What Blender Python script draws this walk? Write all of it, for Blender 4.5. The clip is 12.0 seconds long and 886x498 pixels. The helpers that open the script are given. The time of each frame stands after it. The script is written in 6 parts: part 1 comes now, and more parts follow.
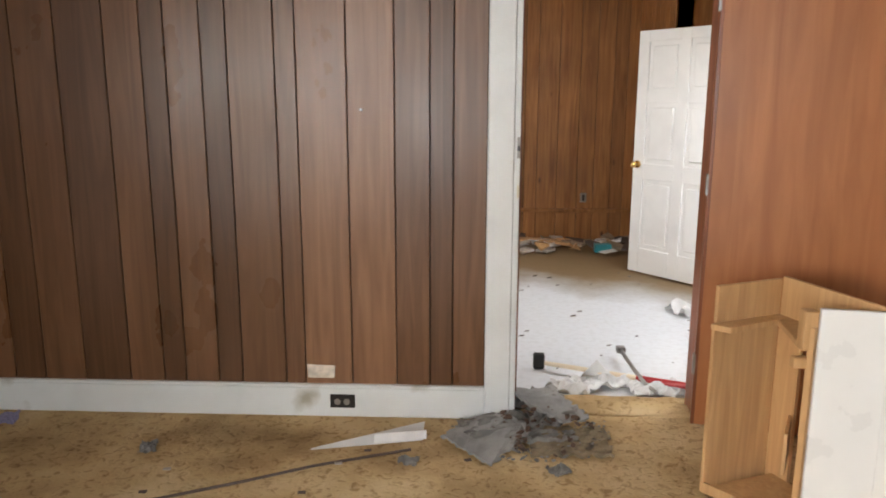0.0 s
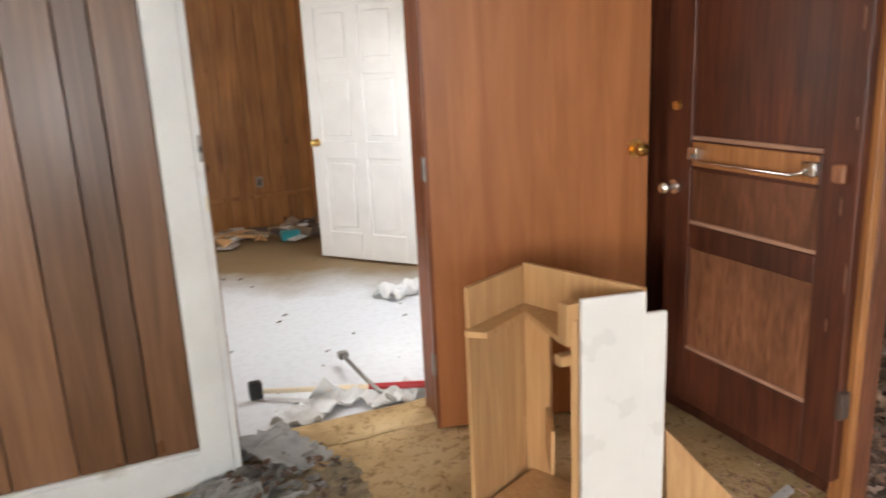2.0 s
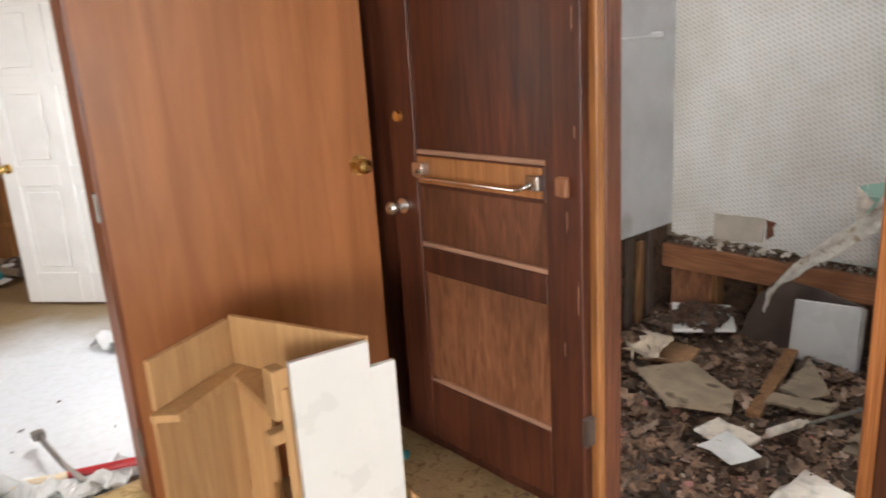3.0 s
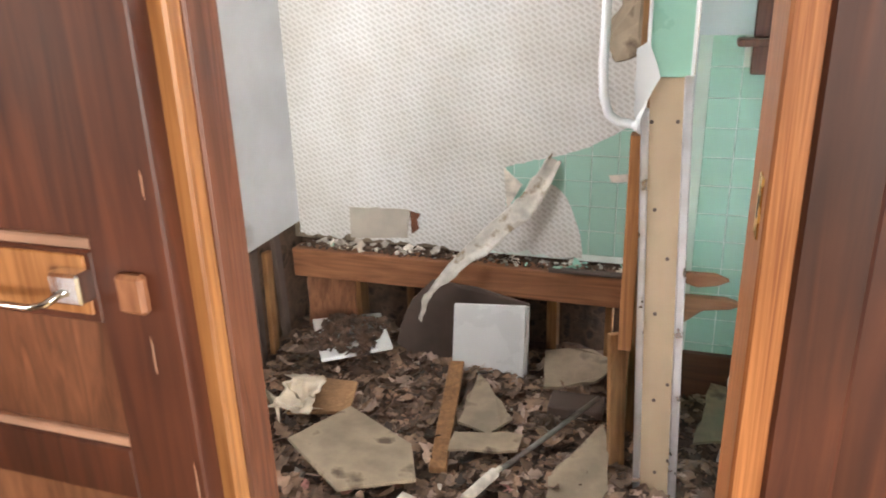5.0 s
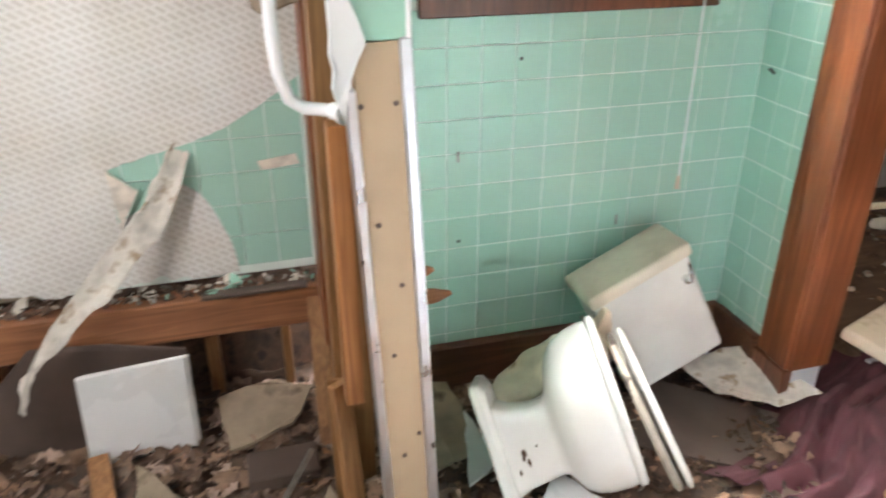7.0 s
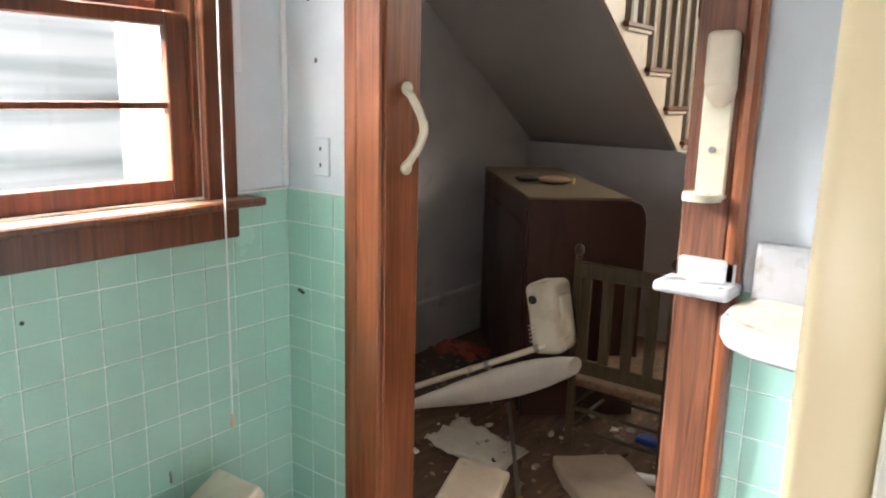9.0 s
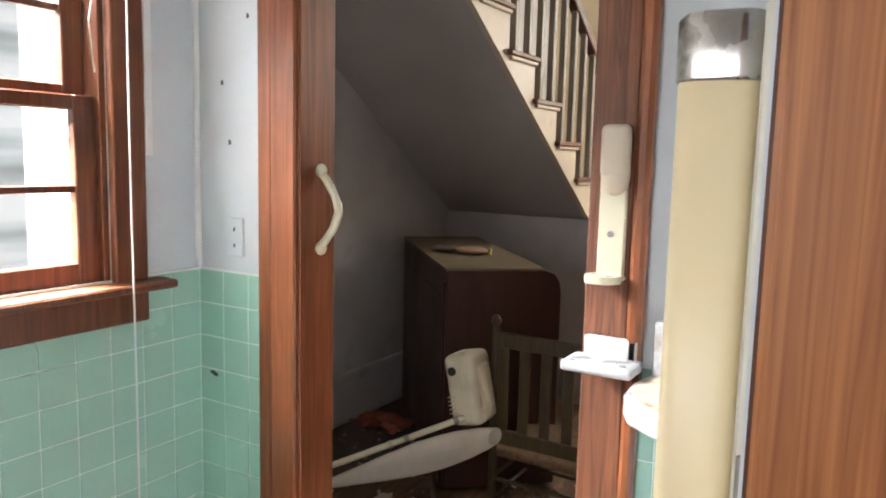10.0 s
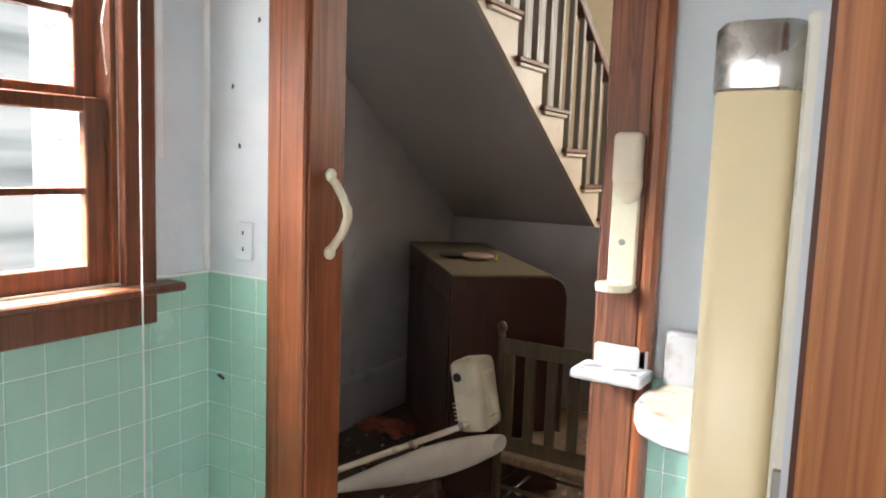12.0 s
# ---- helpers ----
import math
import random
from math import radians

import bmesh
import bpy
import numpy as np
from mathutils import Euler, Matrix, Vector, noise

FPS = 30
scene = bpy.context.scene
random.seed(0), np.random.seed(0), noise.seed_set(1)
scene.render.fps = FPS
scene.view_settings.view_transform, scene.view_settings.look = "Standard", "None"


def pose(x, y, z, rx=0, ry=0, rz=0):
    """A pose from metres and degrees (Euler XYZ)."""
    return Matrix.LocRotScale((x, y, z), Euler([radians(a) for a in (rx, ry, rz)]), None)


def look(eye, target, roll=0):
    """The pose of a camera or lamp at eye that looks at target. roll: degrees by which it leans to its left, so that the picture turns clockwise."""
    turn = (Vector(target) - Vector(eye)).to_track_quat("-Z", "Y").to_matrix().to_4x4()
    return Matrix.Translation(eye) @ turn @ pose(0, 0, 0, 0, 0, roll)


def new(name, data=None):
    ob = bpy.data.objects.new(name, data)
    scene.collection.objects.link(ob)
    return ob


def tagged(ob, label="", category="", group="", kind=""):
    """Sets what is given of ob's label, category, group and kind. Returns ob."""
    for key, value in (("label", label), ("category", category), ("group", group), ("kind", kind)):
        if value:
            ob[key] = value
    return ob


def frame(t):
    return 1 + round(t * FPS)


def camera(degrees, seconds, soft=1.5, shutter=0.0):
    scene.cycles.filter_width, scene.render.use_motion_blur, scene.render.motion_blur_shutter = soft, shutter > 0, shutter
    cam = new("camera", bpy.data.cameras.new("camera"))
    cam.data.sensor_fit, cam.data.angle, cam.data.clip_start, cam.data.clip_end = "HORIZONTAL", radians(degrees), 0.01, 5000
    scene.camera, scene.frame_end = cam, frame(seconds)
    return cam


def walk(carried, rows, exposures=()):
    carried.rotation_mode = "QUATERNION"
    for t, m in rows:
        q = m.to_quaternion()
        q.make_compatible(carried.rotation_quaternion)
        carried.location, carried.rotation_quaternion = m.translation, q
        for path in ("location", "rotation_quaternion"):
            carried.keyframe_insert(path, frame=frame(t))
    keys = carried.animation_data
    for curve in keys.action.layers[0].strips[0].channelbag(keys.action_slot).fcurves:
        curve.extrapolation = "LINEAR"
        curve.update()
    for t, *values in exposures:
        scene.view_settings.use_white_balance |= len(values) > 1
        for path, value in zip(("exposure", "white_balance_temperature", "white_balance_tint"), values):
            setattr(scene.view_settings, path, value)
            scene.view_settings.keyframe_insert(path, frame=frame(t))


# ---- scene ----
cam = camera(61.81, 12.0, soft=1.8, shutter=0.3)
PATH = [
    (0, (0.046, 0.0343, 1.4505), (-0.0312, 1.9925, 1.0513), 0.17),
    (0.5, (0.0135, 0.1419, 1.4536), (-0.1301, 2.091, 1.0287), -0.62),
    (1, (-0.0717, 0.4034, 1.4877), (-0.0709, 2.3574, 1.0611), -1.78),
    (1.5, (-0.0731, 0.5569, 1.49), (0.3254, 2.46, 1.0214), -2.35),
    (2, (-0.0201, 0.6152, 1.4967), (0.7517, 2.3922, 1.0), -2.77),
    (2.5, (0.1056, 0.6914, 1.4892), (1.1722, 2.3061, 0.9842), -2.92),
    (3, (0.3746, 0.8491, 1.4984), (1.6396, 2.3072, 0.9752), -3.59),
    (3.5, (0.5171, 1.0257, 1.4635), (1.9923, 2.2295, 0.8515), -3.07),
    (3.7, (0.5902, 1.1507, 1.4712), (2.1165, 2.2867, 0.8549), -3.19),
    (5.3, (1.2863, 1.5598, 1.5004), (3.0894, 2.0373, 0.7789), -1.55),
    (5.5, (1.319, 1.6636, 1.5008), (3.1301, 2.0716, 0.7568), -1.67),
    (6, (1.4752, 1.771, 1.4697), (3.2953, 1.9717, 0.6653), -1.86),
    (6.5, (1.733, 1.7579, 1.476), (3.5295, 1.7188, 0.5979), -1.56),
    (7, (1.9454, 1.771, 1.4875), (3.6718, 1.2806, 0.6049), -0.08),
    (7.5, (2.1511, 1.7729, 1.52), (3.7026, 0.8341, 0.6765), 0.72),
    (7.7, (2.1892, 1.7603, 1.5322), (3.6631, 0.6727, 0.7292), 0.94),
    (9.3, (2.1642, 1.6963, 1.6156), (3.294, 0.0837, 1.265), 1.3),
    (9.5, (2.1543, 1.6955, 1.6281), (3.2534, 0.055, 1.3104), 1.24),
    (10, (2.1414, 1.7036, 1.6528), (3.1659, 0.0032, 1.4098), 1.42),
    (10.5, (2.1506, 1.7028, 1.6752), (3.1235, -0.0344, 1.4866), 1.53),
    (11, (2.158, 1.7128, 1.673), (3.1069, -0.0388, 1.4951), 1.55),
    (11.5, (2.1606, 1.7107, 1.6684), (3.128, -0.0293, 1.477), 1.7),
    (12, (2.1589, 1.711, 1.6533), (3.1903, 0.0128, 1.4246), 2.02),
]
EXPOSURES = [(0, -0.2), (2, -0.1), (3.0, 0.0), (3.5, 0.4), (5.5, 0.8), (7.5, 0.95), (9.5, 0.45), (12, 0.5)]
walk(cam, [(t, look(eye, target, roll)) for t, eye, target, roll in PATH], EXPOSURES)

# ---- light ----
world = bpy.data.worlds.new("world")
scene.world = world
world.use_nodes = True
wn = world.node_tree.nodes
sky = wn.new("ShaderNodeTexSky")
sky.sky_type, sky.sun_disc = "NISHITA", False
sky.sun_elevation, sky.sun_rotation = radians(48), radians(60)
wn["Background"].inputs["Strength"].default_value = 0.12
world.node_tree.links.new(sky.outputs["Color"], wn["Background"].inputs["Color"])


def lamp(name, eye, target, w, h, power, colour=(1, 1, 1), spread=180):
    data = bpy.data.lights.new(name, "AREA")
    data.shape, data.size, data.size_y, data.energy, data.color = "RECTANGLE", w, h, power, colour
    data.spread = radians(spread)
    ob = new(name, data)
    ob.matrix_world = look(eye, target)
    return ob


sun_data = bpy.data.lights.new("sun", "SUN")
sun_data.energy, sun_data.angle, sun_data.color = 1.2, radians(10), (1, 0.95, 0.88)
new("sun", sun_data).matrix_world = look((8, 6, 10), (0, 0, 0))
lamp("daylight_front_window", (-0.65, -2.55, 1.55), (-0.05, 3.0, 1.0), 1.5, 1.3, 104, (0.95, 0.98, 1))
# added fill at an unseen gap in the west wall, brightens the doors
lamp("fill_room_west", (-2.55, -1.55, 1.5), (1.6, 2.7, 1.0), 1.2, 1.2, 44, (1, 0.95, 0.89), 80)
lamp("daylight_far_window", (2.10, 4.55, 1.5), (1.0, 4.75, 0.0), 1.2, 1.1, 38, (0.92, 0.96, 1))
# added fill from the unseen left side, lights the white door
lamp("fill_far_west", (-1.45, 5.2, 1.6), (1.5, 5.6, 0.9), 1.4, 1.2, 46, (1, 0.95, 0.88))
lamp("daylight_bath_window", (5.4, 0.95, 3.5), (3.6, 1.0, 0.9), 2.2, 1.8, 3700, (0.98, 0.98, 1))
# added fill on the tub side, out of view, for wallpaper and jamb
lamp("fill_tub_side", (2.75, 3.15, 1.75), (3.8, 1.35, 0.8), 0.8, 0.8, 18, (1, 0.97, 0.96))
# added lamp, stands in for unseen upper daylight on the stairs
lamp("fill_hall_stairs", (2.0, -4.45, 2.6), (3.7, -2.4, 1.9), 1.2, 1.2, 70, (1, 0.93, 0.82))
# added fill before the closed west wall, brightens the hall
lamp("fill_hall_west", (1.4, -1.6, 1.9), (4.9, -1.4, 1.5), 0.8, 1.6, 26, (0.97, 0.97, 1), 110)



# ---- materials ----
def material(name):
    m = bpy.data.materials.new(name)
    m.use_nodes = True
    return m, m.node_tree.nodes, m.node_tree.links, m.node_tree.nodes["Principled BSDF"]


def ramp(nodes, stops):
    r = nodes.new("ShaderNodeValToRGB")
    while len(r.color_ramp.elements) < len(stops):
        r.color_ramp.elements.new(0.5)
    for e, (p, c) in zip(r.color_ramp.elements, stops):
        e.position, e.color = p, (*c, 1)
    return r


def coords(nodes, links, scale, rot=(0, 0, 0)):
    t, mp = nodes.new("ShaderNodeTexCoord"), nodes.new("ShaderNodeMapping")
    links.new(t.outputs["Object"], mp.inputs["Vector"])
    mp.inputs["Scale"].default_value = scale
    mp.inputs["Rotation"].default_value = rot
    return mp


def jitter(nodes, links, colour_socket, amount):
    info, hsv, mr = nodes.new("ShaderNodeObjectInfo"), nodes.new("ShaderNodeHueSaturation"), nodes.new("ShaderNodeMapRange")
    links.new(info.outputs["Random"], mr.inputs["Value"])
    mr.inputs["To Min"].default_value, mr.inputs["To Max"].default_value = 1 - amount, 1 + amount
    links.new(mr.outputs["Result"], hsv.inputs["Value"])
    links.new(colour_socket, hsv.inputs["Color"])
    return hsv.outputs["Color"]


def wood(name, dark, light, rough=0.45, grain=(14, 14, 0.9), rand=0.0, knots=0.0, bump=0.15, stain=0.25):
    """Wood with long grain along the axis of the smallest scale, blotches and wear."""
    m, n, l, b = material(name)
    mp = coords(n, l, grain)
    info = n.new("ShaderNodeObjectInfo")
    add = n.new("ShaderNodeVectorMath")
    sc = n.new("ShaderNodeVectorMath")
    sc.operation = "SCALE"
    comb = n.new("ShaderNodeCombineXYZ")
    for k in "XYZ":
        l.new(info.outputs["Random"], comb.inputs[k])
    l.new(comb.outputs[0], sc.inputs[0])
    sc.inputs["Scale"].default_value = 37.0
    l.new(mp.outputs[0], add.inputs[0])
    l.new(sc.outputs[0], add.inputs[1])
    a = n.new("ShaderNodeTexNoise")
    a.inputs["Scale"].default_value, a.inputs["Detail"].default_value, a.inputs["Distortion"].default_value = 2.2, 8, 1.4
    l.new(add.outputs[0], a.inputs["Vector"])
    r = ramp(n, [(0.3, dark), (0.52, tuple(0.5 * (p + q) for p, q in zip(dark, light))), (0.72, light)])
    l.new(a.outputs["Fac"], r.inputs["Fac"])
    mp2 = coords(n, l, (1.6, 1.6, 1.1))
    c = n.new("ShaderNodeTexNoise")
    c.inputs["Scale"].default_value, c.inputs["Detail"].default_value = 1.7, 5
    l.new(mp2.outputs[0], c.inputs["Vector"])
    r2 = ramp(n, [(0.3, (1 - stain,) * 3), (0.7, (1 + stain * 0.4,) * 3)])
    l.new(c.outputs["Fac"], r2.inputs["Fac"])
    mix = n.new("ShaderNodeMix")
    mix.data_type, mix.blend_type = "RGBA", "MULTIPLY"
    mix.inputs["Factor"].default_value = 1
    l.new(r.outputs["Color"], mix.inputs["A"])
    l.new(r2.outputs["Color"], mix.inputs["B"])
    col = mix.outputs["Result"]
    if knots:
        v = n.new("ShaderNodeTexVoronoi")
        v.inputs["Scale"].default_value = 2.4
        mk = coords(n, l, (2.2, 2.2, 1.0))
        l.new(mk.outputs[0], v.inputs["Vector"])
        rk = ramp(n, [(0.03, (0.12, 0.045, 0.02)), (0.11, (1, 1, 1))])
        l.new(v.outputs["Distance"], rk.inputs["Fac"])
        mx = n.new("ShaderNodeMix")
        mx.data_type, mx.blend_type = "RGBA", "MULTIPLY"
        mx.inputs["Factor"].default_value = knots
        l.new(col, mx.inputs["A"])
        l.new(rk.outputs["Color"], mx.inputs["B"])
        col = mx.outputs["Result"]
    if rand:
        col = jitter(n, l, col, rand)
    l.new(col, b.inputs["Base Color"])
    rr = ramp(n, [(0.2, (rough - 0.1,) * 3), (0.8, (rough + 0.15,) * 3)])
    l.new(c.outputs["Fac"], rr.inputs["Fac"])
    l.new(rr.outputs["Color"], b.inputs["Roughness"])
    bp = n.new("ShaderNodeBump")
    bp.inputs["Strength"].default_value, bp.inputs["Distance"].default_value = bump, 0.004
    l.new(a.outputs["Fac"], bp.inputs["Height"])
    l.new(bp.outputs[0], b.inputs["Normal"])
    return m


def plain(name, colour, rough=0.5, vary=0.12, scale=6.0, bump=0.1, metal=0.0, dirt=None, dirt_at=0.62, rand=0.0, fine=60.0, island=0.0):
    """Paint, plaster, plastic, cloth or metal with blotches, fine relief and optional dirt."""
    m, n, l, b = material(name)
    mp = coords(n, l, (1, 1, 1))
    a, f = n.new("ShaderNodeTexNoise"), n.new("ShaderNodeTexNoise")
    a.inputs["Scale"].default_value, a.inputs["Detail"].default_value = scale, 6
    f.inputs["Scale"].default_value, f.inputs["Detail"].default_value = fine, 3
    vec = mp.outputs[0]
    if rand:
        info, sc, add = n.new("ShaderNodeObjectInfo"), n.new("ShaderNodeVectorMath"), n.new("ShaderNodeVectorMath")
        sc.operation = "SCALE"
        sc.inputs[0].default_value, sc.inputs["Scale"].default_value = (31.0, 17.0, 23.0), 1.0
        l.new(info.outputs["Random"], sc.inputs["Scale"])
        l.new(vec, add.inputs[0])
        l.new(sc.outputs[0], add.inputs[1])
        vec = add.outputs[0]
    for q in (a, f):
        l.new(vec, q.inputs["Vector"])
    lo, hi = tuple(c * (1 - vary) for c in colour), tuple(min(1, c * (1 + vary * 0.6)) for c in colour)
    stops = [(0.32, lo), (0.58, hi)]
    if dirt:
        stops += [(dirt_at, hi), (min(1, dirt_at + 0.12), dirt)]
    r = ramp(n, stops)
    l.new(a.outputs["Fac"], r.inputs["Fac"])
    col = r.outputs["Color"]
    if rand:
        col = jitter(n, l, col, rand)
    if island:
        g, hsv, mr = n.new("ShaderNodeNewGeometry"), n.new("ShaderNodeHueSaturation"), n.new("ShaderNodeMapRange")
        l.new(g.outputs["Random Per Island"], mr.inputs["Value"])
        mr.inputs["To Min"].default_value, mr.inputs["To Max"].default_value = 1 - island, 1 + island
        l.new(mr.outputs["Result"], hsv.inputs["Value"])
        l.new(col, hsv.inputs["Color"])
        col = hsv.outputs["Color"]
    l.new(col, b.inputs["Base Color"])
    b.inputs["Metallic"].default_value = metal
    rr = ramp(n, [(0.3, (max(0.05, rough - min(0.08, 1.5 * vary)),) * 3), (0.7, (min(1, rough + min(0.12, 2 * vary)),) * 3)])
    l.new(a.outputs["Fac"], rr.inputs["Fac"])
    l.new(rr.outputs["Color"], b.inputs["Roughness"])
    bp = n.new("ShaderNodeBump")
    bp.inputs["Strength"].default_value, bp.inputs["Distance"].default_value = bump, 0.004
    l.new(f.outputs["Fac"], bp.inputs["Height"])
    l.new(bp.outputs[0], b.inputs["Normal"])
    return m


def carpet_material():
    m, n, l, b = material("carpet")
    mp = coords(n, l, (1, 1, 1))
    a, v, s = n.new("ShaderNodeTexNoise"), n.new("ShaderNodeTexVoronoi"), n.new("ShaderNodeTexNoise")
    a.inputs["Scale"].default_value, a.inputs["Detail"].default_value = 1.8, 6
    v.inputs["Scale"].default_value = 34
    s.inputs["Scale"].default_value, s.inputs["Detail"].default_value, s.inputs["Distortion"].default_value = 26, 4, 1.2
    for q in (a, v, s):
        l.new(mp.outputs[0], q.inputs["Vector"])
    r = ramp(n, [(0.28, (0.20, 0.120, 0.052)), (0.5, (0.54, 0.385, 0.200)), (0.72, (0.72, 0.57, 0.345))])
    l.new(a.outputs["Fac"], r.inputs["Fac"])
    r2 = ramp(n, [(0.34, (0.50, 0.43, 0.35)), (0.46, (1, 1, 1))])
    l.new(s.outputs["Fac"], r2.inputs["Fac"])
    mix = n.new("ShaderNodeMix")
    mix.data_type, mix.blend_type = "RGBA", "MULTIPLY"
    mix.inputs["Factor"].default_value = 0.75
    l.new(r.outputs["Color"], mix.inputs["A"])
    l.new(r2.outputs["Color"], mix.inputs["B"])
    l.new(mix.outputs["Result"], b.inputs["Base Color"])
    b.inputs["Roughness"].default_value = 0.95
    b.inputs["Specular IOR Level"].default_value = 0.1
    bp = n.new("ShaderNodeBump")
    bp.inputs["Strength"].default_value, bp.inputs["Distance"].default_value = 0.7, 0.012
    l.new(s.outputs["Fac"], bp.inputs["Height"])
    l.new(bp.outputs[0], b.inputs["Normal"])
    return m


def wallpaper_material():
    m, n, l, b = material("wallpaper")
    mp = coords(n, l, (1, 1, 1), (radians(-34), 0, 0))
    w = n.new("ShaderNodeTexBrick")
    w.inputs["Scale"].default_value = 1.0
    w.inputs["Brick Width"].default_value, w.inputs["Row Height"].default_value, w.inputs["Mortar Size"].default_value = 0.036, 0.019, 0.0072
    w.inputs["Mortar Smooth"].default_value = 0.7
    w.inputs["Color1"].default_value, w.inputs["Color2"].default_value = (0.60, 0.575, 0.54, 1), (0.65, 0.63, 0.60, 1)
    w.inputs["Mortar"].default_value = (0.78, 0.77, 0.75, 1)
    sep, com = n.new("ShaderNodeSeparateXYZ"), n.new("ShaderNodeCombineXYZ")
    l.new(mp.outputs[0], sep.inputs[0])
    l.new(sep.outputs["Y"], com.inputs["X"])
    l.new(sep.outputs["Z"], com.inputs["Y"])
    l.new(com.outputs[0], w.inputs["Vector"])
    a = n.new("ShaderNodeTexNoise")
    a.inputs["Scale"].default_value, a.inputs["Detail"].default_value = 3, 6
    mq = coords(n, l, (1, 1, 1))
    l.new(mq.outputs[0], a.inputs["Vector"])
    r = ramp(n, [(0.3, (0.80, 0.77, 0.72)), (0.62, (1, 1, 1))])
    l.new(a.outputs["Fac"], r.inputs["Fac"])
    mix = n.new("ShaderNodeMix")
    mix.data_type, mix.blend_type = "RGBA", "MULTIPLY"
    mix.inputs["Factor"].default_value = 0.8
    l.new(w.outputs["Color"], mix.inputs["A"])
    l.new(r.outputs["Color"], mix.inputs["B"])
    l.new(mix.outputs["Result"], b.inputs["Base Color"])
    b.inputs["Roughness"].default_value = 0.6
    bp = n.new("ShaderNodeBump")
    bp.inputs["Strength"].default_value, bp.inputs["Distance"].default_value = 0.35, 0.003
    l.new(w.outputs["Fac"], bp.inputs["Height"])
    l.new(bp.outputs[0], b.inputs["Normal"])
    return m


PANEL = wood("dark panel", (0.120, 0.056, 0.027), (0.200, 0.099, 0.050), 0.30, (9, 9, 0.5), rand=0.10, stain=0.10)
PANELDARK = wood("darker panel", (0.078, 0.036, 0.017), (0.136, 0.066, 0.033), 0.32, (9, 9, 0.5), rand=0.10, stain=0.10)
PANELPALE = wood("paler panel", (0.190, 0.092, 0.046), (0.290, 0.148, 0.078), 0.30, (9, 9, 0.5), rand=0.06, stain=0.10)
GROOVE = plain("groove", (0.02, 0.01, 0.006), 0.8)
DUST = plain("dusty worn edge", (0.36, 0.20, 0.13), 0.8, 0.2, 9, 0.1)
PINE = wood("knotty pine", (0.22, 0.085, 0.022), (0.42, 0.19, 0.058), 0.42, (10, 10, 0.6), rand=0.2, knots=0.9)
WHITE = plain("white paint", (0.66, 0.68, 0.68), 0.42, 0.08, 3, 0.12, dirt=(0.36, 0.33, 0.26), dirt_at=0.64)
DOORWHITE = plain("door white paint", (0.80, 0.79, 0.77), 0.38, 0.05, 4, 0.08, dirt=(0.45, 0.42, 0.38), dirt_at=0.72)
FLUSH = wood("door veneer", (0.300, 0.105, 0.033), (0.415, 0.160, 0.055), 0.40, (6, 6, 0.45), stain=0.12, bump=0.05)
MAHOGANY = wood("mahogany stain", (0.054, 0.0125, 0.0055), (0.142, 0.040, 0.017), 0.50, (12, 12, 0.8), stain=0.55)
PLYDARK = wood("stained plywood", (0.10, 0.034, 0.015), (0.25, 0.095, 0.044), 0.5, (16, 16, 2.6), stain=0.5)
PLYPANEL = wood("worn plywood", (0.17, 0.060, 0.026), (0.38, 0.165, 0.080), 0.5, (16, 16, 2.6), stain=0.5)
FIR = wood("raw fir", (0.25, 0.090, 0.026), (0.52, 0.235, 0.080), 0.5, (34, 34, 0.8), stain=0.3)
JAMBFIR = wood("varnished fir jamb", (0.25, 0.078, 0.021), (0.53, 0.215, 0.072), 0.5, (60, 60, 1.3), stain=0.2, bump=0.1)
CASING = wood("stained casing", (0.14, 0.038, 0.013), (0.31, 0.100, 0.038), 0.34, (18, 18, 0.8), stain=0.35)
WORN = wood("worn casing", (0.080, 0.022, 0.010), (0.250, 0.092, 0.044), 0.5, (26, 26, 1.4), stain=0.4, bump=0.3)
LUMBER = wood("framing lumber", (0.22, 0.086, 0.036), (0.41, 0.175, 0.082), 0.6, (16, 1.2, 16), stain=0.35)
STUD = wood("stud", (0.20, 0.09, 0.032), (0.40, 0.20, 0.08), 0.6, (16, 16, 1.2), stain=0.4)
BIRCH = wood("birch plywood", (0.46, 0.262, 0.112), (0.61, 0.375, 0.178), 0.5, (14, 14, 0.8), stain=0.15, bump=0.05)
CARPET = carpet_material()

PAPER = wallpaper_material()
MINT = plain("mint glaze", (0.365, 0.585, 0.495), 0.26, 0.008, 2.5, 0.015, rand=0.005)
GROUT = plain("grout", (0.74, 0.82, 0.77), 0.7, 0.1)
MINTBOARD = plain("mint board", (0.30, 0.54, 0.43), 0.3, 0.08, 5, 0.03)
BLUEWALL = plain("pale blue paint", (0.62, 0.66, 0.70), 0.5, 0.08, 3, 0.12, dirt=(0.45, 0.46, 0.46), dirt_at=0.68)
GREYWALL = plain("grey wall paint", (0.54, 0.54, 0.555), 0.6, 0.12, 2.5, 0.12, dirt=(0.34, 0.33, 0.32), dirt_at=0.66)
SOFFIT = plain("grey soffit paint", (0.45, 0.435, 0.425), 0.65, 0.06, 2, 0.1)
CREAM = plain("cream paint", (0.58, 0.49, 0.38), 0.5, 0.1, 5, 0.12, dirt=(0.36, 0.28, 0.2), dirt_at=0.68)
CREAMWALL = plain("cream wall", (0.78, 0.66, 0.48), 0.6, 0.08, 2, 0.1)
BALUSTER = plain("grey-brown baluster paint", (0.20, 0.175, 0.145), 0.45, 0.15)
CEILING = plain("ceiling paint", (0.74, 0.73, 0.70), 0.7, 0.06, 3, 0.15)
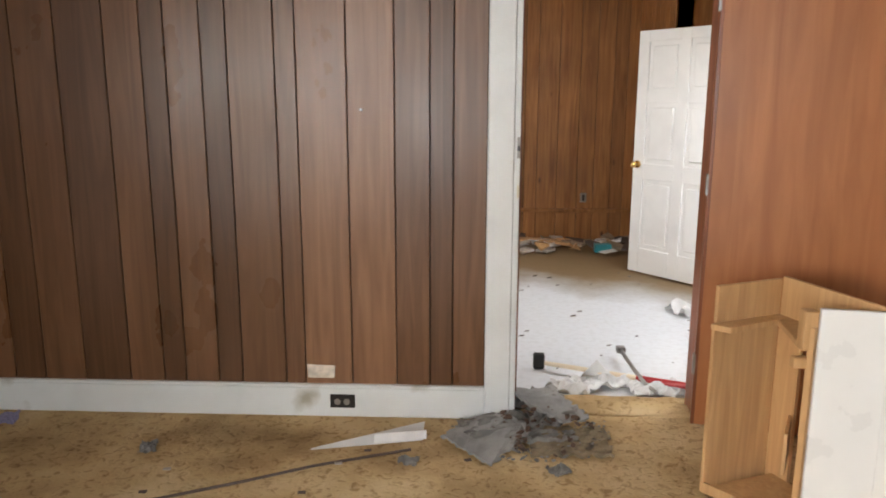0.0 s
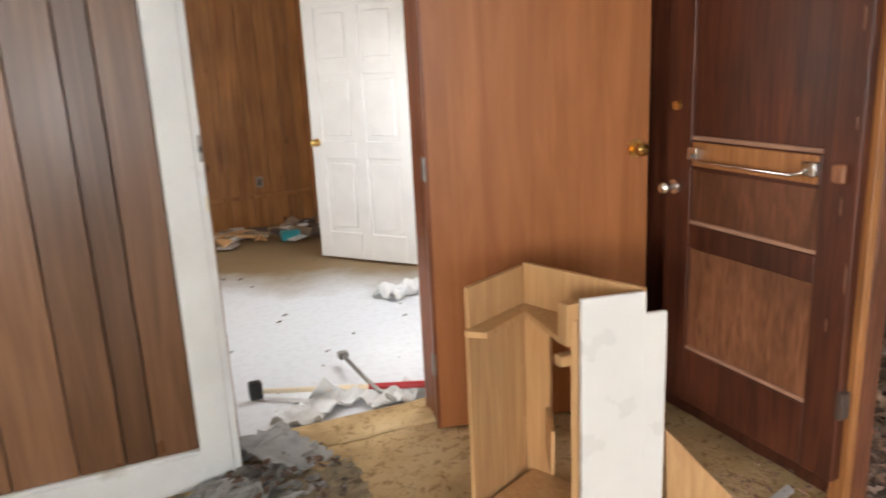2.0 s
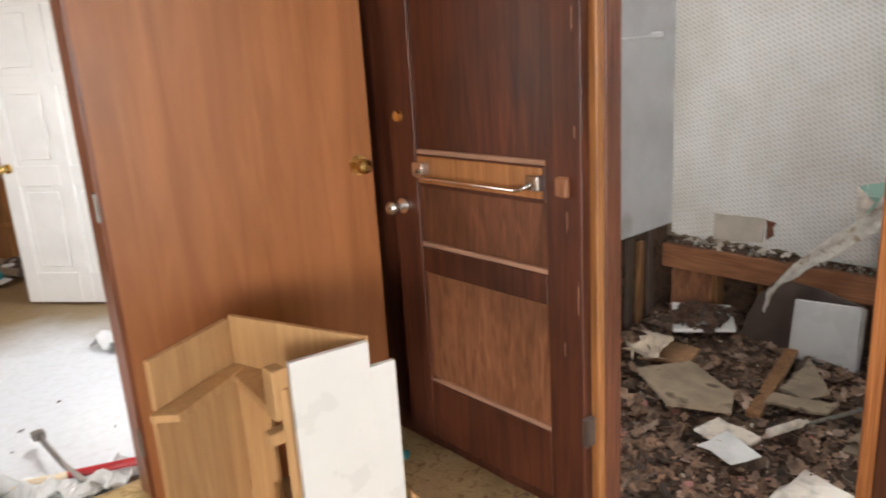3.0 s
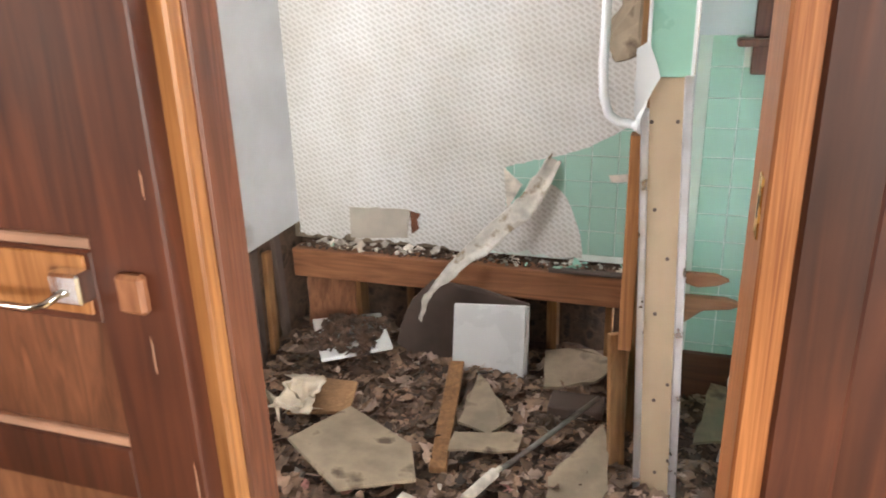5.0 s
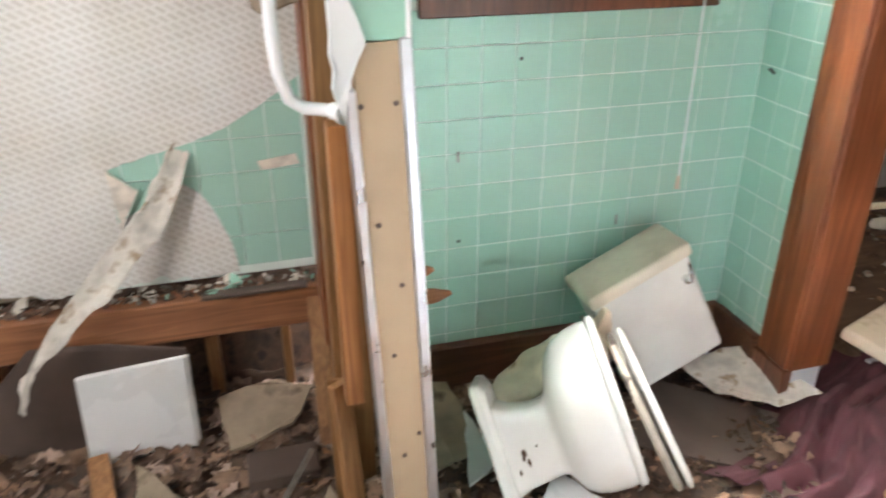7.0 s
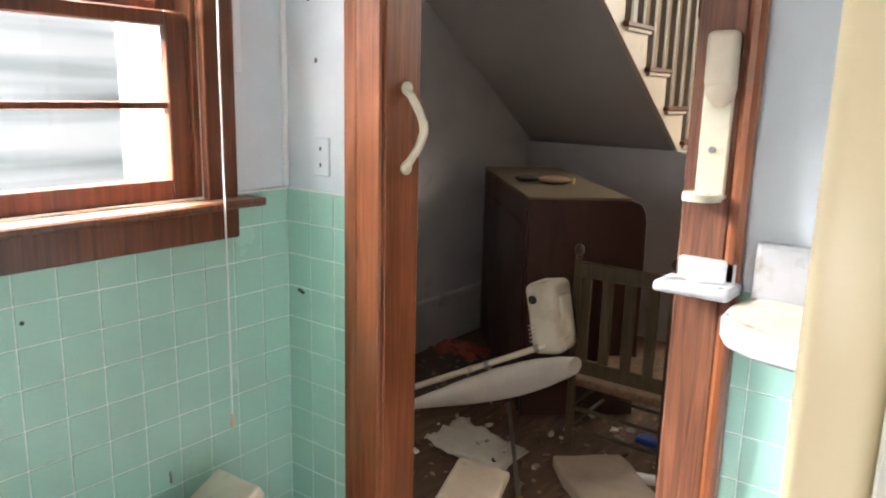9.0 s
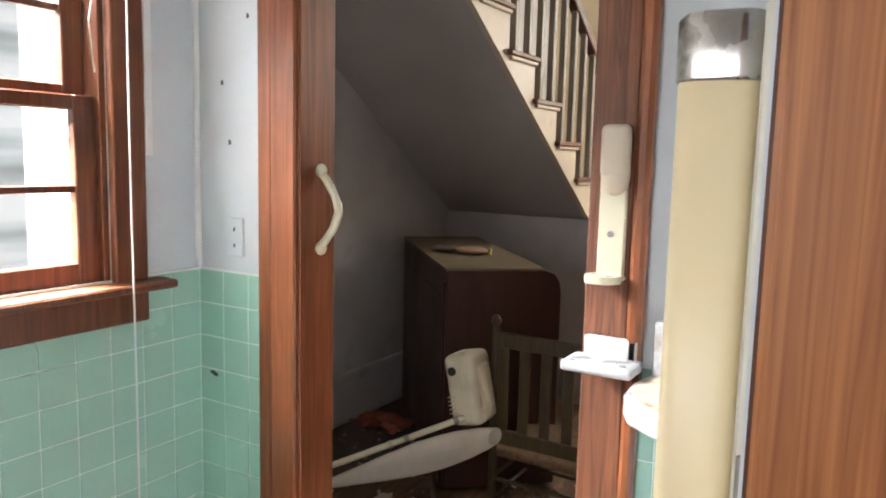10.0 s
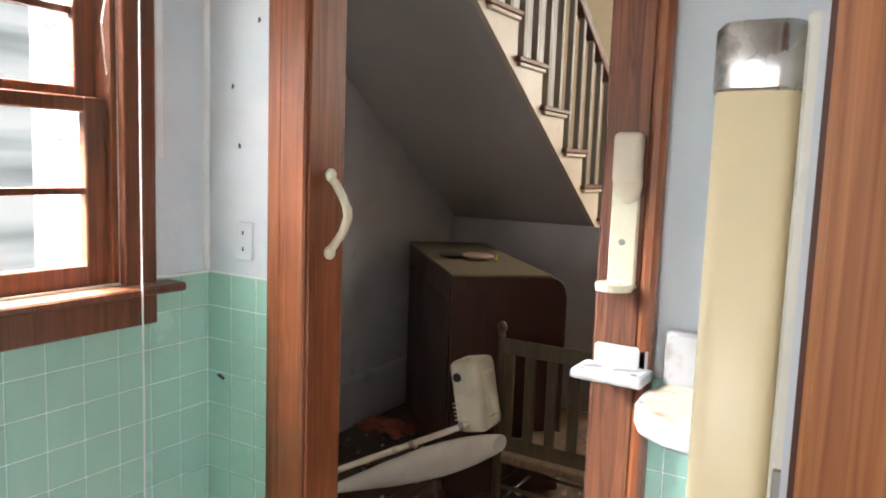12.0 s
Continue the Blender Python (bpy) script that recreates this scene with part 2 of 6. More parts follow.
HARDBOARD = plain("tan hardboard", (0.42, 0.315, 0.205), 0.6, 0.08, 5, 0.08, dirt=(0.30, 0.22, 0.14), dirt_at=0.68)
HARDBACK = plain("grey-tan board", (0.27, 0.21, 0.145), 0.75, 0.25, 9, 0.2, dirt=(0.10, 0.068, 0.045), dirt_at=0.57, rand=0.1)
ALU = plain("dull aluminium", (0.62, 0.64, 0.68), 0.32, 0.12, 14, 0.06, metal=0.9)
TARNISH = plain("tarnished chrome", (0.62, 0.61, 0.59), 0.26, 0.3, 26, 0.12, metal=1.0, dirt=(0.16, 0.14, 0.12), dirt_at=0.55)
CHROME = plain("chrome", (0.75, 0.75, 0.75), 0.14, 0.1, 20, 0.03, metal=1.0)
BRASS = plain("brass", (0.72, 0.50, 0.18), 0.25, 0.15, 20, 0.05, metal=1.0)
STEEL = plain("tarnished steel", (0.30, 0.28, 0.26), 0.4, 0.2, 30, 0.1, metal=0.9)
PORCELAIN = plain("porcelain", (0.69, 0.675, 0.635), 0.18, 0.08, 4, 0.03, dirt=(0.30, 0.24, 0.16), dirt_at=0.64)
LIDDUST = plain("dust on porcelain", (0.62, 0.545, 0.44), 0.6, 0.12, 9, 0.2, dirt=(0.44, 0.35, 0.25), dirt_at=0.66)
DIRTYTOP = plain("dusty porcelain", (0.58, 0.49, 0.38), 0.55, 0.22, 9, 0.3, dirt=(0.25, 0.18, 0.10), dirt_at=0.58)
CERAMIC = plain("white ceramic", (0.80, 0.81, 0.82), 0.18, 0.05, 5, 0.03, dirt=(0.45, 0.4, 0.34), dirt_at=0.7)
IVORY = plain("ivory plastic", (0.66, 0.61, 0.47), 0.3, 0.06, 6, 0.03)
DIFFUSER = plain("yellowed diffuser", (0.94, 0.81, 0.53), 0.36, 0.06, 1.5, 0.02)
WHITEBOARD = plain("white melamine", (0.70, 0.70, 0.69), 0.3, 0.04, 4, 0.04, dirt=(0.5, 0.46, 0.4), dirt_at=0.74)
# white ceramic, colour darkened to offset strong light on it, with dirt spots
DIMCERAMIC = plain("dimmed white ceramic", (0.44, 0.44, 0.45), 0.3, 0.1, 9, 0.05, dirt=(0.30, 0.24, 0.17), dirt_at=0.62)
DIRTYPLY = wood("dirty plywood", (0.26, 0.135, 0.060), (0.42, 0.235, 0.115), 0.7, (14, 14, 0.8), stain=0.6, bump=0.1)
GRIMY = plain("grimy porcelain", (0.36, 0.32, 0.26), 0.35, 0.3, 9, 0.1, dirt=(0.06, 0.04, 0.03), dirt_at=0.5)
PAPERBACK = plain("torn wallpaper back", (0.62, 0.58, 0.52), 0.8, 0.22, 16, 0.3, dirt=(0.36, 0.27, 0.18), dirt_at=0.56)
SIDING = plain("weathered white siding", (0.78, 0.79, 0.80), 0.7, 0.15, 5, 0.15, dirt=(0.45, 0.47, 0.45), dirt_at=0.6)
PAPERWHITE = plain("paper", (0.74, 0.74, 0.73), 0.7, 0.1, 8, 0.1, dirt=(0.45, 0.40, 0.33), dirt_at=0.66)
GREYFELT = plain("grey felt", (0.20, 0.195, 0.185), 0.95, 0.35, 9, 0.6, dirt=(0.055, 0.045, 0.035), dirt_at=0.6, fine=120)
RUBBLE = plain("rubble", (0.100, 0.060, 0.040), 0.95, 0.55, 14, 0.9, dirt=(0.035, 0.022, 0.016), dirt_at=0.55, fine=45)
CHIP = plain("debris chips", (0.25, 0.15, 0.10), 0.9, 0.35, 20, 0.4, island=0.62)
LEAF = plain("dry brown leaves", (0.155, 0.098, 0.066), 0.8, 0.4, 24, 0.3, island=0.75)
LEAFPALE = plain("dry dusty leaves", (0.33, 0.235, 0.185), 0.85, 0.3, 24, 0.3, island=0.4)
WINWOOD = wood("dark window wood", (0.085, 0.026, 0.012), (0.205, 0.070, 0.030), 0.36, (18, 18, 0.8), stain=0.35)
FIBRE = plain("brown fibreboard", (0.22, 0.125, 0.060), 0.95, 0.3, 9, 0.5, dirt=(0.11, 0.07, 0.04), dirt_at=0.62, fine=110)
LAVENDER = plain("lavender cloth", (0.24, 0.23, 0.36), 0.9, 0.2, 20, 0.3)
CHIPPALE = plain("plaster chips", (0.50, 0.45, 0.39), 0.9, 0.3, 20, 0.4, island=0.45)
PINK = plain("pink insulation", (0.42, 0.20, 0.17), 1.0, 0.35, 30, 0.9, fine=90)
DARKBOARD = plain("dark brown board", (0.085, 0.058, 0.046), 0.6, 0.25, 6, 0.15, dirt=(0.2, 0.16, 0.13), dirt_at=0.7)
BROWNBOX = wood("brown cabinet", (0.034, 0.010, 0.006), (0.058, 0.019, 0.011), 0.45, (5, 5, 1), stain=0.2)
CABTOP = plain("dusty cabinet top", (0.16, 0.125, 0.075), 0.6, 0.2, 6, 0.1)
CHAIR = wood("olive brown chair", (0.045, 0.029, 0.011), (0.085, 0.057, 0.024), 0.42, (16, 16, 1.5), stain=0.25)
RUSH = plain("woven rush", (0.13, 0.075, 0.04), 0.8, 0.4, 40, 0.8)
CANVAS = plain("white canvas", (0.60, 0.56, 0.48), 0.8, 0.1, 6, 0.3)
MAROON = plain("maroon cloth", (0.080, 0.025, 0.031), 0.9, 0.3, 8, 0.5, fine=160)
BLACK = plain("black plastic", (0.014, 0.013, 0.012), 0.4, 0.2)
REDPAINT = plain("red handle paint", (0.42, 0.015, 0.02), 0.35, 0.1)
ORANGE = plain("orange cap", (0.85, 0.22, 0.02), 0.4, 0.05)
TEAL = plain("teal plastic", (0.03, 0.28, 0.32), 0.4, 0.1)
RED = plain("faded red cloth", (0.34, 0.10, 0.06), 0.9, 0.3, 12, 0.4)
BLUEBIT = plain("blue plastic", (0.03, 0.06, 0.28), 0.4, 0.2)
YELLOWBIT = plain("yellow plastic", (0.5, 0.38, 0.06), 0.5, 0.2)
HALLFLOOR = wood("dusty hall floor", (0.10, 0.055, 0.030), (0.21, 0.125, 0.075), 0.7, (9, 1.0, 9), stain=0.5)
BROWNTRIM = wood("brown base trim", (0.075, 0.026, 0.012), (0.16, 0.060, 0.026), 0.42, (14, 1.0, 14), stain=0.3)


def glass_material():
    m, n, l, b = material("window glass")
    b.inputs["Transmission Weight"].default_value = 1.0
    b.inputs["Roughness"].default_value = 0.03
    b.inputs["IOR"].default_value = 1.45
    b.inputs["Base Color"].default_value = (0.95, 0.97, 0.97, 1)
    return m


def outside_material():
    m, n, l, b = material("bright distance")
    mp = coords(n, l, (1, 0.16, 3.4))
    a = n.new("ShaderNodeTexNoise")
    a.inputs["Scale"].default_value, a.inputs["Detail"].default_value = 1.3, 5
    l.new(mp.outputs[0], a.inputs["Vector"])
    r = ramp(n, [(0.30, (0.36, 0.39, 0.37)), (0.46, (0.72, 0.76, 0.77)), (0.56, (1, 1, 1))])
    l.new(a.outputs["Fac"], r.inputs["Fac"])
    b.inputs["Base Color"].default_value = (0, 0, 0, 1)
    l.new(r.outputs["Color"], b.inputs["Emission Color"])
    b.inputs["Emission Strength"].default_value = 0.66
    return m


def paling_floor_material():
    """Tan carpet at the back of the far room that fades to white towards the doorway."""
    m, n, l, b = material("carpet fading to white")
    g, sep = n.new("ShaderNodeNewGeometry"), n.new("ShaderNodeSeparateXYZ")
    l.new(g.outputs["Position"], sep.inputs[0])
    big, small = n.new("ShaderNodeTexNoise"), n.new("ShaderNodeTexNoise")
    big.inputs["Scale"].default_value, big.inputs["Detail"].default_value = 2.6, 7
    small.inputs["Scale"].default_value, small.inputs["Detail"].default_value = 24, 5
    for q in (big, small):
        l.new(g.outputs["Position"], q.inputs["Vector"])
    slope, add, spread = n.new("ShaderNodeMath"), n.new("ShaderNodeMath"), n.new("ShaderNodeMath")
    slope.operation, add.operation, spread.operation = "MULTIPLY_ADD", "MULTIPLY_ADD", "MULTIPLY_ADD"
    l.new(sep.outputs["X"], slope.inputs[0])
    slope.inputs[1].default_value = 0.5
    l.new(sep.outputs["Y"], slope.inputs[2])
    l.new(big.outputs["Fac"], add.inputs[0])
    add.inputs[1].default_value = 0.9
    l.new(slope.outputs[0], add.inputs[2])
    l.new(add.outputs[0], spread.inputs[0])
    spread.inputs[1].default_value, spread.inputs[2].default_value = 1.3, -8.15
    # ramp from white at the doorway end to tan at the back
    dust = ramp(n, [(0.0, (0.70, 0.71, 0.73)), (0.45, (0.50, 0.48, 0.45)), (1.0, (0.27, 0.185, 0.095))])
    l.new(spread.outputs[0], dust.inputs["Fac"])
    mott = ramp(n, [(0.30, (0.66, 0.62, 0.58)), (0.55, (1, 1, 1))])
    l.new(small.outputs["Fac"], mott.inputs["Fac"])
    mix = n.new("ShaderNodeMix")
    mix.data_type, mix.blend_type = "RGBA", "MULTIPLY"
    mix.inputs["Factor"].default_value = 0.25
    l.new(dust.outputs["Color"], mix.inputs["A"])
    l.new(mott.outputs["Color"], mix.inputs["B"])
    l.new(mix.outputs["Result"], b.inputs["Base Color"])
    b.inputs["Roughness"].default_value = 0.6
    bp = n.new("ShaderNodeBump")
    bp.inputs["Strength"].default_value, bp.inputs["Distance"].default_value = 0.3, 0.006
    l.new(small.outputs["Fac"], bp.inputs["Height"])
    l.new(bp.outputs[0], b.inputs["Normal"])
    return m


PALECARPET = paling_floor_material()
GLASS, OUTSIDE = glass_material(), outside_material()


# ---- mesh helpers ----
BASE = {}


def thing(name, loc, label, category, group="", kind=""):
    e = new(name)
    e.location = loc
    BASE[e] = Vector(loc)
    return tagged(e, label, category, group, kind)


def finish(name, bm, mat, smooth=False):
    me = bpy.data.meshes.new(name)
    bmesh.ops.recalc_face_normals(bm, faces=bm.faces)
    if smooth:
        for fc in bm.faces:
            fc.smooth = True
    bm.to_mesh(me)
    bm.free()
    me.materials.append(mat)
    return me


def part(name, bm, mat, parent, label="", smooth=False):
    """One mesh under a thing or a part; the bmesh is in world coordinates."""
    base = BASE[parent]
    bmesh.ops.translate(bm, verts=bm.verts, vec=-base)
    ob = new(name, finish(name, bm, mat, smooth))
    ob.parent = parent
    BASE[ob] = base
    return tagged(ob, label)


def solo(name, bm, mat, label, category, kind="", group="", smooth=False):
    """A thing of one mesh, its origin at its base."""
    lo = Vector((sum(v.co.x for v in bm.verts) / len(bm.verts), sum(v.co.y for v in bm.verts) / len(bm.verts), min(v.co.z for v in bm.verts)))
    bmesh.ops.translate(bm, verts=bm.verts, vec=-lo)
    ob = new(name, finish(name, bm, mat, smooth))
    ob.location = lo
    BASE[ob] = lo
    return tagged(ob, label, category, group, kind)


def box(x0, y0, z0, x1, y1, z1, bevel=0.0, m=None, bm=None, seg=1):
    b = bmesh.new()
    bmesh.ops.create_cube(b, size=1)
    for v in b.verts:
        v.co = Vector(((x0 + x1) / 2 + v.co.x * abs(x1 - x0), (y0 + y1) / 2 + v.co.y * abs(y1 - y0), (z0 + z1) / 2 + v.co.z * abs(z1 - z0)))
    if bevel:
        bmesh.ops.bevel(b, geom=b.edges[:], offset=bevel, segments=seg, affect="EDGES", profile=0.5)
    if m:
        bmesh.ops.transform(b, matrix=m, verts=b.verts)
    return merge(bm, b)


def merge(bm, b):
    if bm is None:
        return b
    me = bpy.data.meshes.new("tmp")
    b.to_mesh(me)
    b.free()
    bm.from_mesh(me)
    bpy.data.meshes.remove(me)
    return bm


def rod(p, q, r0, r1=None, n=12, bm=None):
    """A round bar from p to q."""
    p, q = Vector(p), Vector(q)
    b = bmesh.new()
    bmesh.ops.create_cone(b, cap_ends=True, segments=n, radius1=r0, radius2=r0 if r1 is None else r1, depth=(q - p).length)
    rot = (q - p).to_track_quat("Z", "Y").to_matrix().to_4x4()
    bmesh.ops.transform(b, matrix=Matrix.Translation((p + q) / 2) @ rot, verts=b.verts)
    return merge(bm, b)


def tube(points, r, n=10, bm=None):
    """A bent bar through the points."""
    pts = [Vector(p) for p in points]
    b = bmesh.new()
    rings = []
    for i, p in enumerate(pts):
        d = (pts[min(i + 1, len(pts) - 1)] - pts[max(i - 1, 0)]).normalized()
        s = d.cross(Vector((0.31, 0.17, 0.94))).normalized()
        u = s.cross(d)
        rr = r[i] if isinstance(r, (list, tuple)) else r
        rings.append([b.verts.new(p + rr * (math.cos(2 * math.pi * k / n) * s + math.sin(2 * math.pi * k / n) * u)) for k in range(n)])
    for a, c in zip(rings, rings[1:]):
        for k in range(n):
            b.faces.new((a[k], a[(k + 1) % n], c[(k + 1) % n], c[k]))
    b.faces.new(rings[0][::-1])
    b.faces.new(rings[-1])
    return merge(bm, b)


def ball(c, r, bm=None, sx=1, sy=1, sz=1):
    b = bmesh.new()
    bmesh.ops.create_uvsphere(b, u_segments=16, v_segments=10, radius=r)
    for v in b.verts:
        v.co = Vector(c) + Vector((v.co.x * sx, v.co.y * sy, v.co.z * sz))
    return merge(bm, b)


def slab(points, normal, thick, bm=None, bevel=0.0):
    """A flat piece of the given outline, thickened along normal."""
    b = bmesh.new()
    vs = [b.verts.new(p) for p in points]
    fc = b.faces.new(vs)
    ext = bmesh.ops.extrude_face_region(b, geom=[fc])
    bmesh.ops.translate(b, vec=Vector(normal).normalized() * thick, verts=[g for g in ext["geom"] if isinstance(g, bmesh.types.BMVert)])
    if bevel:
        bmesh.ops.bevel(b, geom=b.edges[:], offset=bevel, segments=1, affect="EDGES")
    return merge(bm, b)


def rough_edge(points, step=0.03, amount=0.008, seed=1):
    """The outline with its edges broken into an uneven line."""
    rnd = random.Random(seed)
    out = []
    pts = [Vector(p) for p in points]
    for a, c in zip(pts, pts[1:] + pts[:1]):
        k = max(1, int((c - a).length / step))
        for i in range(k):
            out.append(a.lerp(c, i / k) + (Vector((rnd.uniform(-1, 1), rnd.uniform(-1, 1), rnd.uniform(-1, 1))) * amount if i else Vector()))
    return out


def sheet(f, nu, nv):
    """A grid surface from f(u, v), u and v from 0 to 1."""
    b = bmesh.new()
    g = [[b.verts.new(f(i / nu, j / nv)) for j in range(nv + 1)] for i in range(nu + 1)]
    for i in range(nu):
        for j in range(nv):
            b.faces.new((g[i][j], g[i + 1][j], g[i + 1][j + 1], g[i][j + 1]))
    return b


def thick_sheet(f, nu, nv, t):
    b = sheet(f, nu, nv)
    bmesh.ops.recalc_face_normals(b, faces=b.faces)
    bmesh.ops.solidify(b, geom=b.faces[:], thickness=t)
    return b

# ---- structure: first room ----
def wall(name, label, *boxes_, mat=CEILING):
    bm = None
    for q in boxes_:
        bm = box(*q, bm=bm)
    return solo(name, bm, mat, label, "wall", "structure")


floor_a = solo("floor", sheet(lambda u, v: Vector((-2.6 + 4.70 * u, -2.6 + 6.12 * v, 0.004 * noise.noise((u * 40, v * 50, 0)))), 90, 110), CARPET,
               "worn tan sculpted carpet, stained brown and dirty", "floor", "structure", smooth=True)
solo("subfloor", box(-2.8, -2.8, -0.2, 2.10, 3.52, -0.02), HALLFLOOR, "plain boards under the tan carpet", "floor", "structure")
wall_north = wall("wall_north", "wall clad in dark brown wood panelling boards", (-2.6, 3.256, 0, 0.25, 3.40, 2.45), (1.08, 3.256, 0, 2.03, 3.40, 2.45), (0.25, 3.256, 2.05, 1.08, 3.40, 2.45), mat=GROOVE)
wall("wall_west", "plain panelled wall of the first room", (-2.75, -2.75, 0, -2.6, 3.40, 0.9), (-2.75, -2.75, 2.1, -2.6, 3.40, 2.45), (-2.75, -2.75, 0.9, -2.6, -2.15, 2.1), (-2.75, -0.95, 0.9, -2.6, 3.40, 2.1), mat=PANELDARK)
wall("wall_south", "plain panelled wall of the first room behind", (-2.6, -2.75, 0, 2.03, -2.6, 0.85), (-2.6, -2.75, 2.15, 2.03, -2.6, 2.45), (-2.6, -2.75, 0.85, -1.4, -2.6, 2.15), (0.1, -2.75, 0.85, 2.03, -2.6, 2.15), mat=PANEL)
wall("ceiling", "plain painted ceiling", (-2.75, -2.75, 2.45, 2.19, 3.40, 2.55))
wall("wall_east", "painted wall between room and bathroom with a doorway", (2.03, -2.75, 0, 2.19, 1.345, 2.45), (2.03, 2.085, -0.2, 2.098, 3.40, 2.45), (2.03, 1.345, 2.05, 2.19, 2.05, 2.45), mat=MAHOGANY)
JOINTS = [-2.6, -2.41, -2.24, -2.083, -1.94, -1.747, -1.534, -1.375, -1.271, -1.116, -1.005, -0.801, -0.710, -0.494, -0.290, -0.138, -0.036, 0.110]
TONES = [PANEL, PANELDARK, PANEL, PANELDARK, PANEL, PANELDARK, PANEL, PANELDARK, PANEL, PANELDARK, PANEL, PANEL, PANELPALE, PANELPALE, PANEL, PANELDARK, PANEL]
for a, c, tone in zip(JOINTS, JOINTS[1:], TONES):
    part("plank", box(a + 0.0025, 3.240, 0.148, c - 0.0025, 3.258, 2.45, 0.002), tone, wall_north)
part("plank", box(1.2, 3.240, 0.148, 2.03, 3.258, 2.45, 0.002), PANEL, wall_north)
bb = solo("baseboard", merge(box(-2.6, 3.226, 0.0, 0.112, 3.25, 0.142, 0.004), box(-2.6, 3.222, 0.142, 0.112, 3.252, 0.158, 0.004)), WHITE, "white painted wooden baseboard below the panelling, scuffed", "baseboard", "structure")
trim = thing("trim", (0.25, 3.22, 0), "white painted door casing with worn dirty paint", "door frame", kind="structure")
part("casing_board", box(0.110, 3.218, 0, 0.226, 3.256, 2.13, 0.006), WHITE, trim)
part("casing_head", box(0.110, 3.218, 2.05, 1.2, 3.256, 2.17, 0.006), WHITE, trim)
part("jamb_board", box(0.226, 3.226, 0, 0.250, 3.40, 2.06, 0.003), WHITE, trim)
part("jamb_board", box(1.07, 3.242, 0, 1.10, 3.40, 2.06, 0.003), CASING, trim)
part("door_stop", box(0.250, 3.31, 0, 0.262, 3.40, 2.05, 0.003), CASING, trim)
part("strike_plate", box(0.236, 3.2150, 1.20, 0.249, 3.2180, 1.29, 0.001), STEEL, trim, "small steel strike plate in the casing edge")
part("latch_bolt", box(0.236, 3.211, 1.232, 0.247, 3.215, 1.252), BLACK, trim)
part("latch_mark", box(0.238, 3.2145, 1.03, 0.249, 3.2178, 1.085, 0.001), IVORY, trim)
outlet = thing("wall_outlet", (-0.543, 3.226, 0.04), "black double wall outlet set in the white baseboard", "outlet")
part("plate", box(-0.599, 3.219, 0.046, -0.484, 3.227, 0.111, 0.003), BLACK, outlet)
for ox in (-0.565, -0.522):
    part("socket", rod((ox, 3.2195, 0.077), (ox, 3.2165, 0.077), 0.015, n=16), STEEL, outlet)
part("label_strip", box(-0.585, 3.2185, 0.088, -0.502, 3.2196, 0.093), BLACK, outlet)
nail = solo("nail", rod((-0.432, 3.240, 1.40), (-0.432, 3.226, 1.402), 0.006, n=10), CERAMIC, "small white-headed nail in the wood panelling", "nail")
bm = slab(rough_edge([(-0.70, 3.2392, 0.185), (-0.58, 3.2392, 0.185), (-0.575, 3.2392, 0.245), (-0.705, 3.2392, 0.25)], 0.02, 0.0), (0, -1, 0), 0.0015)
solo("label_remnant", bm, CHIPPALE, "torn pale sticker remnant on the panelling", "sticker")

# flush veneered door standing open in the room
HF, DF = Vector((1.045, 3.200, 0)), Vector((0.88, -0.225, 0)).normalized()
MF = Matrix.Translation(HF) @ Matrix(((DF.x, -DF.y, 0), (DF.y, DF.x, 0), (0, 0, 1))).to_4x4()
flush = thing("flush_door", HF, "open flush wooden door with orange-brown veneer, scuffed", "door", kind="structure")
part("door_leaf", box(0, 0, 0.012, 0.900, 0.038, 2.03, 0.003, MF), FLUSH, flush)
part("edge_band", box(-0.004, -0.002, 0.012, 0.012, 0.04, 2.03, 0.002, MF), CASING, flush)
knob = part("door_knob", rod(MF @ Vector((0.845, 0, 1.12)), MF @ Vector((0.845, -0.012, 1.12)), 0.034, n=24), BRASS, flush, "brass door knob")
part("knob_ball", ball(MF @ Vector((0.845, -0.055, 1.12)), 0.027, rod(MF @ Vector((0.845, -0.01, 1.12)), MF @ Vector((0.845, -0.04, 1.12)), 0.012)), BRASS, knob, smooth=True)
part("key_button", rod(MF @ Vector((0.845, -0.08, 1.12)), MF @ Vector((0.845, -0.092, 1.12)), 0.010), BRASS, knob)
for hz in (0.25, 1.05, 1.8):
    part("hinge", box(-0.012, -0.012, hz, 0.0, 0.03, hz + 0.09, 0.002, MF), STEEL, flush)

# dark panelled door folded back against the wall
dark = thing("panelled_door", (1.97, 2.5, 0), "dark reddish-brown stained wooden panel door, open and worn", "door", kind="structure")
X0, X1, Y0, Y1 = 1.955, 1.995, 2.085, 2.915
part("stile", box(X0, Y0, 0.10, X1, 2.213, 2.06, 0.003), MAHOGANY, dark)
part("stile", box(X0, 2.782, 0.10, X1, Y1, 2.06, 0.003), MAHOGANY, dark)
for z0, z1 in ((0.10, 0.325), (0.745, 0.838), (1.05, 1.16), (1.93, 2.06)):
    part("rail", box(X0, 2.213, z0, X1, 2.782, z1, 0.003), MAHOGANY, dark)
for z0, z1, mt in ((0.325, 0.745, PLYPANEL), (0.838, 1.05, PLYDARK), (1.16, 1.93, MAHOGANY)):
    part("panel", box(X0 + 0.016, 2.20, z0 - 0.01, X1 - 0.014, 2.795, z1 + 0.01), mt, dark)
    part("panel_moulding", box(X0 + 0.004, 2.213, z0, X0 + 0.02, 2.782, z0 + 0.016, 0.003), DUST, dark)
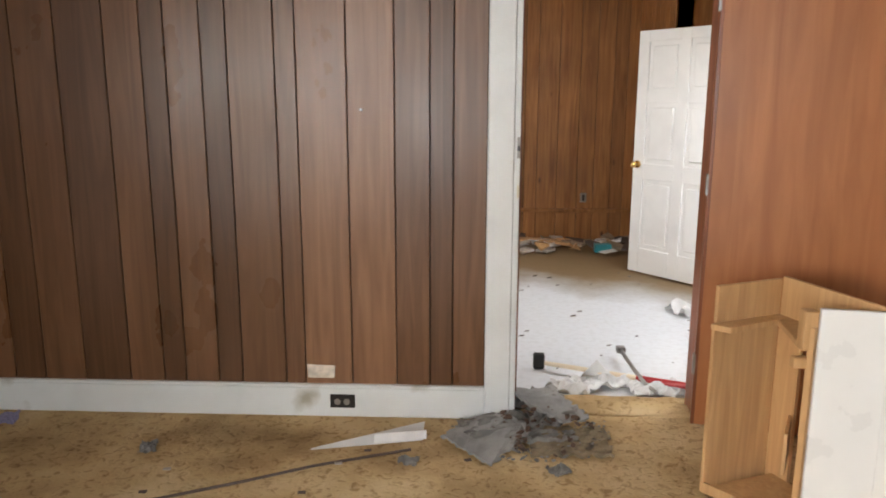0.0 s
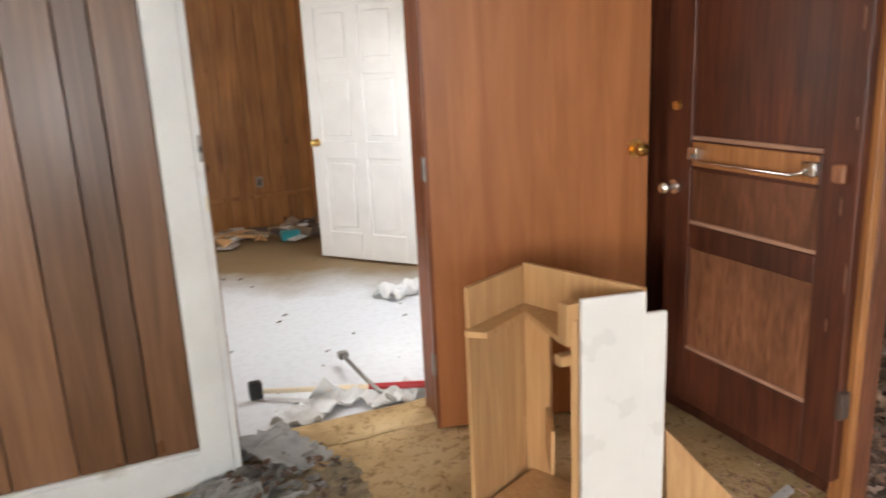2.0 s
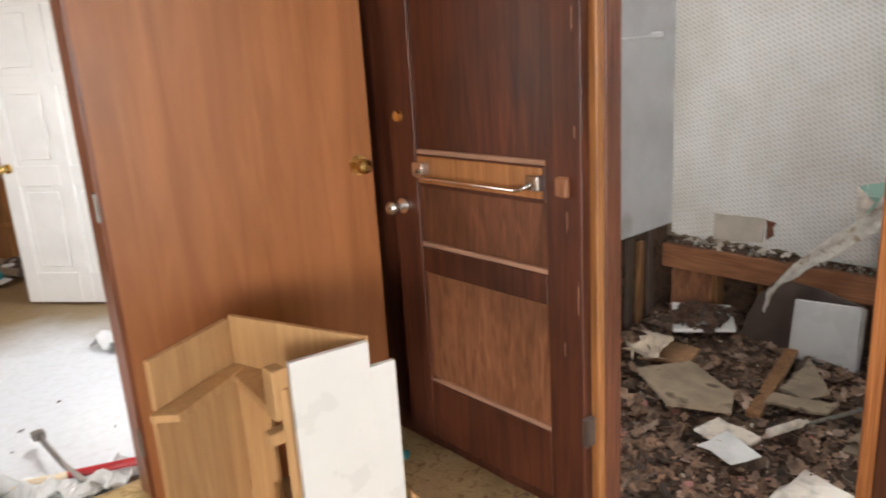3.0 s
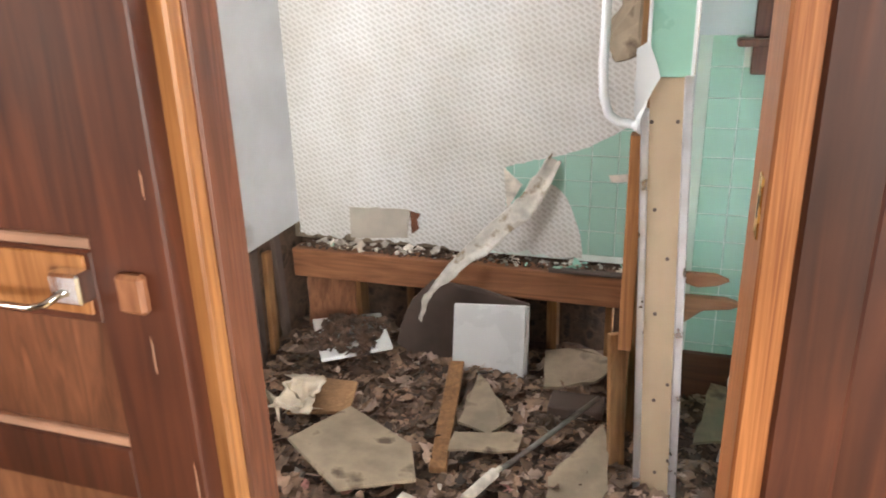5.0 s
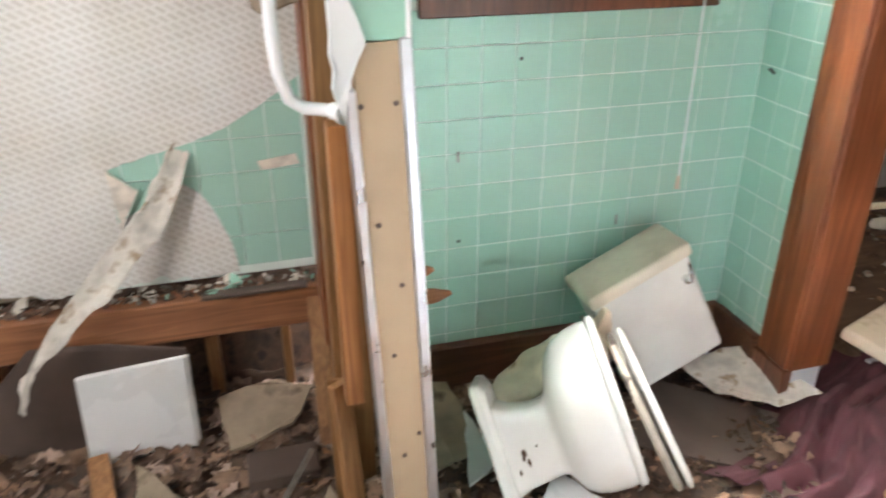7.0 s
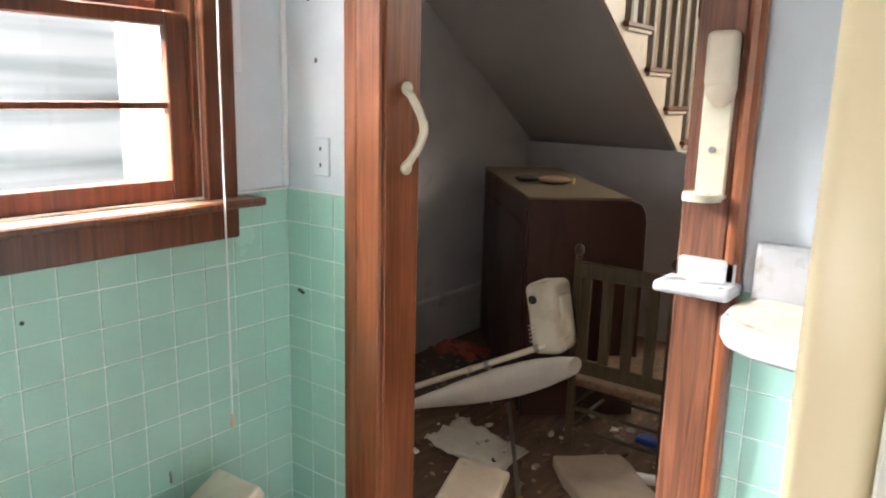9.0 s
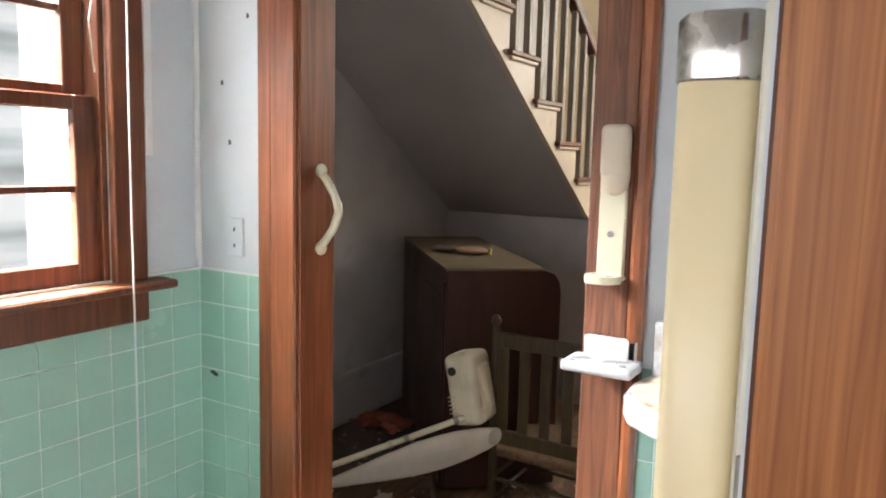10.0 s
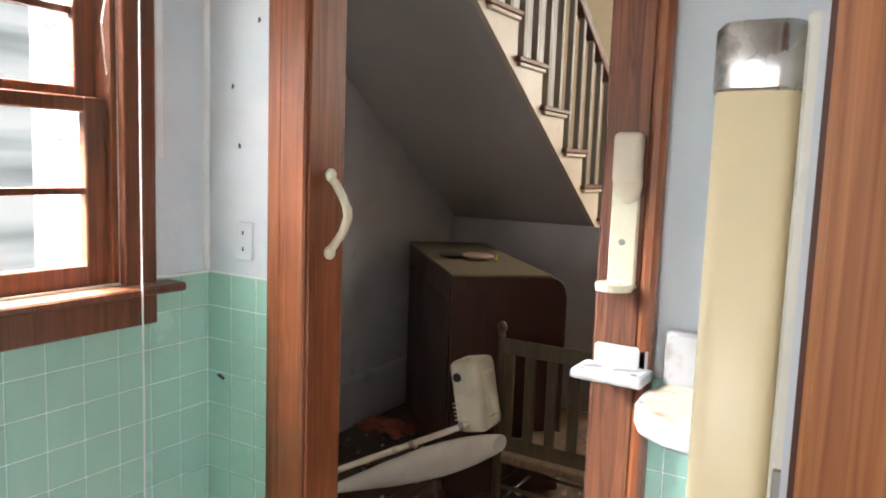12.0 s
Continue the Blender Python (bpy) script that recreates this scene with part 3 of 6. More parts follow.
part("mounting_board", box(X0 - 0.006, 2.222, 1.065, X0, 2.77, 1.155, 0.002), FIR, dark, "bare orange wood board behind the towel bar")
for k, (yy, zz, hh) in enumerate(((2.11, 1.52, 0.07), (2.135, 0.98, 0.06), (2.098, 0.74, 0.10), (2.20, 1.66, 0.08), (2.15, 0.60, 0.05), (2.105, 1.24, 0.04))):
    part("paint_scrape", slab(rough_edge([(X0 + 0.0005, yy, zz), (X0 + 0.0005, yy + 0.0025, zz + 0.01), (X0 + 0.0005, yy + 0.002, zz + hh), (X0 + 0.0005, yy - 0.0008, zz + hh * 0.8)], 0.012, 0.0, k), (-1, 0, 0), 0.0012), DUST, dark, "pale scrape in the stain")
rack = part("towel_bar", tube([(X0 - 0.03, 2.235, 1.114), (X0 - 0.055, 2.252, 1.100), (X0 - 0.058, 2.28, 1.094), (X0 - 0.058, 2.695, 1.094), (X0 - 0.055, 2.723, 1.100), (X0 - 0.03, 2.740, 1.114)], 0.0055), CHROME, dark, "chrome towel bar", smooth=True)
for yy in (2.235, 2.740):
    part("bar_mount", box(X0 - 0.036, yy - 0.026, 1.092, X0 - 0.004, yy + 0.026, 1.138, 0.004), CHROME, rack)
part("wood_stop", box(X0 - 0.02, 2.120, 1.080, X0, 2.166, 1.138, 0.006), PLYPANEL, dark, "small bare wooden stop block")
dk = part("door_knob", rod((X0, 2.855, 0.975), (X0 - 0.014, 2.855, 0.975), 0.028, n=20), CHROME, dark, "chrome door knob")
part("knob_ball", ball((X0 - 0.056, 2.855, 0.975), 0.026, rod((X0 - 0.01, 2.855, 0.975), (X0 - 0.04, 2.855, 0.975), 0.011)), CHROME, dk, smooth=True)
part("deadbolt", rod((X0, 2.855, 1.285), (X0 - 0.016, 2.855, 1.285), 0.017, n=18), BRASS, dark, "small brass deadbolt")
for hz in (0.33, 1.8):
    part("hinge", box(X0 - 0.008, 2.066, hz, X0 + 0.03, 2.088, hz + 0.09, 0.002), DARKBOARD, dark)

# doorway between room and bathroom
jl = thing("trim_2", (2.10, 2.04, 0), "bare orange fir door jamb and stained casing", "door frame", kind="structure")
part("jamb_board", box(2.000, 2.066, -0.12, 2.034, 2.128, 2.06, 0.004), FIR, jl)
part("casing_board", box(2.034, 2.062, -0.12, 2.108, 2.086, 2.06, 0.004), WORN, jl)
part("jamb_board", box(2.012, 1.318, -0.1, 2.186, 1.365, 2.06, 0.004), JAMBFIR, jl)
part("casing_board", box(2.006, 1.255, 0.0, 2.03, 1.330, 2.10, 0.005), MAHOGANY, jl)
part("head_board", box(2.012, 1.345, 2.04, 2.19, 2.05, 2.08), CASING, jl)
st = part("strike_plate", box(2.045, 1.364, 1.215, 2.080, 1.3675, 1.285, 0.001), BRASS, jl, "brass strike plate in the jamb")
part("strike_lip", box(2.056, 1.366, 1.237, 2.066, 1.3682, 1.262), BLACK, st)
part("nail_head", ball((2.0045, 1.29, 0.81), 0.004), CERAMIC, jl)
solo("fir_offcut", box(2.13, 1.40, -0.10, 2.16, 1.43, 0.30, 0.003, Matrix.Translation((2.14, 1.41, -0.1)) @ Matrix.Rotation(radians(-9), 4, "X") @ Matrix.Translation((-2.14, -1.41, 0.1))), BIRCH, "short bare wooden offcut leaning on the jamb", "board")

# ---- far room ----
solo("floor_2", sheet(lambda u, v: Vector((-1.6 + 3.9 * u, 3.52 + 4.24 * v, 0.004 * noise.noise((u * 25, v * 27, 3)) - 0.004)), 60, 70), PALECARPET, "tan carpet, fading to white towards the doorway and littered", "floor", "structure", smooth=True)
solo("subfloor_2", box(-1.6, 3.52, -0.15, 2.3, 7.78, -0.02), HALLFLOOR, "plain boards under the far room's carpet", "floor", "structure")

wall_back = wall("wall_far", "knotty pine boarded wall with low rail", (-1.6, 7.775, 0, 1.75, 7.9, 2.6), mat=GROOVE)
rnd = random.Random(4)
xx = -1.6
while xx < 1.70:
    w = rnd.choice((0.13, 0.17, 0.21))
    part("plank", box(xx + 0.002, 7.758, 0.0, min(xx + w, 1.705) - 0.002, 7.778, 2.6, 0.003), PINE, wall_back)
    xx += w
wall_ret = wall("wall_return", "knotty pine boarded return wall", (1.718, 6.45, 0, 1.85, 7.78, 2.6), mat=GROOVE)
yy = 6.45
while yy < 7.75:
    part("plank", box(1.700, yy + 0.002, 0, 1.72, min(yy + 0.17, 7.756) - 0.002, 2.6, 0.003), PINE, wall_ret)
    yy += 0.17
solo("wall_rail", box(-1.6, 7.735, 0.285, 1.70, 7.758, 0.325, 0.004), PINE, "horizontal pine rail low on the boarded wall", "trim", "structure")
wall("wall_far_west", "plain pine wall of the far room", (-1.75, 3.40, 0, -1.6, 7.9, 1.0), (-1.75, 3.40, 2.2, -1.6, 7.9, 2.6), (-1.75, 3.40, 1.0, -1.6, 4.5, 2.2), (-1.75, 5.9, 1.0, -1.6, 7.9, 2.2), mat=PINE)
wall("wall_far_east", "plain pine wall of the far room with a window opening", (2.15, 3.40, 0, 2.3, 6.6, 0.95), (2.15, 3.40, 2.05, 2.3, 6.6, 2.6), (2.15, 3.40, 0.95, 2.3, 3.95, 2.05), (2.15, 5.15, 0.95, 2.3, 6.6, 2.05), (1.718, 6.45, 0, 2.3, 6.6, 2.6), mat=PINE)
wall("ceiling_2", "plain painted ceiling of the far room", (-1.75, 3.40, 2.6, 2.3, 7.9, 2.7))
fo = thing("wall_outlet", (1.2, 7.74, 0.4), "small grey wall outlet on the pine boards", "outlet")
part("plate", box(1.17, 7.747, 0.39, 1.235, 7.759, 0.49, 0.003), STEEL, fo)
part("socket", box(1.19, 7.744, 0.41, 1.215, 7.748, 0.47, 0.002), BLACK, fo)

# white six-panel door, open
HW_, DW = Vector((1.385, 6.29, 0)), Vector((0.60, -0.76, 0)).normalized()
MW = Matrix.Translation(HW_) @ Matrix(((DW.x, -DW.y, 0), (DW.y, DW.x, 0), (0, 0, 1))).to_4x4()
wd = thing("panel_door", HW_, "white painted six-panel wooden door standing open, dirty at the foot", "door", kind="structure")
W_ = 0.90
for a, c in ((0, 0.105), (0.405, 0.495), (W_ - 0.105, W_)):
    part("stile", box(a, 0, 0.015, c, 0.035, 1.985, 0.003, MW), DOORWHITE, wd)
rails = ((0.015, 0.22), (0.80, 0.93), (1.42, 1.50), (1.90, 1.985))
for z0, z1 in rails:
    for a, c in ((0.105, 0.405), (0.495, W_ - 0.105)):
        part("rail", box(a, 0, z0, c, 0.035, z1, 0.003, MW), DOORWHITE, wd)
for (_, z0), (z1, _) in zip(rails, rails[1:]):
    for a, c in ((0.105, 0.405), (0.495, W_ - 0.105)):
        pn = part("panel", box(a - 0.005, 0.013, z0 - 0.005, c + 0.005, 0.025, z1 + 0.005, 0, MW), DOORWHITE, wd)
        part("raised_field", box(a + 0.035, 0.005, z0 + 0.035, c - 0.035, 0.02, z1 - 0.035, 0.010, MW), DOORWHITE, pn)
wk = part("door_knob", rod(MW @ Vector((0.05, 0, 0.92)), MW @ Vector((0.05, -0.012, 0.92)), 0.03, n=18), BRASS, wd, "tarnished brass door knob")
part("knob_ball", ball(MW @ Vector((0.05, -0.055, 0.92)), 0.027, rod(MW @ Vector((0.05, -0.01, 0.92)), MW @ Vector((0.05, -0.05, 0.92)), 0.011)), BRASS, wk, smooth=True)
part("lock_plate", box(-0.003, 0.002, 0.86, 0.0, 0.033, 0.98, 0, MW), STEEL, wd)

# ---- bathroom shell ----
wall_e = wall("wall_bath_east", "bathroom wall with mint green tiles below pale blue paint and a window", (4.034, 0.075, -0.2, 4.19, 1.43, 1.27), (4.034, 0.075, 2.28, 4.19, 1.43, 2.6), (4.034, 0.075, 1.27, 4.19, 0.40, 2.28), (4.034, 1.15, 1.27, 4.19, 1.43, 2.28), mat=BLUEWALL)
wall_s = wall("wall_bath_south", "bathroom wall with a doorway, mint tiles and pale blue paint", (3.62, -0.055, -0.2, 4.19, 0.083, 2.6), (2.03, -0.055, -0.2, 2.70, 0.083, 2.6), (2.70, -0.055, 2.48, 3.62, 0.083, 2.6), mat=BLUEWALL)
wall("wall_bath_west", "pale blue painted bathroom side of the partition", (2.19, 0.08, -0.2, 2.196, 1.315, 2.6), (2.098, 2.085, -0.2, 2.104, 3.17, 2.6), mat=BLUEWALL)
# the upper gap is added out of view, behind the tub-side fill
wall("wall_bath_north", "grey-green painted wall, broken away near the floor", (2.098, 3.172, 0.42, 4.35, 3.30, 1.30), (2.098, 3.172, 2.2, 4.35, 3.30, 2.6), (2.098, 3.172, 1.3, 2.3, 3.30, 2.2), (3.2, 3.172, 1.3, 4.35, 3.30, 2.2), mat=GREYWALL)
wall("wall_bath_north_low", "rotten dark boards under the broken wall", (2.098, 3.21, -0.4, 4.35, 3.30, 0.42), mat=RUBBLE)
wall("ceiling_3", "plain painted ceiling of the bathroom", (2.03, -0.2, 2.6, 4.4, 3.3, 2.7))
wall("wall_nook", "backing wall behind the torn wallpaper", (4.212, 1.40, 0.335, 4.35, 3.30, 2.6), mat=HARDBACK)
wall("wall_nook_low", "dark rotten boards behind the opened wall", (4.33, 1.40, -0.5, 4.42, 3.30, 0.36), mat=RUBBLE)

# debris ground of the bathroom
def rubble_z(x, y):
    base = -0.13 + 0.05 * noise.noise((x * 2.1, y * 2.1, 0.3)) + 0.03 * noise.noise((x * 6, y * 6, 1.7)) + 0.016 * noise.noise((x * 17, y * 17, 4.1))
    return base + 0.07 * max(0.0, 2.45 - x) - (0.05 if y < 0.2 else 0.0)


solo("ground", sheet(lambda u, v: Vector((2.06 + 2.28 * u, -0.24 + 3.46 * v, rubble_z(2.06 + 2.28 * u, -0.24 + 3.46 * v))), 130, 190), RUBBLE, "rotted bathroom floor covered in brown rubble and dirt", "ground", "structure", smooth=True)


def chips(name, mat, count, seed, size, label, area=(2.1, 4.2, 0.0, 3.15), lift=0.0, where=None, zf=None):
    """Many broken flakes and shards lying about, one mesh."""
    rr = random.Random(seed)
    verts, faces = [], []
    for _ in range(count):
        x, y = rr.uniform(area[0], area[1]), rr.uniform(area[2], area[3])
        if where and not where(x, y, rr):
            continue
        z = (zf or rubble_z)(x, y) + lift + rr.uniform(0, 0.012)
        s = size * rr.uniform(0.4, 1.5)
        rot = Euler((rr.uniform(-0.7, 0.7), rr.uniform(-0.7, 0.7), rr.uniform(0, 6.3))).to_matrix()
        k = rr.choice((4, 5, 6))
        ring = [Vector((math.cos(6.283 * i / k) * s * rr.uniform(0.6, 1.1), math.sin(6.283 * i / k) * s * 0.7 * rr.uniform(0.5, 1.1), rr.uniform(-0.15, 0.25) * s)) for i in range(k)]
        o = len(verts)
        t = Vector((0, 0, -0.28 * s))
        verts += [Vector((x, y, z)) + rot @ p for p in ring] + [Vector((x, y, z)) + rot @ (p * 0.9 + t) for p in ring]
        faces.append([o + i for i in range(k)])
        faces.append([o + k + i for i in range(k)][::-1])
        faces += [[o + i, o + (i + 1) % k, o + k + (i + 1) % k, o + k + i][::-1] for i in range(k)]
    me = bpy.data.meshes.new(name)
    me.from_pydata(verts, [], faces)
    me.materials.append(mat)
    return tagged(new(name, me), label, "debris", kind="stuff")


chips("rubble_crumbs", RUBBLE, 7000, 10, 0.013, "dark brown crumbs and rotten leaves over the floor", lift=0.004)
chips("rubble_flakes", CHIP, 3600, 11, 0.017, "brown flakes of rotten board and leaves over the floor")
chips("dark_lumps", RUBBLE, 420, 15, 0.045, "dark rotten lumps over the floor")
chips("rubble_lumps", CHIP, 330, 12, 0.042, "broken brown lumps of board and plaster over the floor")
chips("plaster_bits", CHIPPALE, 420, 13, 0.014, "pale plaster and paper bits among the rubble")
chips("plaster_lumps", CHIPPALE, 55, 14, 0.035, "larger pale plaster lumps among the rubble")

def leaves(name, mat, count, seed, size, label, area, zf=None, where=None):
    """Dry curled leaves lying about, each folded along its rib, one mesh."""
    rr = random.Random(seed)
    verts, faces = [], []
    for _ in range(count):
        x, y = rr.uniform(area[0], area[1]), rr.uniform(area[2], area[3])
        if where and not where(x, y, rr):
            continue
        sz = size * rr.choice((0.5, 0.7, 0.9, 1.1, 1.7)) * rr.uniform(0.8, 1.2)
        at = Vector((x, y, (zf or rubble_z)(x, y) + 0.006 + rr.uniform(0, 0.022)))
        tip = 0.75 if rr.random() < 0.3 else 0.32
        rot = Euler((rr.uniform(-tip, tip), rr.uniform(-tip, tip), rr.uniform(0, 6.3))).to_matrix()
        wide, fold, curl_ = rr.uniform(0.45, 0.95), rr.uniform(-0.1, 0.45), rr.uniform(-0.45, 0.6)
        o = len(verts)
        for t, w in ((-1, 0.05), (-0.7, 0.62), (-0.42, 0.45), (-0.1, 1.0), (0.2, 0.55), (0.5, 0.8), (0.75, 0.4), (1, 0.05)):
            for side in (-1, 0, 1):
                ww = w * wide * (rr.uniform(0.6, 1.3) if side else 1)
                verts.append(at + rot @ (Vector((t, side * ww, curl_ * t * t + fold * abs(side) * ww + (rr.uniform(-0.08, 0.08) if side else 0))) * sz))
        for k in range(7):
            for c in range(2):
                p = o + 3 * k + c
                faces.append([p, p + 3, p + 4, p + 1])
    me = bpy.data.meshes.new(name)
    me.from_pydata(verts, [], faces)
    me.materials.append(mat)
    return tagged(new(name, me), label, "leaves", kind="stuff")


leaves("dry_leaves", LEAF, 3000, 81, 0.030, "dry curled brown leaves covering the bathroom floor", (2.1, 4.2, 0.95, 3.15))
leaves("dry_leaves", LEAF, 380, 82, 0.030, "dry curled brown leaves by the toilet and doorway", (2.6, 4.0, 0.0, 0.95), where=lambda x, y, r: x < 3.3 or y < 0.25)
leaves("dusty_leaves", LEAFPALE, 700, 83, 0.032, "pale dusty leaves and paper among the brown ones", (2.1, 4.2, 0.95, 3.15))

# ---- bathroom walls: window ----
win = thing("window_1", (4.03, 0.77, 1.15), "double-hung wooden window with reddish-brown frame and dirty panes", "window", kind="structure")
part("window_apron", box(4.008, 0.293, 1.152, 4.036, 1.252, 1.252, 0.004), WINWOOD, win)
part("window_sill", box(3.945, 0.236, 1.250, 4.13, 1.305, 1.275, 0.006), WINWOOD, win)
part("side_casing", box(4.008, 0.294, 1.275, 4.036, 0.400, 2.28, 0.004), WINWOOD, win)
part("side_casing", box(4.008, 1.150, 1.275, 4.036, 1.252, 2.28, 0.004), WINWOOD, win)
part("head_casing", box(4.008, 0.270, 2.28, 4.036, 1.28, 2.40, 0.004), WINWOOD, win)
part("window_jamb", box(4.036, 0.400, 1.275, 4.17, 0.420, 2.28, 0.002), WINWOOD, win)
part("window_jamb", box(4.036, 1.130, 1.275, 4.17, 1.150, 2.28, 0.002), WINWOOD, win)


def sash(x, z0, z1, rails_):
    s = part("sash", box(x, 0.422, z0, x + 0.035, 0.487, z1, 0.004), WINWOOD, win)
    part("sash_stile", box(x, 1.063, z0, x + 0.035, 1.128, z1, 0.004), WINWOOD, s)
    part("sash_rail", box(x, 0.487, z0, x + 0.035, 1.063, z0 + 0.065, 0.004), WINWOOD, s)
    part("sash_rail", box(x, 0.487, z1 - 0.042, x + 0.035, 1.063, z1, 0.004), WINWOOD, s)
    zs = [z0 + 0.065, *rails_, z1 - 0.042]
    for r in rails_:
        part("muntin", box(x + 0.006, 0.487, r - 0.010, x + 0.03, 1.063, r + 0.010, 0.002), WINWOOD, s)
    for a, c in zip(zs, zs[1:]):
        g = part("pane", box(x + 0.015, 0.485, a, x + 0.019, 1.065, c), GLASS, s)
        g.visible_shadow = False


sash(4.050, 1.276, 1.800, [1.545])
sash(4.095, 1.765, 2.280, [2.03])
solo("window_pull_chain", tube([(4.0, 0.455, 2.06), (3.996, 0.47, 1.99), (4.0, 0.462, 1.92), (4.004, 0.452, 1.86)], 0.0025, 6), CHROME, "short broken chain hanging at the window frame", "chain")
cord = thing("blind_cord", (3.935, 0.40, 0.55), "thin white blind cord hanging past the sill", "cord")
part("cord", tube([(3.935, 0.398, 2.25), (3.936, 0.40, 1.6), (3.936, 0.398, 1.0), (3.935, 0.40, 0.62)], 0.0028, 6), CERAMIC, cord)
part("tassel", rod((3.935, 0.40, 0.63), (3.935, 0.40, 0.585), 0.006, 0.009), CREAM, cord)
outer = solo("wall_outer_siding", box(4.20, -0.049, 0.2, 5.1, -0.030, 3.4), SIDING, "weathered white horizontal siding of the house outside the window", "wall", "structure")
for i in range(22):
    z = 0.25 + 0.145 * i
    part("siding_board", slab([(4.20, -0.027, z + 0.145), (5.07, -0.027, z + 0.145), (5.07, 0.008, z), (4.20, 0.008, z)], (0, 1, 0.2), 0.010), SIDING, outer)
part("corner_board", box(5.07, -0.030, 0.2, 5.11, 0.030, 3.4, 0.003), SIDING, outer)
solo("backdrop", box(7.5, -7, -1.5, 7.52, 8, 6), OUTSIDE, "bright blurred daylight beyond the window", "backdrop", "structure")

# tiles: one shared mesh, with a small bevel
T = 0.108


def tile_mesh(axis, w, h):
    d = 0.0016
    b = box(-0.003, -w / 2 + d, -h / 2 + d, 0.003, w / 2 - d, h / 2 - d, 0.0012) if axis == "x" else box(-w / 2 + d, -0.003, -h / 2 + d, w / 2 - d, 0.003, h / 2 - d, 0.0012)
    return finish("tile", b, MINT)


def lay(mesh, loc, owner):
    ob = new("tile", mesh)
    ob.location = Vector(loc) - BASE[owner]
    ob.parent = owner


part("grout_bed", box(4.031, 0.083, 0.05, 4.036, 1.425, 1.283), GROUT, wall_e)
part("grout_bed", box(3.74, 0.081, 0.05, 4.031, 0.085, 1.283), GROUT, wall_s)
part("grout_bed", box(2.2, 0.081, 0.05, 2.60, 0.085, 1.2), GROUT, wall_s)
tm = tile_mesh("x", T, T)
for i in range(13):
    for j in range(12):
        y, z = 0.087 + T * (i + 0.5), 1.283 - T * (j + 0.5)
        if y < 1.42 and not (z > 1.16 and 0.30 < y < 1.25) and z > 0.02:
            lay(tm, (4.031, y, z), wall_e)
ty = tile_mesh("y", T, T)
for i in range(3):
    for j in range(12):
        x, z = 4.03 - T * (i + 0.5), 1.283 - T * (j + 0.5)
        if z > 0.02:
            lay(ty, (x, 0.0845, z), wall_s)
for i in range(4):
    for j in range(10):
        lay(ty, (2.28 + T * i, 0.0845, 1.145 - T * j), wall_s)
solo("base_trim", merge(box(3.995, 0.09, -0.15, 4.034, 1.43, 0.058, 0.006), box(3.76, 0.083, -0.15, 4.0, 0.12, 0.058, 0.006)), BROWNTRIM, "reddish-brown wooden baseboard under the mint tiles", "baseboard", "structure")
solo("tile_cap", merge(box(4.022, 0.083, 1.281, 4.036, 0.294, 1.288), box(3.755, 0.074, 1.281, 4.03, 0.086, 1.288)), CERAMIC, "thin white edging strip along the tiles' top", "trim", "structure")
solo("corner_strip", box(4.014, 0.083, 1.288, 4.034, 0.104, 2.6, 0.006), CERAMIC, "white corner bead between pale blue walls", "trim", "structure")
solo("white_board_edge", box(4.012, 0.262, 1.64, 4.034, 0.29, 2.5, 0.003), CERAMIC, "white painted strip beside the window casing", "trim", "structure")
bo = thing("wall_outlet", (3.865, 0.087, 1.37), "white outlet plate painted over on the pale wall", "outlet")
part("plate", box(3.83, 0.080, 1.335, 3.90, 0.092, 1.455, 0.003), BLUEWALL, bo)
for zz in (1.37, 1.42):
    part("socket", box(3.862, 0.091, zz - 0.006, 3.868, 0.0935, zz + 0.006), BLACK, bo)
solo("tile_scar", slab([(3.985, 0.089, 0.948), (3.955, 0.089, 0.936), (3.945, 0.089, 0.945), (3.97, 0.089, 0.956)], (0, 1, 0), 0.0015), BLACK, "dark chip in the mint tile", "mark")
for yy, zz in ((1.127, 0.444), (0.935, 1.023)):
    solo("screw_hole", rod((4.029, yy, zz), (4.0262, yy, zz), 0.006, n=10), BLACK, "dark screw hole in the mint tile", "hole", group="holes in the tiles")
for k, (yy, zz) in enumerate(((1.13, 0.75), (0.56, 0.47))):
    solo("tile_fitting", tube([(4.028, yy, zz), (4.02, yy + 0.004, zz - 0.012), (4.022, yy + 0.002, zz - 0.032)], 0.004, 6), STEEL, "small bent metal fitting remaining among the tiles", "fitting", group="fittings in the tiles")

# doorway to the hall
dc = thing("trim_3", (3.68, 0.02, 0), "reddish-brown stained door casing and jamb, worn", "door frame", kind="structure")
part("casing_board", box(3.602, 0.083, 0.02, 3.700, 0.110, 2.52, 0.006), CASING, dc)
part("casing_edge", box(3.700, 0.083, 0.02, 3.757, 0.102, 2.52, 0.005), CASING, dc)
part("jamb_board", box(3.594, -0.060, 0.02, 3.622, 0.095, 2.50, 0.003), CASING, dc)
part("plinth_block", box(3.60, 0.075, -0.12, 3.765, 0.114, 0.02, 0.004), WORN, dc)
part("casing_board", box(2.618, 0.083, 0.0, 2.722, 0.112, 2.52, 0.006), WORN, dc)
part("casing_edge", box(2.585, 0.083, 0.0, 2.618, 0.128, 2.52, 0.010), CASING, dc)
part("jamb_board", box(2.70, -0.060, 0.0, 2.726, 0.09, 2.50, 0.003), WORN, dc)
part("head_casing", box(2.585, 0.083, 2.47, 3.757, 0.110, 2.58, 0.006), CASING, dc)
gr = thing("grab_handle", (3.59, 0.01, 1.38), "cream plastic grab handle screwed to the door jamb", "handle")
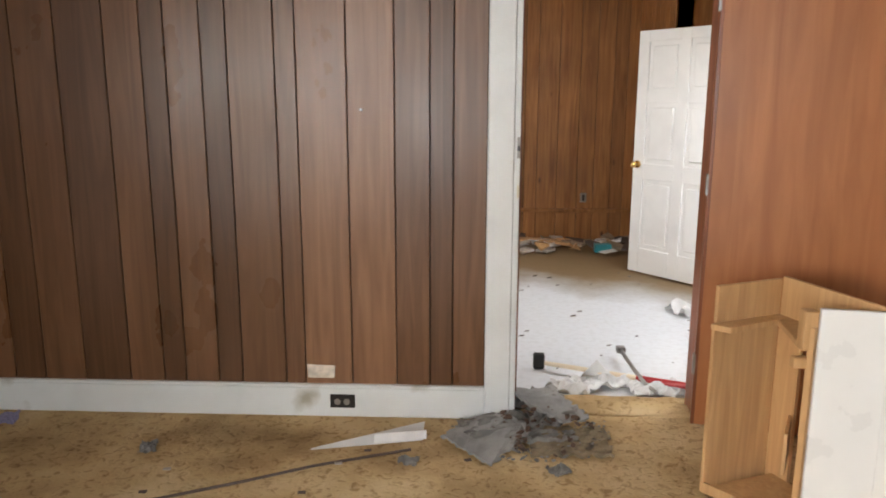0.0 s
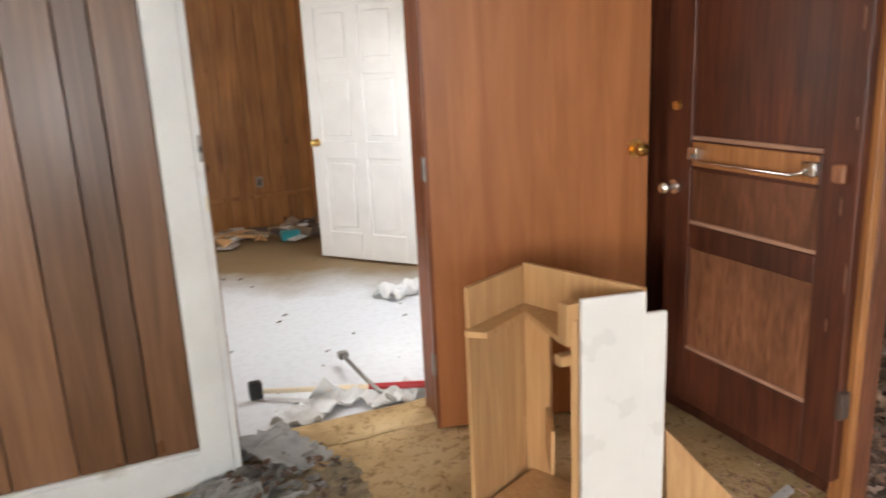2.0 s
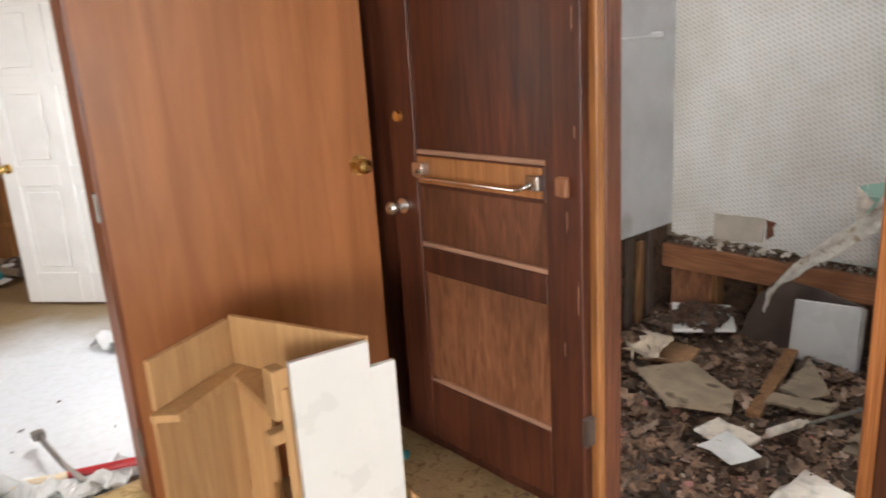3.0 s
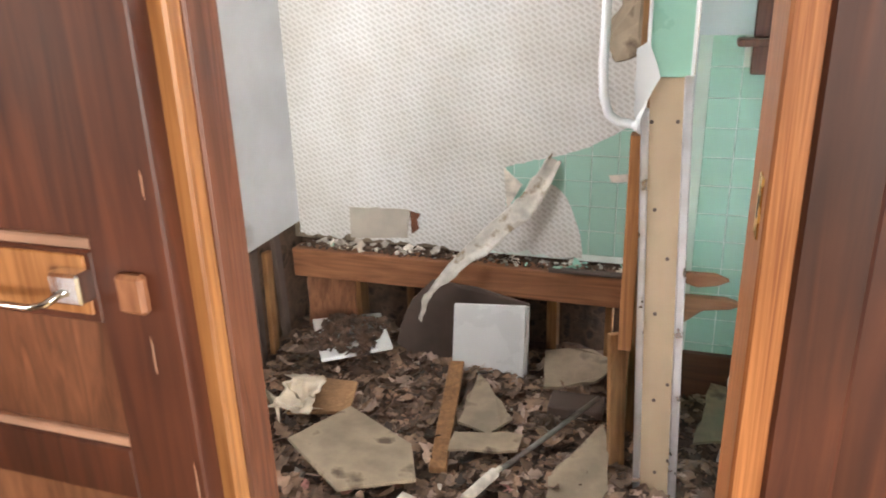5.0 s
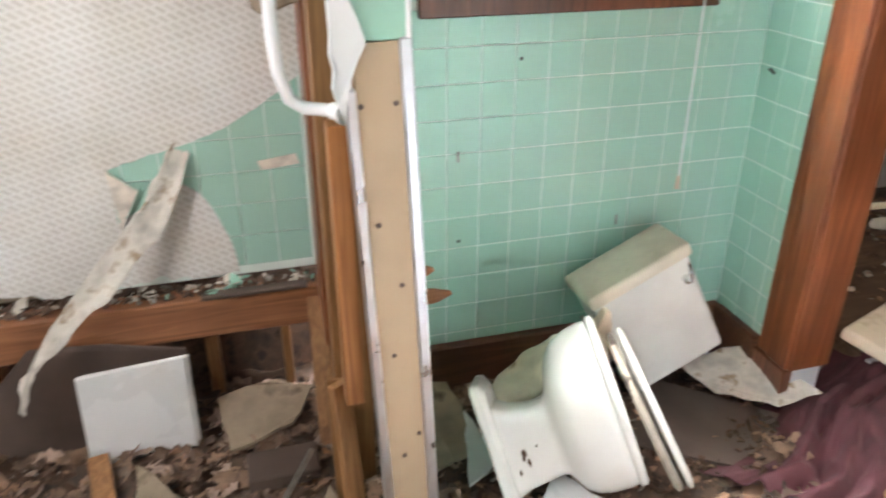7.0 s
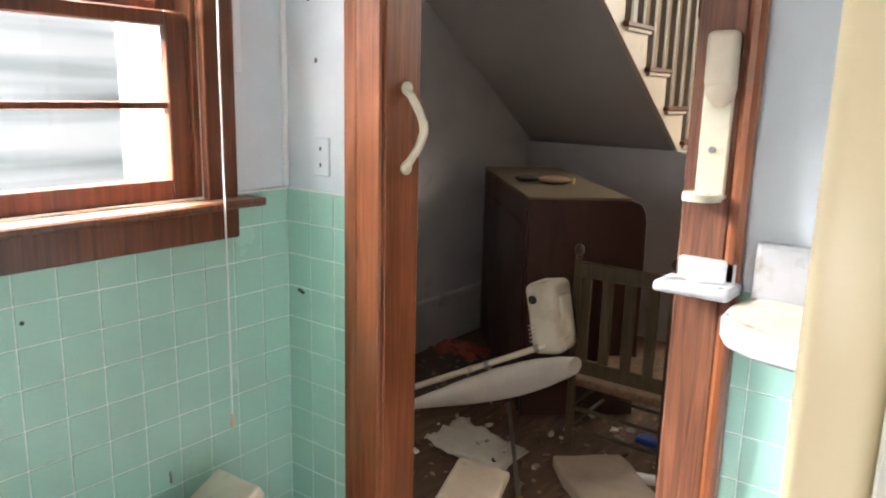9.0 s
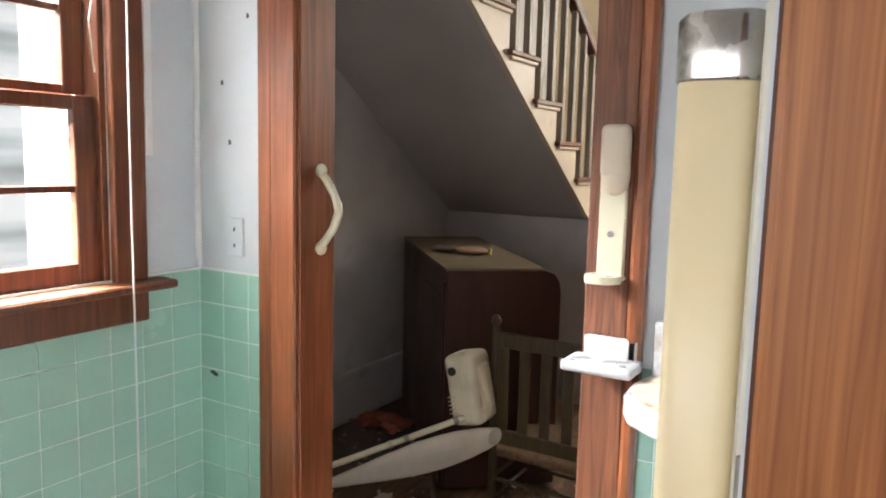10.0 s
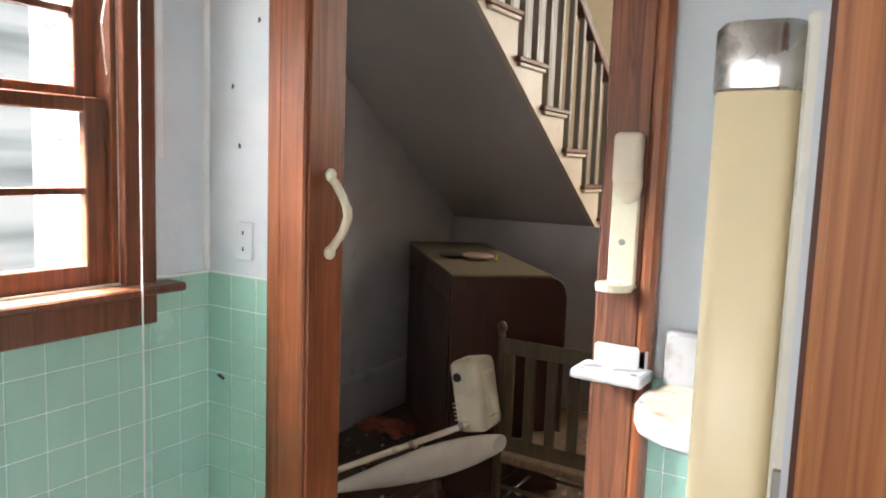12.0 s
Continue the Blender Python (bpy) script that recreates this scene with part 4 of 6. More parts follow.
arc = [(3.592, 0.012, 1.606), (3.570, 0.010, 1.585), (3.545, 0.006, 1.545), (3.530, 0.003, 1.510), (3.528, 0.002, 1.485), (3.545, 0.005, 1.440), (3.572, 0.010, 1.400), (3.592, 0.012, 1.380)]
part("bar", tube(arc, [0.013, 0.0125, 0.0125, 0.014, 0.014, 0.0125, 0.0125, 0.013], 12), IVORY, gr, smooth=True)
for zz in (1.608, 1.378):
    part("end_boss", ball((3.586, 0.012, zz), 0.021, sx=0.7), IVORY, gr, smooth=True)
dp = thing("cup_dispenser", (2.66, 0.12, 1.40), "cream plastic wall bracket with rounded hood and ledge", "bracket")
part("back_plate", box(2.632, 0.108, 1.40, 2.694, 0.122, 1.72, 0.004), IVORY, dp)
part("hood", merge(box(2.626, 0.112, 1.62, 2.690, 0.150, 1.735, 0.014, seg=3), ball((2.658, 0.126, 1.625), 0.033, sy=0.7, sz=1.35)), CREAM, dp, smooth=True)
part("ledge", merge(box(2.628, 0.110, 1.395, 2.705, 0.165, 1.404, 0.003), rod((2.668, 0.150, 1.392), (2.668, 0.150, 1.408), 0.040, n=24)), IVORY, dp)
part("screw", rod((2.664, 0.122, 1.496), (2.664, 0.126, 1.496), 0.007), STEEL, dp)
sd = thing("soap_dish", (2.66, 0.15, 1.20), "white ceramic soap dish fixed to the door casing", "soap dish")
part("back_plate", box(2.590, 0.110, 1.205, 2.712, 0.128, 1.265, 0.004), DIMCERAMIC, sd)
part("tray", box(2.575, 0.115, 1.198, 2.735, 0.215, 1.222, 0.009, seg=2), DIMCERAMIC, sd)
for hx, hy in ((2.60, 0.19), (2.71, 0.20), (2.62, 0.165), (2.69, 0.165)):
    part("drain_hole", rod((hx, hy, 1.2225), (hx, hy, 1.2235), 0.007, n=10), STEEL, sd)
sk = thing("corner_shelf", (2.50, 0.25, 1.16), "small white ceramic corner basin with dusty inside", "basin")
ringpts = [(2.56, 0.115), (2.575, 0.20), (2.568, 0.28), (2.54, 0.34), (2.48, 0.385), (2.40, 0.40), (2.30, 0.40), (2.20, 0.40), (2.20, 0.115)]
part("bowl", slab([(x, y, 1.150) for x, y in ringpts], (0, 0, 1), 0.045, bevel=0.006), DIMCERAMIC, sk)
part("dusty_inside", slab([(x * 0.93 + 0.165, y * 0.9 + 0.02, 1.194) for x, y in ringpts], (0, 0, 1), 0.004), DIRTYTOP, sk, "dusty brown inside of the basin")
part("splash_back", box(2.20, 0.088, 1.15, 2.560, 0.114, 1.315, 0.012, seg=2), DIMCERAMIC, sk)

# vertical fluorescent fixture beside the door
lf = thing("wall_lamp", (2.24, 1.22, 1.2), "vertical fluorescent wall lamp with yellowed diffuser, unlit", "lamp")
part("back_channel", box(2.1965, 1.16, 0.95, 2.2068, 1.270, 1.740, 0.002), plain("rusty enamel", (0.68, 0.66, 0.58), 0.45, 0.1, 14, 0.15, dirt=(0.40, 0.26, 0.10), dirt_at=0.6), lf)


def lamp_ring(z, grow):
    out = []
    for k in range(96):
        t = 2 * math.pi * k / 96
        cs, sn = math.cos(t), math.sin(t)
        g = grow + (0.0004 if k % 2 else 0.0)
        out.append(Vector((2.2313 + (0.0247 + g) * math.copysign(abs(cs) ** 0.42, cs), 1.2135 + (0.0485 + g) * math.copysign(abs(sn) ** 0.42, sn), z)))
    return out


def ring_stack(rings):
    b = bmesh.new()
    vs = [[b.verts.new(p) for p in r] for r in rings]
    for a, c in zip(vs, vs[1:]):
        for k in range(len(a)):
            b.faces.new((a[k], a[(k + 1) % len(a)], c[(k + 1) % len(a)], c[k]))
    b.faces.new(vs[0][::-1])
    b.faces.new(vs[-1])
    return b


part("diffuser", ring_stack([lamp_ring(z, 0.0) for z in (0.95, 1.2, 1.45, 1.712)]), DIFFUSER, lf, "yellowed ribbed plastic diffuser", smooth=True)
part("end_cap", ring_stack([lamp_ring(z, g) for z, g in ((1.700, 0.0012), (1.702, 0.0016), (1.735, 0.0016), (1.739, -0.002))]), TARNISH, lf, "tarnished chrome end cap", smooth=True)
for sy_, sz_ in ((1.232, 1.655), (1.196, 1.18), (1.262, 1.30)):
    part("fly_speck", ball((2.2555, sy_, sz_), 0.0022, sx=0.5), DARKBOARD, lf)
part("rocker_switch", box(2.1985, 1.2695, 1.46, 2.2045, 1.2725, 1.49, 0.001), STEEL, lf)
for fx, fz in ((2.30, 1.86), (3.80, 2.05), (3.91, 1.86), (3.88, 1.68)):
    solo("dirt_speck", slab(rough_edge([(fx, 0.0875, fz), (fx + 0.010, 0.0875, fz - 0.002), (fx + 0.008, 0.0875, fz + 0.014), (fx + 0.002, 0.0875, fz + 0.012)], 0.006, 0.0), (0, 1, 0), 0.002), DARKBOARD, "small dark speck on the pale blue wall", "mark", group="specks on the wall")
solo("paint_flake", slab(rough_edge([(2.24, 0.0885, 1.79), (2.262, 0.0885, 1.785), (2.258, 0.0885, 1.81), (2.243, 0.0885, 1.815)], 0.01, 0.0), (0, 1, 0), 0.004), MAHOGANY, "dark scab of dirt on the pale wall", "mark")

# ---- tub nook: torn wallpaper, opened wall ----
TEAR_TOP = [(1.565, 0.99), (1.64, 0.935), (1.72, 0.885), (1.82, 0.83), (1.94, 0.79), (2.05, 0.765), (2.158, 0.735)]
TEAR_LOW = [(1.826, 0.385), (1.84, 0.47), (1.87, 0.55), (1.90, 0.62), (1.95, 0.665), (2.00, 0.67), (2.04, 0.63), (2.16, 0.56)]


def along(table, y):
    return float(np.interp(y, [p[0] for p in table], [p[1] for p in table]))


def foot(y):
    return 0.352 + 0.03 * noise.noise((y * 9, 3.3, 0)) + 0.02 * noise.noise((y * 31, 1.3, 0))


b = bmesh.new()


def paper_columns(ys, lo, hi):
    cols = [[b.verts.new((4.198, y, z)) for z in (lo(y), hi(y))] for y in ys]
    for p, q in zip(cols, cols[1:]):
        b.faces.new((p[0], q[0], q[1], p[1]))


paper_columns(np.linspace(2.16, 3.172, 60), foot, lambda y: 2.6)
paper_columns(np.linspace(1.565, 2.16, 40), lambda y: along(TEAR_TOP, y) + 0.006 * noise.noise((y * 40, 0, 0)), lambda y: 2.6)
paper_columns(np.linspace(1.826, 2.16, 34), foot, lambda y: along(TEAR_LOW, y) + 0.006 * noise.noise((y * 45, 5, 0)))
bmesh.ops.recalc_face_normals(b, faces=b.faces)
bmesh.ops.solidify(b, geom=b.faces[:], thickness=-0.002)
solo("wallpaper", b, PAPER, "white embossed wallpaper torn away in the corner", "wallpaper", "structure")
nt = solo("wall_nook_tiles", box(4.206, 1.56, 0.335, 4.214, 2.35, 1.25), GROUT, "mint tiled wall laid bare under the wallpaper", "wall", "structure")
for i in range(8):
    for j in range(8):
        y, z = 1.585 + T * (i + 0.5), 0.365 + T * (j + 0.5)
        if y < 2.32:
            lay(tm, (4.2045, y, z), nt)
solo("glue_scar", slab(rough_edge([(4.2005, 1.60, 0.70), (4.2005, 1.72, 0.69), (4.2005, 1.73, 0.72), (4.2005, 1.61, 0.735)], 0.02, 0.0), (-1, 0, 0), 0.002), CHIPPALE, "pale glue scar across the bare mint tiles", "mark")
# the strip of paper that hangs from the wall
curl = [(4.19, 1.945, 0.785), (4.15, 1.99, 0.70), (4.13, 2.05, 0.60), (4.10, 2.10, 0.545), (4.02, 2.22, 0.44), (3.97, 2.33, 0.34), (3.95, 2.42, 0.25), (3.95, 2.46, 0.18), (3.97, 2.49, 0.08)]


def strip(u, v):
    k = u * (len(curl) - 1)
    i = min(int(k), len(curl) - 2)
    p = Vector(curl[i]).lerp(Vector(curl[i + 1]), k - i)
    wd_ = 0.034 + 0.030 * math.sin(math.pi * min(1, u * 1.3)) - 0.022 * u + 0.010 * noise.noise((u * 13, 0.4 if v > 0.5 else 7.3, 0))
    fold = 0.012 * noise.noise((u * 9, v * 2.5, 3)) + 0.006 * noise.noise((u * 26, v * 5, 8))
    return p + Vector((0.02 * math.sin(v * 3.1) * (1 - u) + fold, (v - 0.5) * wd_ * 1.2 + 0.6 * fold, (v - 0.5) * wd_ * 1.1 + 0.5 * fold))


solo("wallpaper_strip", thick_sheet(strip, 90, 8, 0.002), PAPERBACK, "long curled strip of torn wallpaper hanging from the wall", "wallpaper", smooth=True)
solo("peeled_flap", slab([(4.186, 2.165, 0.735), (4.186, 2.085, 0.665), (4.180, 2.15, 0.55)], (-1, 0, 0), 0.003), CHIPPALE, "brownish back of a peeled wallpaper flap", "wallpaper")
solo("wallboard_patch", slab(rough_edge([(4.196, 2.905, 0.36), (4.196, 2.62, 0.38), (4.196, 2.60, 0.515), (4.196, 2.90, 0.51)], 0.04, 0.004, 3), (-1, 0, 0), 0.007), plain("bare board", (0.47, 0.42, 0.35), 0.8, 0.12, 8, 0.2), "bare greyish wallboard patch under the wallpaper", "wallboard")
solo("brown_patch", slab(rough_edge([(4.1955, 2.598, 0.40), (4.1955, 2.56, 0.43), (4.1955, 2.57, 0.47), (4.1955, 2.55, 0.50), (4.1955, 2.60, 0.51)], 0.02, 0.002, 3), (-1, 0, 0), 0.004), WORN, "small reddish-brown bare patch in the wall", "wallboard")
chips("wall_foot_dirt", RUBBLE, 420, 33, 0.016, "dark rotten crumbs along the wall's broken foot", area=(4.115, 4.195, 1.58, 3.15), zf=lambda x, y: 0.324)
chips("wall_foot_plates", CHIPPALE, 34, 34, 0.034, "broken pale plates of wallboard along the wall's foot", area=(4.13, 4.19, 1.6, 3.1), zf=lambda x, y: 0.33)
chips("wall_foot_crumbs", CHIPPALE, 130, 31, 0.013, "crumbled plaster and paint along the wall's broken foot", area=(4.115, 4.195, 1.58, 3.15), zf=lambda x, y: 0.322)
chips("wall_foot_mint", MINTBOARD, 26, 32, 0.026, "broken mint tile bits on the ledge", area=(4.115, 4.195, 1.60, 3.1), zf=lambda x, y: 0.326, where=lambda x, y, r: y > 2.9 or y < 2.1)
solo("ledger_beam", box(4.095, 1.575, 0.178, 4.19, 3.17, 0.316, 0.004), LUMBER, "reddish-brown framing beam along the opened wall", "beam")
solo("broken_strip", box(4.08, 1.62, 0.318, 4.12, 1.95, 0.332, 0.003), DARKBOARD, "broken thin board lying on the beam", "board")
for yy, w in ((3.10, 0.10), (2.90, 0.045), (2.62, 0.04), (1.95, 0.045), (1.70, 0.03)):
    solo("wall_stud", box(4.20, yy - w / 2, -0.32, 4.29, yy + w / 2, 0.178, 0.003), STUD, "bare framing stud below the beam", "stud", group="studs under the beam")
solo("stained_plywood", slab(rough_edge([(4.10, 3.12, -0.2), (4.12, 2.86, -0.15), (4.18, 2.90, 0.175), (4.17, 3.14, 0.175)], 0.05, 0.006, 5), (1, 0, 0), 0.012), PLYPANEL, "water-stained plywood panel under the beam", "board")
solo("tub_panel", slab([(4.02, 2.02, -0.30), (4.05, 2.02, 0.175), (4.06, 2.25, 0.225), (4.06, 2.46, 0.240), (4.06, 2.565, 0.13), (4.05, 2.62, 0.0), (4.04, 2.645, -0.12), (4.02, 2.62, -0.28)], (1, 0, 0), 0.012, bevel=0.003), DARKBOARD, "large dark brown curved board leaning at the wall", "board")
solo("cabinet_door", slab([(3.915, 2.338, -0.215), (3.915, 2.018, -0.215), (3.945, 2.014, 0.212), (3.945, 2.325, 0.190)], (1, 0, 0), 0.016, bevel=0.003), WHITEBOARD, "clean white cabinet door leaning upright in the rubble", "cabinet door")
solo("cabinet_door", slab([(3.936, 2.325, -0.215), (3.936, 2.010, -0.215), (3.966, 2.004, 0.200), (3.966, 2.315, 0.180)], (1, 0, 0), 0.016, bevel=0.003), WHITEBOARD, "second white cabinet door leaning behind the first", "cabinet door")
stk = Matrix.Translation((3.555, 2.235, -0.085)) @ Matrix.Rotation(radians(11), 4, "Z") @ Matrix.Rotation(radians(-4), 4, "Y")
solo("wood_batten", box(-0.34, -0.031, -0.012, 0.34, 0.031, 0.014, 0.003, stk), STUD, "bare wooden batten lying on the rubble", "batten")
sc = [(4.03, 3.06), (4.15, 2.76), (3.90, 2.60), (3.74, 2.87)]
solo("flat_melamine_sheet", slab([(x, y, -0.062 + 0.12 * (x - 3.74)) for x, y in sc], (0.1, 0, 1), 0.018, bevel=0.003), WHITEBOARD, "white melamine sheet lying flat, heaped with brown dirt", "board")
chips("dirt_on_panel", RUBBLE, 500, 41, 0.02, "brown dirt heaped on the white panel", area=(3.80, 4.08, 2.68, 2.98), zf=lambda x, y: -0.040 + 0.12 * (x - 3.74) + 0.02 * max(0, 1 - ((x - 3.95) ** 2 + (y - 2.83) ** 2) / 0.02))
solo("plywood_sheet", slab([(3.625, 2.872, -0.075), (3.625, 2.646, -0.068), (3.404, 2.581, -0.062), (3.34, 2.82, -0.068)], (0, 0, 1), 0.014, bevel=0.002), DIRTYPLY, "dirty bare plywood sheet lying on the rubble", "board")
solo("broken_basin", thick_sheet(lambda u, v: Vector((3.30 + 0.19 * u + 0.03 * noise.noise((u * 4, v * 4, 2)), 2.70 + 0.15 * v + 0.02 * u + 0.03 * noise.noise((u * 5, v * 5, 7)), -0.010 - 0.060 * max(0.0, 1 - ((u - 0.45) / 0.42) ** 2 - ((v - 0.55) / 0.45) ** 2) ** 0.7 + 0.03 * u)), 20, 18, 0.010), DIRTYTOP, "broken dusty whitish shell of a basin on the rubble", "basin", smooth=True)
solo("stained_sheet", slab([(3.419, 2.582, -0.045), (3.269, 2.281, -0.06), (3.074, 2.193, -0.05), (2.936, 2.41, -0.03), (3.117, 2.685, -0.01)], (0.1, 0, 1), 0.012, bevel=0.002), HARDBACK, "stained grey-tan board lying flat with black mould", "board")


def shard(pts, z, label, mat=HARDBACK, t=0.010, seed=1, tilt=0.05):
    solo("board_shard", slab(rough_edge([(x, y, z + tilt * (x - pts[0][0])) for x, y in pts], 0.05, 0.007, seed), (0, 0, 1), t), mat, label, "board", group="broken boards")


shard([(3.812, 2.185), (3.759, 2.131), (3.539, 1.977), (3.426, 2.042), (3.473, 2.171)], -0.058, "broken greyish-tan hardboard shard on the rubble", seed=2)
shard([(3.385, 2.157), (3.43, 1.977), (3.428, 1.912), (3.339, 1.916), (3.282, 2.15)], -0.06, "broken greyish-tan hardboard shard on the rubble", seed=3)
shard([(3.559, 1.647), (3.392, 1.608), (3.237, 1.593), (3.14, 1.643), (3.142, 1.78), (3.248, 1.79)], -0.045, "large tan hardboard shard with a torn edge", seed=4, tilt=0.12)
shard([(4.06, 1.95), (4.10, 1.75), (4.05, 1.64), (3.92, 1.72), (3.86, 1.92)], -0.05, "dusty round-edged board piece by the wall", seed=5, tilt=0.3)
shard([(3.96, 1.27), (3.941, 1.192), (3.607, 1.159), (3.557, 1.334)], -0.05, "greyish board piece under the toilet", seed=6)
shard([(3.773, 1.183), (3.546, 1.144), (3.467, 1.259)], -0.048, "pale board piece beside the post", WHITEBOARD, seed=7)
shard([(3.289, 1.152), (3.44, 1.003), (3.253, 0.872), (3.182, 0.992)], -0.06, "pale broken board beside the toilet", WHITEBOARD, seed=8)
shard([(3.02, 2.22), (2.98, 2.02), (2.84, 2.05), (2.88, 2.25)], -0.06, "pale greyish board piece in the rubble", CHIPPALE, seed=9)
shard([(2.94, 2.14), (2.86, 1.96), (2.74, 2.02), (2.78, 2.18)], -0.055, "pale torn wrapper lying in the rubble", PAPERWHITE, seed=10, t=0.004)
shard([(2.86, 1.80), (2.80, 1.58), (2.62, 1.60), (2.60, 1.82)], -0.05, "pale flaking board piece in the rubble", CHIPPALE, seed=12, t=0.006)
solo("plastic_bottle", merge(rod((3.05, 2.02, -0.06), (3.20, 1.96, -0.055), 0.018), rod((3.20, 1.96, -0.055), (3.23, 1.948, -0.055), 0.009)), CHIPPALE, "crushed pale plastic bottle in the rubble", "bottle")
solo("edge_strip", tube([(3.70, 1.68, -0.02), (3.40, 1.86, -0.06), (3.20, 1.98, -0.08)], 0.009, 6), STEEL, "bent grey metal edging strip on the rubble", "metal strip")
solo("floor_drain_box", box(3.67, 1.66, -0.12, 3.80, 1.87, -0.07, 0.004), DARKBOARD, "dark sunken wooden box in the rubble", "box")
chips("insulation", PINK, 160, 51, 0.03, "clumps of pink insulation in the rubble", area=(2.35, 3.2, 1.85, 2.6), where=lambda x, y, r: noise.noise((x * 5, y * 5, 2)) > 0.12, lift=0.01)
chips("door_rubble", CHIP, 900, 52, 0.022, "brown flakes heaped at the doorway", area=(2.1, 2.75, 1.45, 3.1), lift=0.015)
chips("threshold_crumbs", CHIP, 260, 53, 0.012, "brown crumbs strewn over the carpet by the door", area=(1.70, 2.12, 1.5, 2.4), zf=lambda x, y: 0.004)
tb_ = thing("towel_rail", (3.7, 3.15, 1.47), "thin white towel rail on the grey wall", "rail")
part("rail_bar", rod((3.35, 3.12, 1.48), (3.98, 3.12, 1.50), 0.008), CERAMIC, tb_)
part("rail_end", box(3.955, 3.115, 1.485, 3.985, 3.172, 1.515, 0.004), CERAMIC, tb_)
for k in range(7):
    xx = 3.32 + 0.11 * k
    solo("rotten_lath", box(xx, 3.178, -0.15, xx + 0.05, 3.205, 0.40 + 0.04 * math.sin(k * 2.3), 0.004, Matrix.Translation((xx, 3.19, 0)) @ Matrix.Rotation(radians(3 * math.sin(k * 1.7)), 4, "Y") @ Matrix.Translation((-xx, -3.19, 0))), STUD if k % 2 else DARKBOARD, "rotten wooden lath under the broken wall", "lath", group="laths under the wall")

# ---- partition end between tub and toilet ----
LEAN = Matrix.Translation((3.34, 1.50, 1.22)) @ Matrix.Rotation(radians(-2.3), 4, "X") @ Matrix.Translation((-3.34, -1.50, -1.22))
pw = thing("partition", (3.7, 1.5, -0.15), "half-open partition end faced with tan hardboard and metal edging", "partition", kind="structure")
part("end_board", box(3.338, 1.462, -0.17, 3.350, 1.552, 1.224, 0, LEAN), HARDBOARD, pw, "tan hardboard strip with nail heads")
part("end_tile", box(3.336, 1.445, 1.226, 3.350, 1.560, 2.6, 0.003), MINTBOARD, pw, "mint coloured tile board above")
part("edge_strip", box(3.330, 1.436, -0.17, 3.366, 1.462, 1.23, 0.004, LEAN), ALU, pw, "dull aluminium edge strip")
part("edge_strip", box(3.330, 1.552, -0.17, 3.366, 1.574, 1.14, 0.004, LEAN), ALU, pw, "dull aluminium edge strip")
part("edge_strip", box(3.330, 1.438, 1.23, 3.360, 1.448, 2.6, 0.002), CERAMIC, pw)
part("edge_strip", box(3.330, 1.556, 1.14, 3.360, 1.566, 2.6, 0.002), CERAMIC, pw)
part("side_board", box(3.350, 1.440, -0.17, 4.035, 1.450, 2.6, 0, LEAN), MINTBOARD, pw)
part("post", box(3.62, 1.50, -0.25, 3.71, 1.60, 2.6, 0.003), STUD, pw, "rough grained post inside the partition")
part("post", box(3.95, 1.475, -0.25, 4.09, 1.585, 2.6, 0.003), CASING, pw, "dark grained post at the wall")
part("lath", box(3.40, 1.556, 0.35, 3.46, 1.600, 1.05, 0.002), FIR, pw)
part("torn_board", slab(rough_edge([(3.36, 1.572, 1.08), (3.36, 1.592, 1.14), (3.36, 1.592, 1.30), (3.36, 1.562, 1.32), (3.36, 1.525, 1.225), (3.36, 1.556, 1.16)], 0.03, 0.004, 6), (-1, 0, 0), 0.032), WHITE, pw, "torn white plasterboard corner")
solo("torn_wallboard", slab(rough_edge([(3.80, 1.60, 1.24), (3.84, 1.68, 1.21), (3.90, 1.72, 1.27), (3.99, 1.75, 1.25), (4.02, 1.74, 1.33), (3.94, 1.69, 1.37), (3.90, 1.66, 1.47), (3.80, 1.60, 1.5)], 0.025, 0.008, 7), (0, 1, 0), 0.014), HARDBACK, "hanging scrap of broken grey-brown wallboard", "wallboard")
for zz, yy in ((1.105, 1.545), (1.105, 1.475), (0.85, 1.53), (0.70, 1.49), (0.52, 1.52), (0.28, 1.475), (0.22, 1.515), (0.0, 1.465), (-0.05, 1.505)):
    p = LEAN @ Vector((3.338, yy, zz))
    part("nail_head", rod(p, p + Vector((-0.003, 0, 0)), 0.006, n=8), DARKBOARD, pw)
for a, c, lb in (((3.75, 1.62, -0.15), (4.05, 1.60, 0.30), "wooden batten leaning under the beam"), ((3.42, 1.585, -0.12), (3.46, 1.61, 0.38), "broken fir lath leaning at the partition"), ((3.55, 1.60, -0.14), (3.62, 1.60, 0.28), "broken fir lath leaning at the partition")):
    d = (Vector(c) - Vector(a))
    m = Matrix.Translation(Vector(a)) @ d.to_track_quat("Z", "X").to_matrix().to_4x4()
    solo("leaning_lath", box(-0.012, -0.028, 0, 0.012, 0.028, d.length, 0.002, m), STUD, lb, "lath", group="leaning laths")
rl = thing("bath_grab_bar", (3.42, 1.62, 1.08), "white tubular bath grab bar on the partition", "grab bar")
part("bar", tube([(3.43, 1.68, 1.9), (3.43, 1.69, 1.25), (3.43, 1.685, 1.16), (3.43, 1.668, 1.105), (3.43, 1.64, 1.085), (3.43, 1.60, 1.078), (3.40, 1.566, 1.078)], 0.014, 12), CERAMIC, rl, smooth=True)
part("end_flange", rod((3.405, 1.566, 1.078), (3.395, 1.560, 1.078), 0.026, n=20), CERAMIC, rl)
part("collar", rod((3.418, 1.586, 1.078), (3.408, 1.575, 1.078), 0.018, n=16), CERAMIC, rl)
